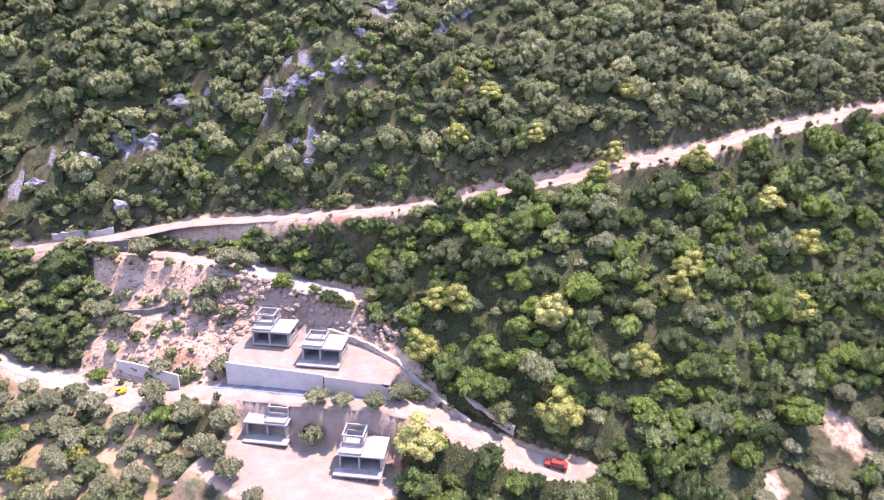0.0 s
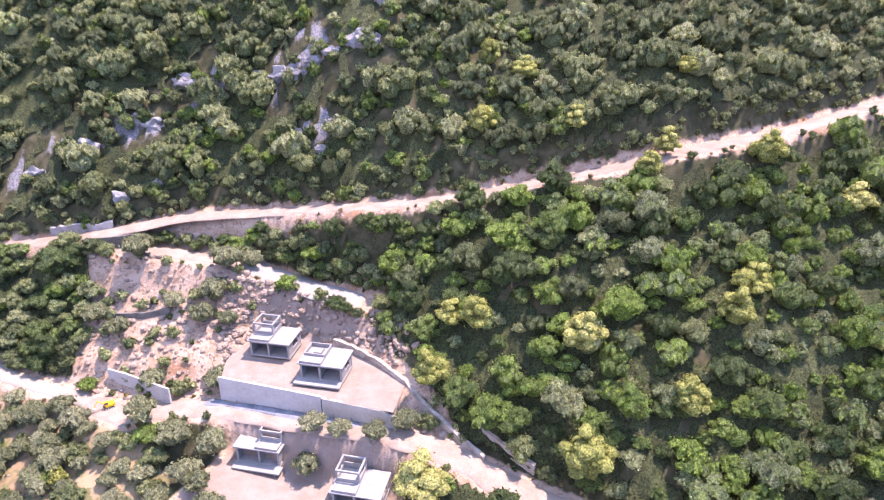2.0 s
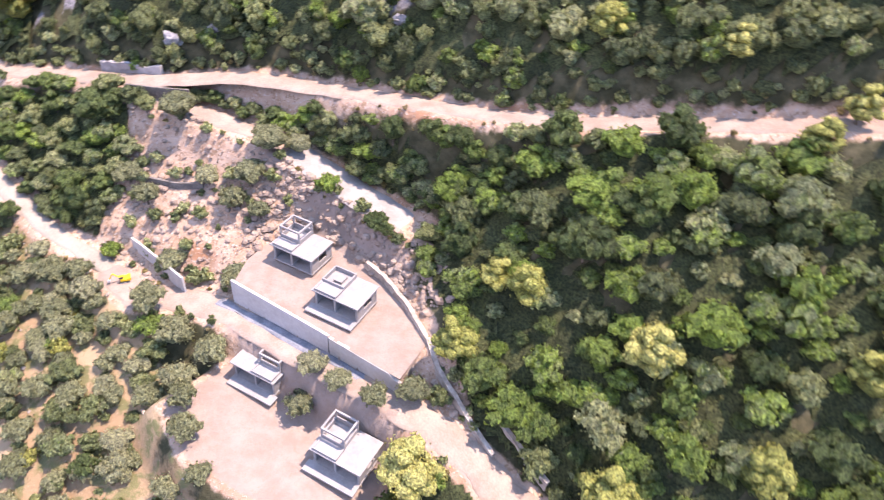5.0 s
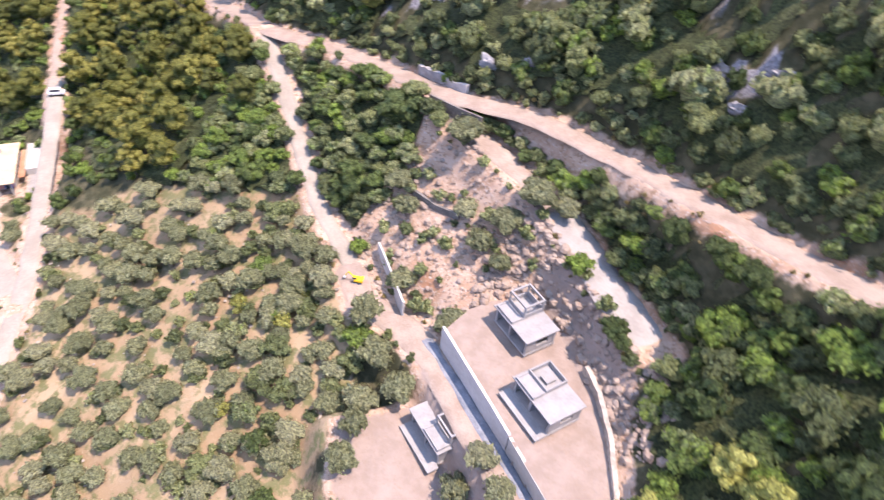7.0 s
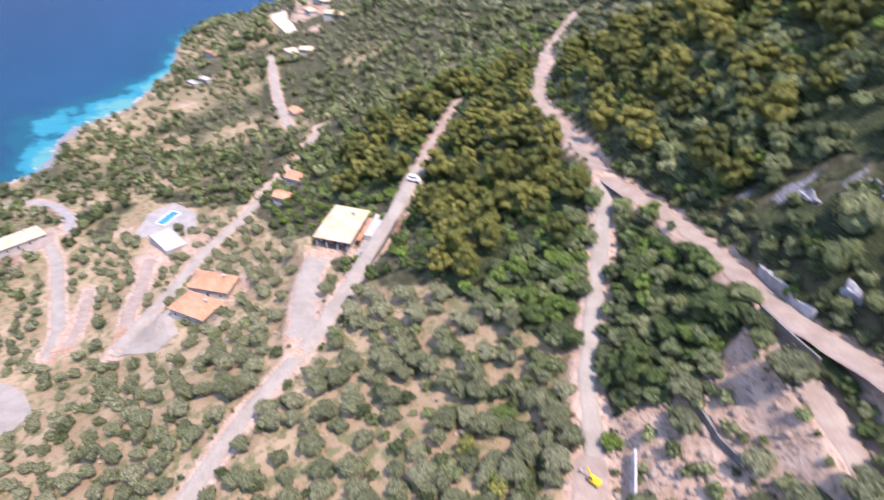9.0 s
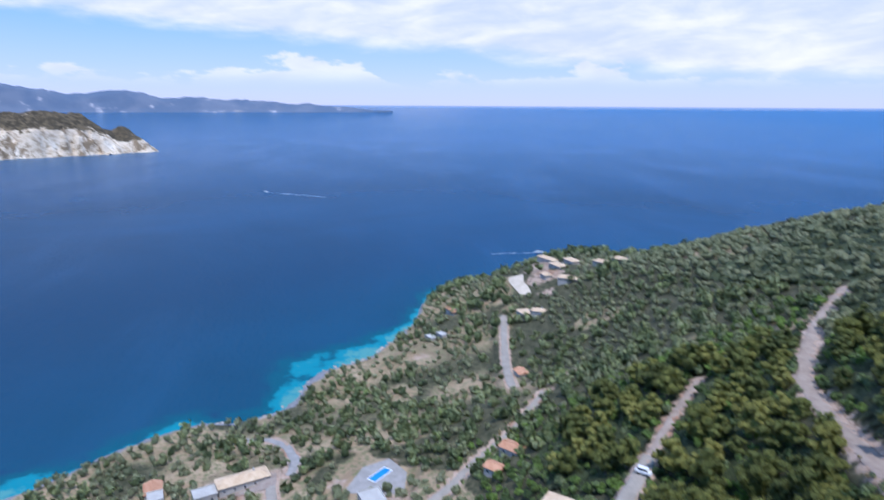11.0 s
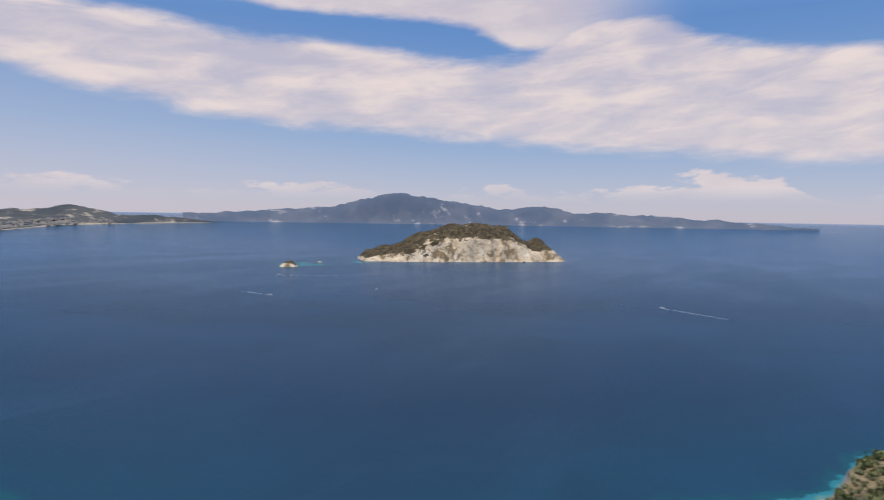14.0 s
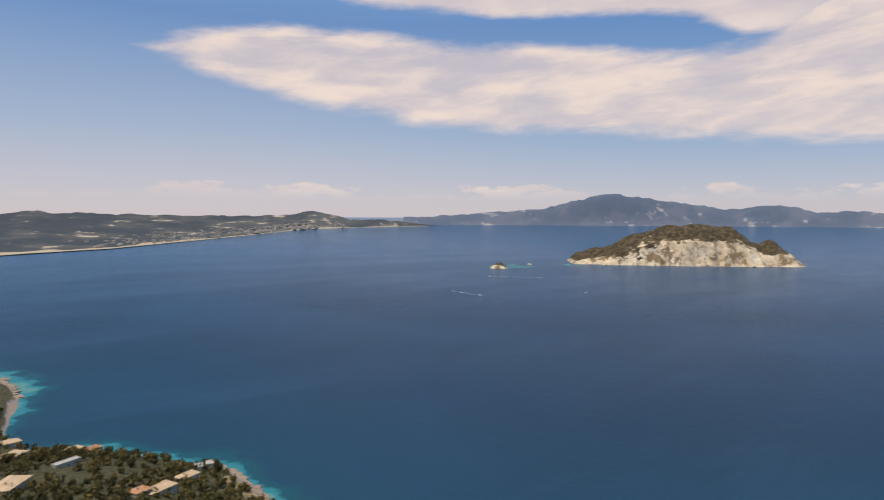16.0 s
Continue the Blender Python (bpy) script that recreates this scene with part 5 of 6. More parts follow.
    thin = ease(value_noise(x, y, 48, 31) + 0.6 * value_noise(x, y, 19, 32), -0.55, 0.0)
    x, y = choose(x, y, rng.random(len(x)) < np.where(x > -330, 0.85, 0.4) + 0.75 * thin)
    dark = value_noise(x, y, 38, 33) + 0.5 * rng.normal(size=len(x)) > 0.25
    mass("coast_olives", "olive", x[~dark], y[~dark], rng.uniform(1.9, 3.1, (~dark).sum()), 30, 0.22, OLIVE_LEAF, "silvery olive trees on the coastal slope", 36, lumps=3, cuts=0)
    mass("coast_scrub", "scrub", x[dark], y[dark], np.where(x[dark] < -400, 1.35, 1.0) * rng.uniform(2.2, 4.2, dark.sum()), 36, 0.22, SCRUB_LEAF, "dark scrub and trees on the headland", 37, lumps=3, cuts=0)
    x, y = scatter(-260, -900, 20, -330, 7.0, 28)
    z = height(x, y)
    x, y = choose(x, y, (z > 3.0) & (y > -690) & (rng.random(len(x)) < 0.5 + 0.45 * (value_noise(x, y, 30, 71) > -0.25)))
    mass("south_trees", "scrub", x, y, rng.uniform(2.6, 4.2, len(x)), 28, 0.24, SOUTH_LEAF, "dark olive-green trees on the southern point", 38, lumps=3, cuts=0)


build_woods()
for k in range(22):
    bx = -27 + 2.0 * k
    top_y, low_y = np.interp(bx, [p[0] for p in MAIN_ROAD], [p[1] for p in MAIN_ROAD]), np.interp(bx, [p[0] for p in DIRT_BRANCH], [p[1] for p in DIRT_BRANCH])
    plant("scrub_tree" if k % 3 else "oak_tree", bx, (top_y + low_y) / 2 + tree_rng.uniform(-0.8, 0.8), 0.55 + 0.02 * k + 0.2 * tree_rng.random(), label="evergreen tree on the bank between road and track")
for k in range(13):
    u = k / 12
    ox, oy = -2.0 + 22.5 * u + tree_rng.uniform(-0.6, 0.6), 58.6 - 17.0 * u + tree_rng.uniform(-0.6, 0.6)
    plant("scrub_tree" if k % 2 else "oak_tree", ox, oy, 0.5 + 0.25 * tree_rng.random(), label="evergreen tree shading the white track")
plant("oak_tree", -42.0, 62.0, 1.9, label="large dark green oak beside the road junction")
plant("oak_tree", 87.4, -22.0, 1.7, label="large round bright green tree at the clearing")
# single olives and bushes on the site
for x, y, s in [(-12.5, 33.8, 1.15), (-24.5, 37.5, 0.95), (-15, 7, 1.0), (-12, 1, 0.75), (0.5, 12.5, 1.05), (2.5, 15.0, 0.9), (6.5, 12.0, 0.85), (12, 9, 0.85), (-17, 12.5, 0.95), (-19, 17, 1.1),
                (-14.5, 21, 1.15), (-21, 24, 1.2), (-26, 28.5, 1.2), (17.6, 10.2, 0.95), (-26, 58.5, 1.35), (-35, 52, 1.1), (-31, 48, 1.0), (-20, 50, 0.9), (-12, 49, 1.2), (-9, 52.5, 1.3), (-15, 45.5, 1.1), (-4, 53.5, 0.9), (-10, 44, 0.8)]:
    plant("olive_tree", x, y, s * 1.12, label="grey-green olive tree kept on the building site")


def build_rubble():
    """Loose stones on the dug slope and beside the roads, with low shrubs between them."""
    rng = np.random.default_rng(77)
    x, y = scatter(-42, 4, 30, 66, 0.9, 51)
    keep = (within(x, y, SLOPE) > 0.2) & ~bare(x, y, 0.2) & (rng.random(len(x)) < 0.85)
    x, y = choose(x, y, keep)
    z = height(x, y)
    quads = []
    for px, py, pz in zip(x, y, z):
        r = 0.16 + (1.0 if px > -14 else 0.7) * rng.random() ** 4
        quads.append(lump_quads(rng, [(0, 0, 0, r)], 0.7, 2 if r > 0.5 else 1)[0] + np.array([px, py, pz + 0.12]))
    bx, by = scatter(-12, 22, 24, 56, 0.62, 54)
    off_terrace = within(bx, by, TERRACE)
    keep = (off_terrace < -0.1) & (off_terrace > -9.5) & (by > 27 - 0.2 * bx) & (near_line(bx, by, DIRT_BRANCH)[0] > 2.6) & (by + 0.75 * bx < 49.5) & (rng.random(len(bx)) < 0.8)
    bx, by = choose(bx, by, keep)
    for px, py, pz in zip(bx, by, height(bx, by)):
        r = 0.26 + 0.85 * rng.random() ** 3
        quads.append(lump_quads(rng, [(0, 0, 0, r)], 0.8, 2 if r > 0.4 else 1)[0] + np.array([px, py, pz + 0.25 * r]))
    quads = np.concatenate(quads)
    ob = from_arrays("rubble", quads.reshape(-1, 3), np.arange(len(quads) * 4).reshape(-1, 4), GRAVEL)
    tagged(ob, "pale stones strewn over the dug slope", "rubble", kind="stuff")
    x, y = scatter(-44, 4, 34, 66, 2.6, 52)
    keep = (within(x, y, SLOPE) > 0.0) & ~bare(x, y, 0.6) & (rng.random(len(x)) < 0.55)
    x, y = choose(x, y, keep)
    mass("slope_shrubs", "scrub", x, y, rng.uniform(0.6, 1.9, len(x)), 90, 0.16, SCRUB_LEAF, "low shrubs on the rocky slope", 40, lumps=5)
    # white field stones between the olive trees
    x, y = scatter(-130, -50, -14, 44, 1.9, 56)
    keep = ~bare(x, y, 0.5) & (within(x, y, GROVE) > 0) & (rng.random(len(x)) < 0.12 + 0.5 * ease(value_noise(x, y, 9, 57), 0.1, 0.6))
    x, y = choose(x, y, keep)
    quads = [lump_quads(rng, [(0, 0, 0, 0.14 + 0.4 * rng.random() ** 3)], 0.6, 1)[0] + np.array([px, py, pz + 0.3]) for px, py, pz in zip(x, y, height(x, y))]
    quads = np.concatenate(quads)
    ob = from_arrays("field_stones", quads.reshape(-1, 3), np.arange(len(quads) * 4).reshape(-1, 4), STONE)
    tagged(ob, "pale field stones strewn between the olive trees", "rubble", kind="stuff")
    # dry tufts and bushes along the verges
    px, py = [], []
    for line, half, verge in LANES[:6]:
        for a, b in zip(line, line[1:]):
            n = int(math.hypot(b[0] - a[0], b[1] - a[1]) / 1.5)
            for k in range(n):
                s = rng.random()
                side = rng.choice((-1, 1)) * (half + 0.5 + 1.6 * rng.random())
                d = math.hypot(b[0] - a[0], b[1] - a[1])
                px.append(a[0] + s * (b[0] - a[0]) - (b[1] - a[1]) / d * side)
                py.append(a[1] + s * (b[1] - a[1]) + (b[0] - a[0]) / d * side)
    px, py = np.array(px), np.array(py)
    keep = ~bare(px, py, 0.2)
    px, py = px[keep], py[keep]
    dry = rng.random(len(px)) < 0.55
    mass("verge_grass", "scrub", px[dry], py[dry], rng.uniform(0.3, 0.7, dry.sum()), 40, 0.22, DRY_LEAF, "dry grass tufts along the road verges", 41, lumps=4, cuts=1)
    mass("verge_shrubs", "scrub", px[~dry], py[~dry], rng.uniform(0.5, 1.3, (~dry).sum()), 70, 0.18, SCRUB_LEAF, "small green shrubs along the road verges", 42, lumps=5, cuts=1)


# olives and bushes round the stony clearing at the edge of the wood
for x, y, s in [(84, -31, 1.1), (88, -34, 0.9), (96, -34, 1.2), (101, -29, 1.0), (99, -22, 1.1), (72, -30, 1.0), (76, -36, 1.1), (106, -33, 1.2), (92, -38, 1.0), (83, -25, 0.8), (111, -26, 1.1)]:
    plant("olive_tree", x, y, s, label="grey-green olive tree beside a stony clearing")
build_rubble()

# ---- across the water ----
def island_material():
    m, n = material("island_chalk_and_scrub")
    geo = n.add("ShaderNodeNewGeometry")
    at = geo.outputs["Position"]
    up = n.add("ShaderNodeSeparateXYZ", {0: geo.outputs["Normal"]}).outputs[2]
    big, fine = n.noise(at, 0.017, 6.0, 0.66), n.noise(at, 0.06, 6.0, 0.7)
    chalk = n.mix(n.step(fine, 0.30, 0.56), (0.30, 0.215, 0.135), (0.60, 0.50, 0.375))
    chalk = n.mix(n.step(big, 0.5, 0.62), chalk, (0.74, 0.65, 0.52))
    streak = n.noise(n.add("ShaderNodeMapping", {"Vector": at, "Scale": (1.0, 1.0, 0.85)}).outputs[0], 0.026, 6.0, 0.68, 0.4)
    chalk = n.mix(n.step(streak, 0.51, 0.58), chalk, (0.22, 0.16, 0.10))
    growth = n.add("ShaderNodeAttribute", attribute_name="growth").outputs["Fac"]
    scrub = n.mix(n.step(fine, 0.4, 0.65), (0.045, 0.038, 0.026), (0.13, 0.10, 0.062))
    cover = n.step(n.math("ADD", n.math("ADD", growth, n.math("MULTIPLY", n.math("SUBTRACT", big, 0.5), 3.4)), n.math("MULTIPLY", n.math("SUBTRACT", fine, 0.5), 1.6)), 0.48, 0.56)
    finish(n, n.mix(cover, chalk, scrub), 0.95, fine, 0.6, 6.0, 0.0, 0.1)
    return m


ISLAND = island_material()


def build_island(name, cx, cy, length, depth, profile, turn, label, seed, cliff=0.16):
    """An island as relief over its own plan: u runs along it, v from the near cliff to the far shore."""
    wide, deep = (240, 100) if length > 300 else (40, 24)
    u, v = np.meshgrid(np.linspace(0, 1, wide), np.linspace(0, 1, deep))
    ridge = np.interp(u, [p[0] for p in profile], [p[1] for p in profile])
    x, y = (u - 0.5) * length, (v - 0.5) * depth
    face = ease(v + 0.05 * value_noise(x, y, 60, seed) + 0.03 * value_noise(x, y, 22, seed + 1), 0.02, cliff) * 0.62 + 0.38 * ease(v, cliff, 0.5)
    back = 1 - ease(v, 0.5, 1.0)
    edge = ease(u, 0, 0.02) * (1 - ease(u, 0.985, 1))
    z = ridge * face * back * edge
    z = z + (value_noise(x, y, 45, seed + 2) * 7 + value_noise(x, y, 18, seed + 3) * 4 + value_noise(x, y, 8, seed + 4) * 2) * np.minimum(1, z / 25) - 2.5
    growth = 1.05 * ease(z / np.maximum(ridge, 20), 0.35, 0.80) + 0.5 * (1 - ease(u, 0.10, 0.36)) * ease(z, 6, 26) + 0.35 * ease(u, 0.8, 0.88) * ease(z, 25, 60)
    bow = np.sin(u * math.pi) * -0.12 * depth
    a = radians(turn)
    wx, wy = cx + x * math.cos(a) - (y + bow) * math.sin(a), cy + x * math.sin(a) + (y + bow) * math.cos(a)
    ob = from_arrays(name, np.stack([wx, wy, z], -1).reshape(-1, 3), grid_faces(wide, deep), ISLAND, False, dict(growth=growth.ravel()))
    return tagged(ob, label, "island", kind="structure")


lx, ly, rx, ry = -2007, -1490, -2592, -855
turn = math.degrees(math.atan2(ry - ly, rx - lx))
nx, ny = -math.sin(radians(turn)), math.cos(radians(turn))
flip = -1 if (nx * (lx + 30) + ny * ly) < 0 else 1
PROFILE = [(0, 6), (0.04, 32), (0.1, 58), (0.15, 56), (0.22, 84), (0.3, 114), (0.4, 142), (0.5, 155), (0.57, 164), (0.65, 155), (0.72, 147), (0.77, 120), (0.81, 82), (0.85, 78), (0.89, 96), (0.93, 82), (0.97, 46), (1, 8)]
if flip > 0:
    build_island("island", (lx + rx) / 2 + nx * 170, (ly + ry) / 2 + ny * 170, 866, 340, PROFILE, turn, "chalk-white cliffed island with dark scrub on top", 3)
else:
    build_island("island", (lx + rx) / 2 - nx * 170, (ly + ry) / 2 - ny * 170, 866, 340, PROFILE[::-1] and [(1 - u, h) for u, h in PROFILE[::-1]], turn + 180, "chalk-white cliffed island with dark scrub on top", 3)
build_island("rock_islet", -1652, -1535, 62, 40, [(0, 4), (0.3, 16), (0.6, 22), (0.8, 12), (1, 3)], turn + (180 if flip < 0 else 0), "small brown rock islet", 8, 0.3)
build_island("rock_islet", -1877, -1590, 24, 16, [(0, 2), (0.5, 7), (1, 2)], turn + (180 if flip < 0 else 0), "tiny dark rock in the sea", 9, 0.3)


def far_material(name, dark, light, pale, haze):
    m, n = material(name)
    geo = n.add("ShaderNodeNewGeometry")
    at = geo.outputs["Position"]
    big, fine = n.noise(at, 0.0042, 5.0, 0.6), n.noise(at, 0.011, 5.0, 0.6)
    colour = n.mix(n.step(big, 0.4, 0.65), dark, light)
    colour = n.mix(n.step(n.math("ADD", n.math("MULTIPLY", fine, 0.6), n.math("MULTIPLY", big, 0.4)), 0.57, 0.64), colour, pale)
    shore = n.add("ShaderNodeAttribute", attribute_name="shore").outputs["Fac"]
    colour = n.mix(n.step(n.math("ADD", shore, n.math("MULTIPLY", n.math("SUBTRACT", big, 0.5), 1.2)), 0.45, 0.6), colour, (0.42, 0.34, 0.235))
    # distance haze is painted: blue-grey mixed into the base colour
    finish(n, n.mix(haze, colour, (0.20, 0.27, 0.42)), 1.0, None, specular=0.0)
    return m


MOUNTAIN = far_material("far_mountain_tinted_haze", (0.030, 0.040, 0.045), (0.085, 0.085, 0.08), (0.40, 0.35, 0.31), 0.36)
PLAIN = far_material("coastal_plain_tinted_haze", (0.032, 0.036, 0.030), (0.075, 0.072, 0.055), (0.42, 0.35, 0.26), 0.14)


def far_land(name, mat, bearings, near_el, crest, rough, label, seed, deep=260.0, far=False):
    """Land on the horizon: for each bearing the waterline's dip in degrees and the crest's height in degrees."""
    b = np.arange(bearings[0], bearings[1], 0.12)
    eye = 178.0
    rs = np.linspace(2500, 4890, 4000)
    dips = np.degrees(np.arctan((eye - bent_sea_level(rs)) / rs))
    dip = np.interp(b, [p[0] for p in near_el], [p[1] for p in near_el])
    r0 = np.interp(-dip, -dips, rs)
    top = np.interp(b, [p[0] for p in crest], [p[1] for p in crest])
    top = top + 0.07 * value_noise(b, b * 0, 0.9, seed + 5) + 0.05 * value_noise(b, b * 0, 0.35, seed + 6)
    rows, shores = [], []
    k = 26
    for i in range(k):
        s = i / (k - 1)
        r = r0 + s * (np.minimum(r0 + deep, 4930) - r0) * (0.05 + 0.95 * ease(b, 89.0, 96.0)) if not far else r0 + s * (4930 - r0) * (0.03 + 0.97 * ease(b, 140.0, 153.0))
        full = eye + np.tan(np.radians(top)) * r
        z = bent_sea_level(r) - 3
        crest_z = np.maximum(full - z, 2)
        rise = ease(np.array(s), 0.0, 0.62) if not far else 0.05 + 0.95 * s ** 3
        wob = rough * (value_noise(b * 60, np.full_like(b, s * 900.0), 90, seed) + 0.5 * value_noise(b * 60, np.full_like(b, s * 900.0), 35, seed + 1))
        z = z + crest_z * rise * (1 if s < 0.7 else 1 - (s - 0.7) * 0.5) + wob * min(1, s * 5) + (3.5 if s > 0 else -2)
        shores.append((1.0 - ease(np.array(s), 0.02, 0.34 if not far else 0.12)) * ((0.42 if far else 0.2) + 0.38 * value_noise(b, b * 0, 1.7, seed + 8)))
        if i == 0:
            shores[0] = np.full(len(b), 0.9 if far else 0.3)
        rows.append(np.stack([-22 - np.sin(np.radians(b)) * r, np.cos(np.radians(b)) * r - 5.0, z], -1))
    ob = from_arrays(name, np.stack(rows).reshape(-1, 3), grid_faces(len(b), k), mat, True, dict(shore=np.concatenate(shores)))
    tagged(ob, label, "backdrop", kind="structure")
    return np.stack(rows)


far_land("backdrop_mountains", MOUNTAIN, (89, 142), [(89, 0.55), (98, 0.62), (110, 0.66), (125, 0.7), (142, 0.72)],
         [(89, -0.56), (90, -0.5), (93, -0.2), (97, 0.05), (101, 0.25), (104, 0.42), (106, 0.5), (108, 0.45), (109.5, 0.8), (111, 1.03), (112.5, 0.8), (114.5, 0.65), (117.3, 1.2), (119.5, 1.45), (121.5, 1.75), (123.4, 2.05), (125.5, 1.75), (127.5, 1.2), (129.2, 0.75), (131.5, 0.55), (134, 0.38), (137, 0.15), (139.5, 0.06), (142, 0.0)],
         5.0, "mountains across the bay, blue haze mixed into their colour", 4)
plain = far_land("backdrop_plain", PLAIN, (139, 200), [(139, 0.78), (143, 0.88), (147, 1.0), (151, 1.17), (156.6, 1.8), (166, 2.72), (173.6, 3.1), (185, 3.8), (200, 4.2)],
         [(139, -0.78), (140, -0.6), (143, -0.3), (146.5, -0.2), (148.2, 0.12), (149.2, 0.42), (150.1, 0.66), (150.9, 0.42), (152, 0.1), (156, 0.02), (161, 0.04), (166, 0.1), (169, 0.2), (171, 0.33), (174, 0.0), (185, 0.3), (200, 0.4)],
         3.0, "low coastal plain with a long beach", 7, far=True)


def build_town(grid):
    """Pale houses scattered along the far shore."""
    rng = np.random.default_rng(8)
    quads = []
    for k in range(430):
        along = 150 + 17 * rng.random() ** 1.3 if k % 3 else 147 + 10 * rng.random()
        i = int((along - 139) / 0.12)
        j = 1 + int(9 * rng.random() ** 1.6)
        p = grid[j, min(i, grid.shape[1] - 1)] + np.r_[rng.normal(size=2) * 25, 4.0]
        w, d, h = rng.uniform(3, 14), rng.uniform(4, 8), rng.uniform(1.5, 4.5)
        c = np.array([(x, y, z) for z in (-4, h) for x, y in ((-w, -d), (w, -d), (w, d), (-w, d))]) + p
        quads += [c[[0, 1, 5, 4]], c[[1, 2, 6, 5]], c[[2, 3, 7, 6]], c[[3, 0, 4, 7]], c[[4, 5, 6, 7]]]
    quads = np.array(quads)
    ob = from_arrays("town", quads.reshape(-1, 3), np.arange(len(quads) * 4).reshape(-1, 4), TOWN)
    tagged(ob, "pale houses of a town along the far beach", "town", kind="stuff")


TOWN = surface("sunlit_town_plaster", (0.36, 0.30, 0.25), (0.55, 0.48, 0.42), 0.02, 0.004, 0.9, 0.0)
build_town(plain)

# ---- villas on the slope ----
def gable_bm(w, d, rise, over, hip=0.0):
    """A tiled roof: ridge along x, drawn in at the ends by hip."""
    bm = bmesh.new()
    x0, x1, y0, y1 = -w / 2 - over, w / 2 + over, -d / 2 - over, d / 2 + over
    base = [bm.verts.new(p) for p in ((x0, y0, 0), (x1, y0, 0), (x1, y1, 0), (x0, y1, 0))]
    low = [bm.verts.new((v.co.x, v.co.y, -0.18)) for v in base]
    r0, r1 = bm.verts.new((x0 + hip, 0, rise)), bm.verts.new((x1 - hip, 0, rise))
    for f in ((base[0], base[1], r1, r0), (base[2], base[3], r0, r1), (base[1], base[2], r1), (base[3], base[0], r0), tuple(reversed(low))):
        bm.faces.new(f)
    for k in range(4):
        bm.faces.new((base[k], low[k], low[(k + 1) % 4], base[(k + 1) % 4]))
    bmesh.ops.recalc_face_normals(bm, faces=bm.faces[:])
    return bm


def villa(x, y, turn, w, d, h, roof, roof_mat, label, z=None, rise=1.6, over=0.5, windows=3, wall_mat=PLASTER, group="villas", chimney=True):
    """A house: walls with windows and a door, a tiled or flat roof."""
    z = height_at(x, y) if z is None else z
    house = thing("villa", pose(x, y, z, 0, 0, turn), label, "house", group)
    part("wall", boxes((-w / 2, -d / 2, -3.0, w / 2, d / 2, h), bevel=0.04), wall_mat, house)
    if roof == "flat":
        part("roof", boxes((-w / 2 - 0.25, -d / 2 - 0.25, h, w / 2 + 0.25, d / 2 + 0.25, h + 0.3), bevel=0.05), roof_mat, house)
        ring = [(-w / 2 - 0.25, -d / 2 - 0.25, h + 0.3, w / 2 + 0.25, -d / 2, h + 0.65), (-w / 2 - 0.25, d / 2, h + 0.3, w / 2 + 0.25, d / 2 + 0.25, h + 0.65),
                (-w / 2 - 0.25, -d / 2, h + 0.3, -w / 2, d / 2, h + 0.65), (w / 2, -d / 2, h + 0.3, w / 2 + 0.25, d / 2, h + 0.65)]
        for row in ring:
            part("parapet", boxes(row, bevel=0.03), wall_mat, house)
    else:
        bm = gable_bm(w, d, rise, over, d * 0.45 if roof == "hip" else 0.0)
        top = part("roof", bm, roof_mat, house)
        top.location.z = h + 0.2
        ridge = part("ridge_tiles", boxes((-w / 2 + (d * 0.4 if roof == "hip" else 0), -0.16, h + rise + 0.08, w / 2 - (d * 0.4 if roof == "hip" else 0), 0.16, h + rise + 0.27), bevel=0.05), roof_mat, house)
        if chimney:
            part("chimney", boxes((w * 0.22, d * 0.1, h + 0.3, w * 0.22 + 0.7, d * 0.1 + 0.7, h + rise + 0.7), (w * 0.22 - 0.1, d * 0.1 - 0.1, h + rise + 0.7, w * 0.22 + 0.8, d * 0.1 + 0.8, h + rise + 0.85)), wall_mat, house)
    for side in (-1, 1):
        for k in range(windows):
            cx = (k + 0.5) / windows * w - w / 2
            y0 = side * d / 2
            lo, hi = (y0 - 0.05, y0 + 0.05)
            tall = k == windows // 2
            z0, z1 = (0.05, 2.15) if tall else (0.95, 2.15)
            frame_ob = part("door" if tall else "window", boxes((cx - 0.62, lo, z0, cx - 0.5, hi, z1), (cx + 0.5, lo, z0, cx + 0.62, hi, z1), (cx - 0.5, lo, z1 - 0.1, cx + 0.5, hi, z1), (cx - 0.5, lo, z0, cx + 0.5, hi, z0 + 0.1), bevel=0.0), WHITE, house)
            part("pane", boxes((cx - 0.5, y0 - 0.02, z0 + 0.1, cx + 0.5, y0 + 0.02, z1 - 0.1), bevel=0.0), DARK, frame_ob)
    return house


def pergola(x, y, z, turn, w, d, h, label):
    ob = thing("pergola", pose(x, y, z, 0, 0, turn), label, "pergola")
    for px in (-w / 2, w / 2 - 0.15):
        for py in (-d / 2, d / 2 - 0.15):
            part("post", boxes((px, py, -0.6, px + 0.15, py + 0.15, h)), BARK, ob)
    for k in range(7):
        cy = -d / 2 + k * (d - 0.1) / 6
        part("rafter", boxes((-w / 2 - 0.3, cy, h, w / 2 + 0.3, cy + 0.1, h + 0.14), bevel=0.01), BARK, ob)
    return ob


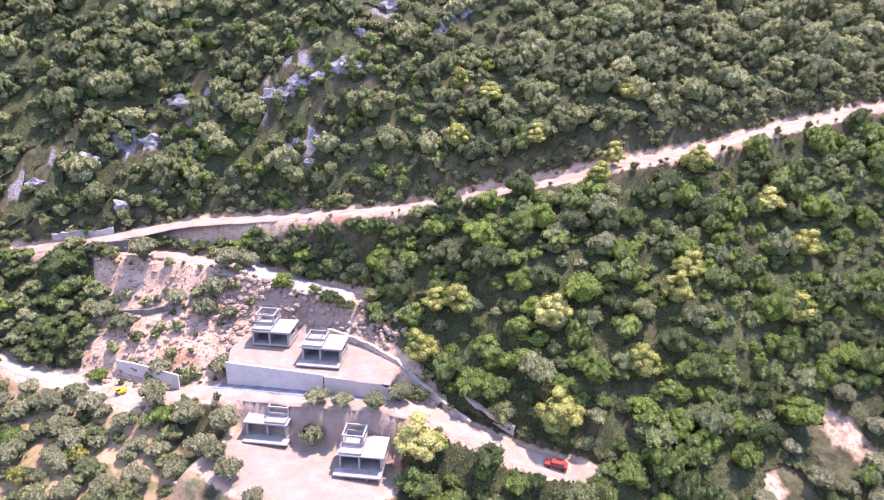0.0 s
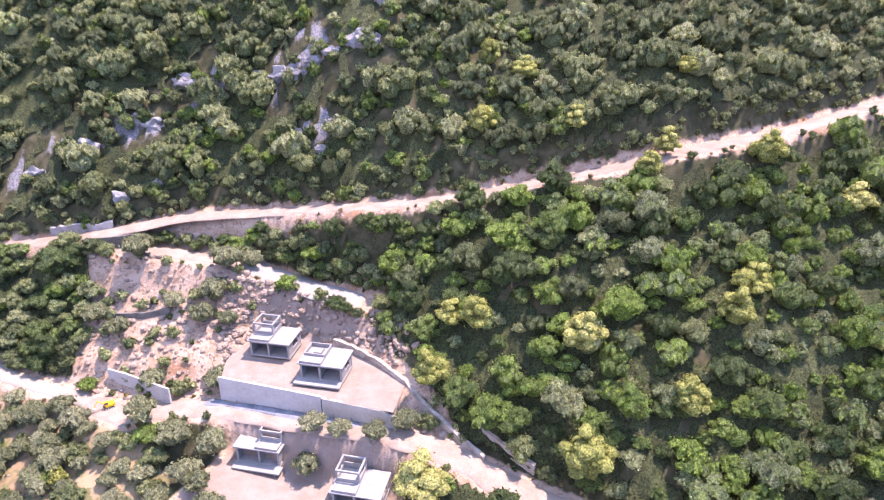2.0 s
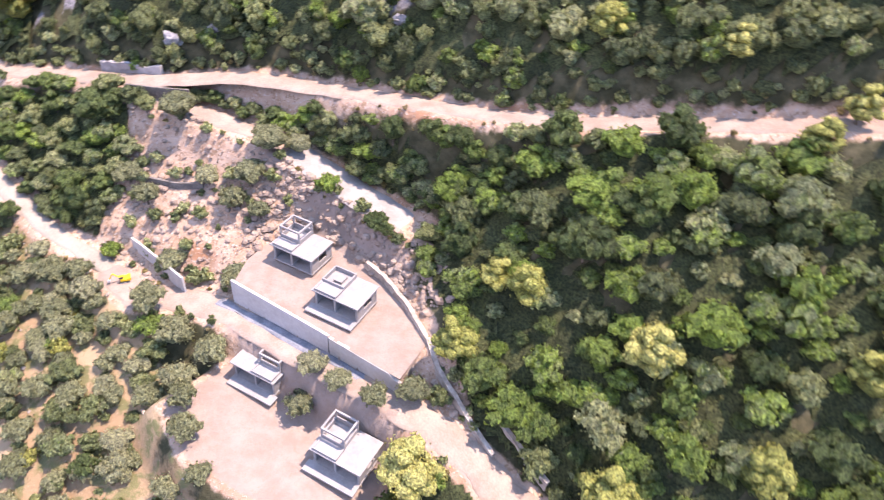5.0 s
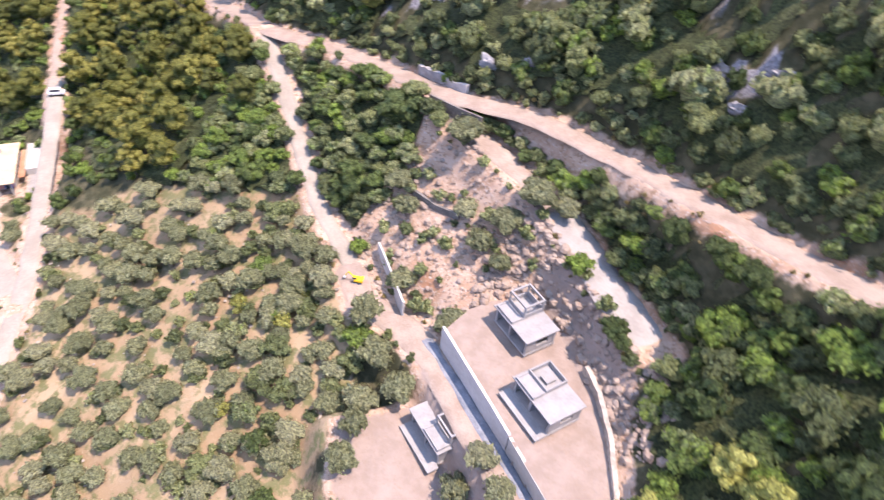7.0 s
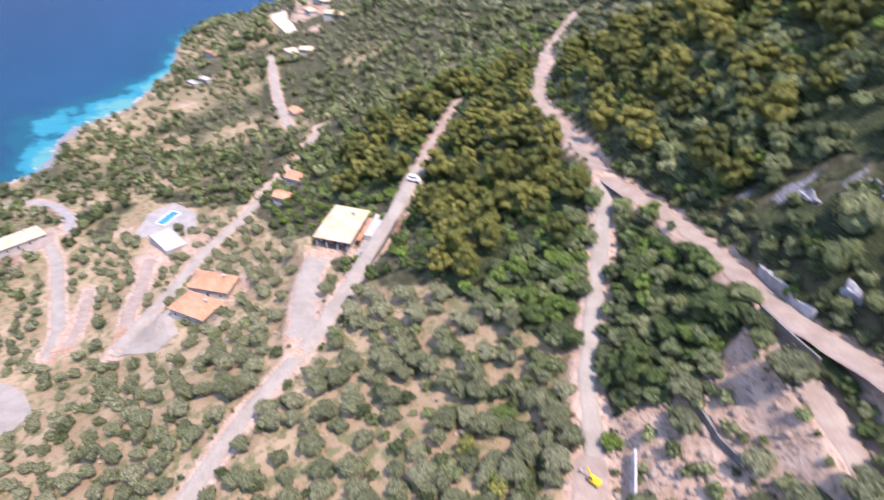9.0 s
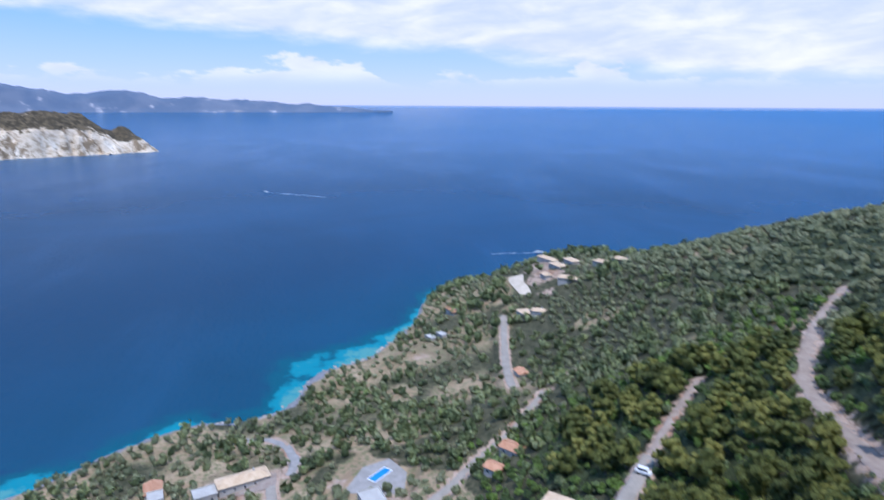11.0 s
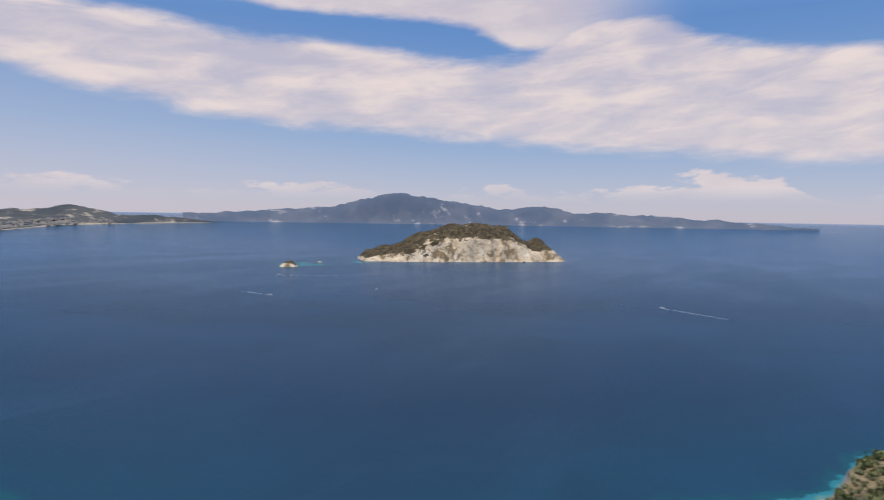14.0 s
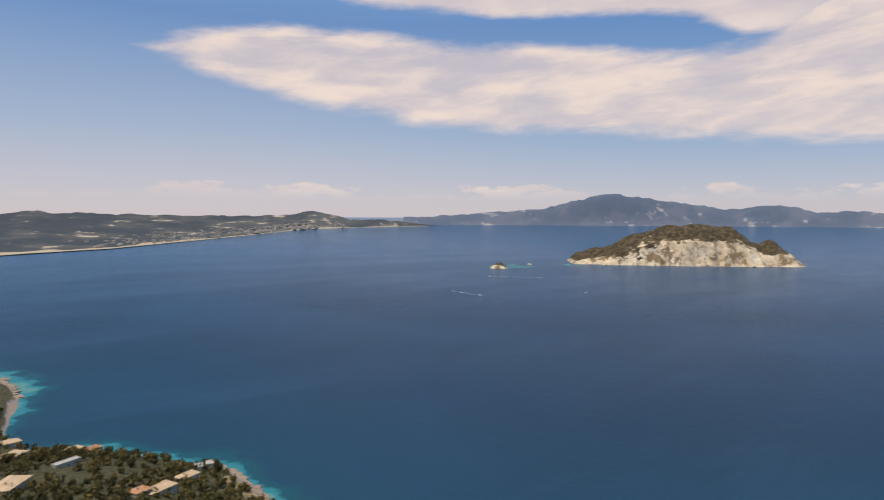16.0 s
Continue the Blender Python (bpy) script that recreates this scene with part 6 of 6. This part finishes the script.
def slab(name, ring, z_lift, mat, label, category="yard", level=None):
    """A paved yard laid over the land, following it unless a level is given."""
    bm = bmesh.new()
    face = bm.faces.new([bm.verts.new((x, y, 0)) for x, y in ring])
    bmesh.ops.triangulate(bm, faces=[face])
    bmesh.ops.subdivide_edges(bm, edges=bm.edges[:], cuts=5, use_grid_fill=True)
    co = np.array([v.co[:] for v in bm.verts])
    z = height(co[:, 0], co[:, 1]) + 0.25 if level is None else np.full(len(co), level)
    for v, h in zip(bm.verts, z):
        v.co.z = h + z_lift
    made = bmesh.ops.extrude_face_region(bm, geom=bm.faces[:])
    for v in made["geom"]:
        if isinstance(v, bmesh.types.BMVert):
            v.co.z -= 1.5
    bmesh.ops.recalc_face_normals(bm, faces=bm.faces[:])
    return tagged(part(name, bm, mat), label, category, kind="structure")


# the large pale house beside the lane, with its drive
def long_house(x, y, z, turn):
    """A long house under a low pale roof: open veranda at one end, flat-roofed side wing behind a stepped terrace."""
    w, d, h = 15.0, 10.4, 3.6
    house = thing("villa", pose(x, y, z, 0, 0, turn), "large pale house with a low cream roof and shaded veranda", "house", "villas")
    part("wall", boxes((-w / 2, -d / 2 + 0.3, -2.5, w / 2, -d / 2 + 0.6, h), (-w / 2, d / 2 - 0.6, -2.5, w / 2, d / 2 - 0.3, h), (-w / 2, -d / 2 + 0.6, -2.5, -w / 2 + 0.3, d / 2 - 0.6, h), bevel=0.03), PLASTER, house)
    part("veranda_wall", boxes((w / 2 - 0.3, -d / 2 + 0.6, -2.5, w / 2, d / 2 - 0.6, h), bevel=0.03), PINK_PLASTER, house, "faded pink plaster wall behind the veranda")
    for cy in (-3.2, 0.0, 3.2):
        opening = part("door" if cy == 0 else "window", boxes((w / 2 - 0.02, cy - 0.9, 0.05, w / 2 + 0.06, cy - 0.75, 2.3), (w / 2 - 0.02, cy + 0.75, 0.05, w / 2 + 0.06, cy + 0.9, 2.3), (w / 2 - 0.02, cy - 0.75, 2.15, w / 2 + 0.06, cy + 0.75, 2.3), bevel=0.0), BLUE, house, "blue-painted frame")
        part("pane", boxes((w / 2 + 0.003, cy - 0.75, 0.05, w / 2 + 0.03, cy + 0.75, 2.15), bevel=0.0), DARK, opening)
    for k, cy in enumerate((-3.9, -0.8, 2.3)):
        opening = part("window", boxes((-4.5 + 3.6 * k, d / 2 - 0.32, 1.0, -3.2 + 3.6 * k, d / 2 - 0.24, 2.3), bevel=0.0), WHITE, house)
        part("pane", boxes((-4.38 + 3.6 * k, d / 2 - 0.27, 1.1, -3.32 + 3.6 * k, d / 2 - 0.22, 2.2), bevel=0.0), DARK, opening)
    deck = part("veranda_floor", boxes((w / 2 + 0.003, -d / 2 + 0.2, -2.0, w / 2 + 3.6, d / 2 - 0.2, 0.02), bevel=0.03), LANE, house)
    for cy in (-d / 2 + 0.5, -1.8, 1.5, d / 2 - 0.8):
        part("column", boxes((w / 2 + 3.0, cy, 0.02, w / 2 + 3.3, cy + 0.3, h - 0.12), bevel=0.02), PLASTER, house)
    part("beam", boxes((w / 2 + 2.95, -d / 2 + 0.3, h - 0.12, w / 2 + 3.35, d / 2 - 0.3, h + 0.2), bevel=0.02), PLASTER, house)
    top = part("roof", gable_bm(w + 3.2, d, 0.75, 0.45, 1.2), PALE_TILE, house)
    top.location = (1.6, 0, h + 0.38)
    part("ridge_tiles", boxes((-w / 2 + 1.0, -0.15, h + 1.08, w / 2 + 2.0, 0.15, h + 1.24), bevel=0.05), PALE_TILE, house)
    part("chimney", boxes((-3.6, 1.4, h + 0.4, -2.9, 2.1, h + 1.9), (-3.7, 1.3, h + 1.9, -2.8, 2.2, h + 2.05)), PLASTER, house)
    part("link_roof", boxes((-w / 2 + 1.0, d / 2 + 0.5, 2.2, w / 2 - 1.0, d / 2 + 2.0, 2.4), bevel=0.03), TERRACOTTA, house, "narrow strip of tan roof tiles")
    wing = part("wing", boxes((-w / 2 - 1.5, d / 2 + 2.0, -2.0, w / 2 - 4.0, d / 2 + 6.0, 2.6), bevel=0.03), PLASTER, house, "flat-roofed white side wing")
    part("wing_parapet", boxes((-w / 2 - 1.5, d / 2 + 5.8, 2.6, w / 2 - 4.0, d / 2 + 6.0, 2.95), (-w / 2 - 1.5, d / 2 + 2.0, 2.6, w / 2 - 4.0, d / 2 + 2.2, 2.95), bevel=0.02), PLASTER, wing)
    part("terrace_wall", boxes((w / 2 - 4.0, d / 2 + 2.2, -2.0, w / 2 + 6.0, d / 2 + 2.6, 0.9), bevel=0.03), STONE, house, "low stone wall beside the forecourt")
    part("terrace_floor", boxes((w / 2 - 4.0, d / 2 + 2.6, -2.0, w / 2 + 4.0, d / 2 + 5.8, 0.75), bevel=0.03), CHALK, house, "white terrace above the forecourt")


long_house(-147.6, 34.2, 74.5, -38)
ribbon("road_forecourt", FORECOURT, 2.7, LANE, "light concrete drive to the forecourt of the large house", 0.2, 0.3)
# two villas with orange roofs
villa(-158.5, -4.5, 55, 12.5, 8.0, 3.2, "hip", TERRACOTTA, "low villa with a pale orange tiled roof", 54.2)
villa(-147.5, -11, 42, 11.5, 8.5, 3.2, "hip", TERRACOTTA, "low villa with an orange tiled roof and shaded porch", 55.2)
slab("pavement_court", PAVED["court"], 0.0, LANE, "light grey concrete forecourt of the villas")
# the white house with the pool
villa(-213, -14, 20, 14.0, 8.0, 3.2, "flat", PLASTER, "white flat-roofed house below a pool terrace", 37.0, windows=4)
slab("pavement_pool", [(-226, -26), (-243, -19), (-249, -8), (-238, -1), (-222, -3)], 0.0, CHALK, "pale paved pool terrace", level=35.4)
pool = thing("swimming_pool", pose(-237, -12, 35.55, 0, 0, 139), "bright blue rectangular swimming pool", "pool")
part("basin_rim", boxes((-5.4, -2.2, -0.4, 5.4, -1.8, 0.12), (-5.4, 1.8, -0.4, 5.4, 2.2, 0.12), (-5.4, -1.8, -0.4, -5.0, 1.8, 0.12), (5.0, -1.8, -0.4, 5.4, 1.8, 0.12)), WHITE, pool)
part("pool_water", boxes((-5.0, -1.8, -0.3, 5.0, 1.8, 0.03), bevel=0.0), POOL, pool)
ribbon("road_pool", POOL_DRIVE, 1.8, GRAVEL, "pale drive to the white house", 0.2, 0.3)
# the long house above the shore
villa(-254, -70, 115, 21.0, 8.0, 3.2, "hip", PALE_TILE, "long low house with a pale orange roof above the shore", 23.2, windows=5)
villa(-247, -84, 115, 9.0, 7.0, 3.0, "flat", PLASTER, "white flat-roofed wing of the long house", 21.8, windows=2)
slab("pavement_house", PAVED["house"], 0.0, GRAVEL, "pale paved yard around the long house")
ribbon("road_drive", HOUSE_DRIVE, 1.9, LANE, "light drive through the olive trees", 0.2, 0.25)
ribbon("road_loop", SHORE_LOOP, 1.9, CHALK, "white loop of drive above the rocks", 0.2, 0.3)
ribbon("road_path", FOOTPATH, 1.4, GRAVEL, "sandy footpath beside the drive", 0.2, 0.3)
for x, y, turn_deg, w, d, mat, text in [(-262, -110, 20, 9, 7, TERRACOTTA, "small house with an orange roof among olives"), (-253, -106, 20, 7, 6, PLASTER, "small white house among olives"), (-240, -117, 60, 9, 8, TERRACOTTA, "small pink-roofed house above the shore"),
                                       (-225, -103, 10, 5, 5, TERRACOTTA, "tiny hut with an orange roof"), (-221, -95, 30, 7, 5, PLASTER, "grey-white shed among olives"), (-176, -97, 0, 9, 7, TERRACOTTA, "small villa with an orange roof"), (-170, -88, 0, 8, 6, PLASTER, "white outbuilding beside a yard"),
                                       (-214, 37, 45, 8, 6, TERRACOTTA, "small orange-roofed house by the coast lane"), (-206, 29, 45, 6, 5, TERRACOTTA, "small brick-red hut by the coast lane"), (-328, 66, 10, 8, 6, TERRACOTTA, "lone hut with a red roof in the olive grove")]:
    villa(x, y, turn_deg, w, d, 2.8, "flat" if mat is PLASTER else "gable", mat, text, windows=2, rise=1.2, chimney=False)
slab("pavement_yard", PAVED["yard"], 0.0, LANE, "wide pale gravel yard")

# ---- the headland ----
slab("pavement_headland", PAVED["headland"], 0.0, PALE_EARTH, "pale stony drive and yard between the headland villas")
for x, y, turn_deg, w, d, text in [(-543, 137, 25, 22, 8, "long low villa with a sandy roof at the headland's tip"), (-497, 133, 20, 15, 9, "villa with a sandy tiled roof on the headland"), (-507, 147, 15, 14, 8, "villa with a cream roof on the headland"), (-453, 129, 60, 15, 10, "villa with a sandy orange roof below its neighbours"),
                                   (-468, 160, 30, 15, 8, "long villa with a sandy roof among trees"), (-458, 171, 30, 14, 8, "low wing with a sandy roof among trees"), (-424, 90, 15, 12, 9, "villa with a sandy roof above the coast path"), (-417, 97, 60, 9, 7, "small annex with a sandy roof above the coast path"), (-478, 118, 10, 9, 6, "white and sand-coloured house beside the drive")]:
    villa(x, y, turn_deg, w, d, 3.0, "hip", PALE_TILE, text, windows=4, rise=1.5, group="headland villas")
villa(-501, 47, 20, 14, 6, 2.8, "gable", TERRACOTTA, "house with a red-orange roof near the cape", windows=3, group="headland villas")
villa(-449, 25, 30, 8, 5, 2.8, "flat", PLASTER, "white house on the shore rocks", windows=2, group="headland villas")
villa(-448, 33, 30, 8, 5, 2.8, "flat", PLASTER, "white and blue house near the shore", windows=2, group="headland villas")
ribbon("road_headland", HEADLAND_TRACK, 2.0, LANE, "pale track across the headland", 0.25, 0.4)

# ---- the southern point ----
for x, y, turn_deg, w, d, mat, text in [(-181, -407, 20, 13, 8, PALE_TILE, "house with a sandy orange roof on the southern point"), (-157, -384, 20, 17, 10, PALE_TILE, "large house with a sandy orange roof among trees"), (-146, -381, 20, 9, 8, TERRACOTTA, "small wing with an orange roof beside a larger house"),
                                       (-89, -411, 50, 20, 12, PALE_TILE, "big villa with a bright sandy roof"), (-100, -490, 40, 15, 10, PALE_TILE, "villa with a sand-coloured roof"), (-150, -512, 25, 13, 8, TERRACOTTA, "villa with a pink tiled roof"), (-139, -515, 25, 12, 8, PALE_TILE, "villa with a pale orange roof beside its neighbour"),
                                       (-107, -570, 10, 16, 9, PALE_TILE, "villa with a pale roof near the cove"), (-196, -428, 70, 7, 5, PLASTER, "white house near the rocks"), (-122, -444, 20, 15, 5, PLASTER, "low white house among trees"), (-206, -435, 70, 7, 5, PLASTER, "pale house above the rocks")]:
    villa(x, y, turn_deg, w, d, 3.2, "flat" if mat is PLASTER else "hip", mat, text, windows=3, rise=1.8, group="southern villas")


def boulder(x, y, z, size, seed, label, mat=ROCK):
    rng = np.random.default_rng(seed)
    bm = bmesh.new()
    bmesh.ops.create_icosphere(bm, subdivisions=2, radius=1.0)
    for v in bm.verts:
        k = 0.75 + 0.5 * noise.noise(v.co * 1.3 + Vector((seed, 0, 0))) + 0.2 * noise.noise(v.co * 3.7 + Vector((0, seed, 0)))
        v.co = Vector((v.co.x * 1.5, v.co.y, v.co.z * 0.4)) * k * size
    # pulled in to the shoreline
    for k in range(40):
        if height_at(x, y) > -0.6:
            break
        x += 2.0
    ob = part("boulder", bm, mat)
    ob.matrix_world = pose(x, y, z, 0, 0, rng.random() * 360)
    return tagged(ob, label, "rock", "shore rocks")


rock_rng = np.random.default_rng(3)
for k in range(34):
    s = k / 33
    x = np.interp(s, [0, 0.5, 1], [-214, -232, -228]) + rock_rng.normal() * 4
    y = -370 - 75 * s
    boulder(x, y, 0.4, 1.6 + 3.4 * rock_rng.random() ** 2, k, "sandy pale rock at the water's edge", GRAVEL)
for k in range(26):
    boulder(-138 + rock_rng.normal() * 8, -735 - 115 * k / 25, 0.6, 3.0 + 5.0 * rock_rng.random() ** 2, 60 + k, "sandy pale rock at the water's edge", GRAVEL)
for k in range(46):
    s = rock_rng.random()
    x = np.interp(s, [0, 0.2, 0.45, 0.7, 1], [-296, -352, -356, -422, -535]) + rock_rng.normal() * 3
    y = np.interp(s, [0, 0.2, 0.45, 0.7, 1], [-158, -122, -88, -53, 18]) + rock_rng.normal() * 3
    boulder(x, y, 0.0, 0.7 + 1.5 * rock_rng.random(), 120 + k, "weathered brown rock at the water's edge", STONE)


# grey limestone breaking through the scrub above the road
def outcrop(x, y, size, seed):
    rng = np.random.default_rng(seed)
    bm = bmesh.new()
    bmesh.ops.create_icosphere(bm, subdivisions=3, radius=1.0)
    for v in bm.verts:
        k = 0.75 + 0.55 * noise.noise(v.co * 1.4 + Vector((seed, 0, 0))) + 0.3 * noise.noise(v.co * 3.9 + Vector((0, seed, 0))) + 0.15 * noise.noise(v.co * 8.0)
        v.co = Vector((v.co.x * 1.6, v.co.y * 0.8, v.co.z * 1.15)) * k * size
    ob = part("rock_outcrop", bm, GREY_ROCK)
    ob.matrix_world = pose(x, y, height_at(x, y) - 0.2 * size, 0, 0, -30 + 40 * rng.random())
    tagged(ob, "grey limestone outcrop among evergreen scrub", "rock", "hillside outcrops")


for k, (x, y, size) in enumerate([(-11, 89, 2.8), (-8.5, 86.5, 2.2), (-14, 91, 2.0), (8, 80.5, 2.6), (11, 79, 2.0), (16, 78, 2.6), (20, 77, 1.8), (26, 75.5, 3.0), (29, 74, 2.2), (-37, 84.5, 2.2), (-40, 86, 1.8), (-22, 85, 2.4), (-25, 86.5, 1.8), (17.5, 68, 1.6),
                               (9, 70.5, 1.6), (43, 88.5, 2.4), (55, 80.5, 2.6), (58, 82, 2.0), (64, 83, 2.4), (-30, 73, 1.5), (-21, 73.5, 1.5), (-48, 84, 1.8), (14, 66, 1.4), (33, 82, 1.8), (2, 84, 1.8), (-4, 86, 1.6)]):
    outcrop(x, y, size, 200 + k)

# ---- machines and boats ----
def cyl(bm, p, q, r, n=12):
    p, q = Vector(p), Vector(q)
    m = Matrix.Translation((p + q) / 2) @ (q - p).to_track_quat("Z", "Y").to_matrix().to_4x4()
    bmesh.ops.create_cone(bm, cap_ends=True, segments=n, radius1=r, radius2=r, depth=(q - p).length, matrix=m)
    return bm


def digger(x, y, z, turn_deg):
    ob = thing("excavator", pose(x, y, z, 0, 0, turn_deg), "yellow tracked mini excavator parked on the site", "excavator")
    ob.scale = (0.55, 0.55, 0.55)
    for side in (-1, 1):
        track = part("track", boxes((-1.6, side * 1.0 - 0.28, 0.0, 1.6, side * 1.0 + 0.28, 0.75), bevel=0.25), BLACK, ob)
        bm = bmesh.new()
        for k in range(4):
            cyl(bm, (-1.1 + k * 0.73, side * 1.0 - 0.31, 0.36), (-1.1 + k * 0.73, side * 1.0 + 0.31, 0.36), 0.22)
        part("road_wheels", bm, STEEL, track)
    part("body", boxes((-1.9, -1.15, 0.85, 1.0, 1.15, 1.75), (-2.0, -1.1, 0.95, -1.1, 1.1, 2.05), bevel=0.12), YELLOW, ob)
    cab = part("cab", boxes((-0.1, 0.15, 1.75, 1.2, 1.1, 3.0), bevel=0.1), YELLOW, ob)
    part("cab_glass", boxes((0.0, 0.13, 2.1, 1.22, 1.12, 2.8), bevel=0.02), DARK, cab)
    bm = bmesh.new()
    cyl(bm, (0.9, -0.3, 1.6), (2.9, -0.3, 3.6), 0.2, 8)
    part("boom", bm, YELLOW, ob)
    bm = bmesh.new()
    cyl(bm, (2.9, -0.3, 3.6), (4.2, -0.3, 1.5), 0.15, 8)
    part("arm", bm, YELLOW, ob)
    part("bucket", boxes((3.9, -0.75, 0.7, 4.7, 0.15, 1.5), bevel=0.15), STEEL, ob)


def car(x, y, z, turn_deg, paint, label, tall=0.0, name="car"):
    ob = thing(name, pose(x, y, z, 0, 0, turn_deg), label, name)
    part("body", boxes((-2.1, -0.85, 0.35, 2.1, 0.85, 0.95 + tall * 0.3), bevel=0.12), paint, ob)
    cabin = part("cabin", boxes((-1.6, -0.75, 0.95 + tall * 0.3, 1.0 + tall * 0.5, 0.75, 1.45 + tall), bevel=0.2), paint, ob)
    part("windows", boxes((-1.4, -0.77, 1.02 + tall * 0.5, 0.8 + tall * 0.5, 0.77, 1.34 + tall * 0.9), bevel=0.03), DARK, cabin)
    for px in (-1.3, 1.3):
        for py in (-0.8, 0.8):
            bm = bmesh.new()
            cyl(bm, (px, py - 0.1, 0.32), (px, py + 0.1, 0.32), 0.32)
            part("wheel", bm, BLACK, ob)


digger(-32.5, 35.0, 100.35, 200)
car(-151.0, 58.0, height_at(-151, 58) + 0.25, 48, WHITE, "white van parked on the lane", 0.6, "van")
car(40.5, -10.5, height_at(40.5, -10.5) + 0.2, 140, RED, "red car parked at the edge of the wood")


def motor_boat(x, y, turn_deg, wake, scale=1.0):
    ob = thing("motor_boat", pose(x, y, 0.1, 0, 0, turn_deg), "small white motor boat on the open sea", "boat", "motor boats")
    bm = bmesh.new()
    rows = [(-4, 1.3, 0.0), (-1, 1.5, 0.0), (2, 1.2, 0.1), (4, 0.55, 0.3), (5.2, 0.02, 0.5)]
    rings = []
    for bx, half, up in rows:
        rings.append([bm.verts.new((bx, y0, z0)) for y0, z0 in ((-half, 1.0 + up), (-half * 0.6, -0.4), (half * 0.6, -0.4), (half, 1.0 + up))])
    for a, b in zip(rings, rings[1:]):
        for k in range(4):
            bm.faces.new((a[k], a[(k + 1) % 4], b[(k + 1) % 4], b[k]))
    bm.faces.new(rings[0]), bm.faces.new(rings[-1][::-1])
    bmesh.ops.recalc_face_normals(bm, faces=bm.faces[:])
    part("hull", bm, WHITE, ob)
    cabin = part("cabin", boxes((-1.5, -0.9, 1.0, 1.5, 0.9, 2.1), bevel=0.15), WHITE, ob)
    part("windscreen", boxes((1.35, -0.75, 1.35, 1.56, 0.75, 1.95), bevel=0.02), DARK, cabin)
    ob.scale = (scale,) * 3
    if wake:
        s = np.linspace(0, wake, 40)
        half = 0.8 + s * 0.008
        fade = 1 - s / wake
        left = np.stack([-4 - s, half * (0.3 + 0.7 * fade) + 0.8 * value_noise(s, s * 0, 6, 2), np.full_like(s, 0.12)], -1)
        right = left * np.array([1, -1, 1])
        verts = np.stack([left, right], 1).reshape(-1, 3)
        trail = from_arrays("wake", verts, grid_faces(2, 40), FOAM, True)
        trail.matrix_world = pose(x, y, 0.1, 0, 0, turn_deg)
        tagged(trail, "white foaming wake behind a motor boat", "wake", "boat wakes")


motor_boat(-1365, -252, -121, 150, 1.3)
motor_boat(-772, 186, 92, 60, 1.2)
motor_boat(-1277, -899, 30, 25, 1.3)
motor_boat(-1050, -1022, 82, 110, 1.3)
motor_boat(-1402, -1335, -51, 160, 1.2)
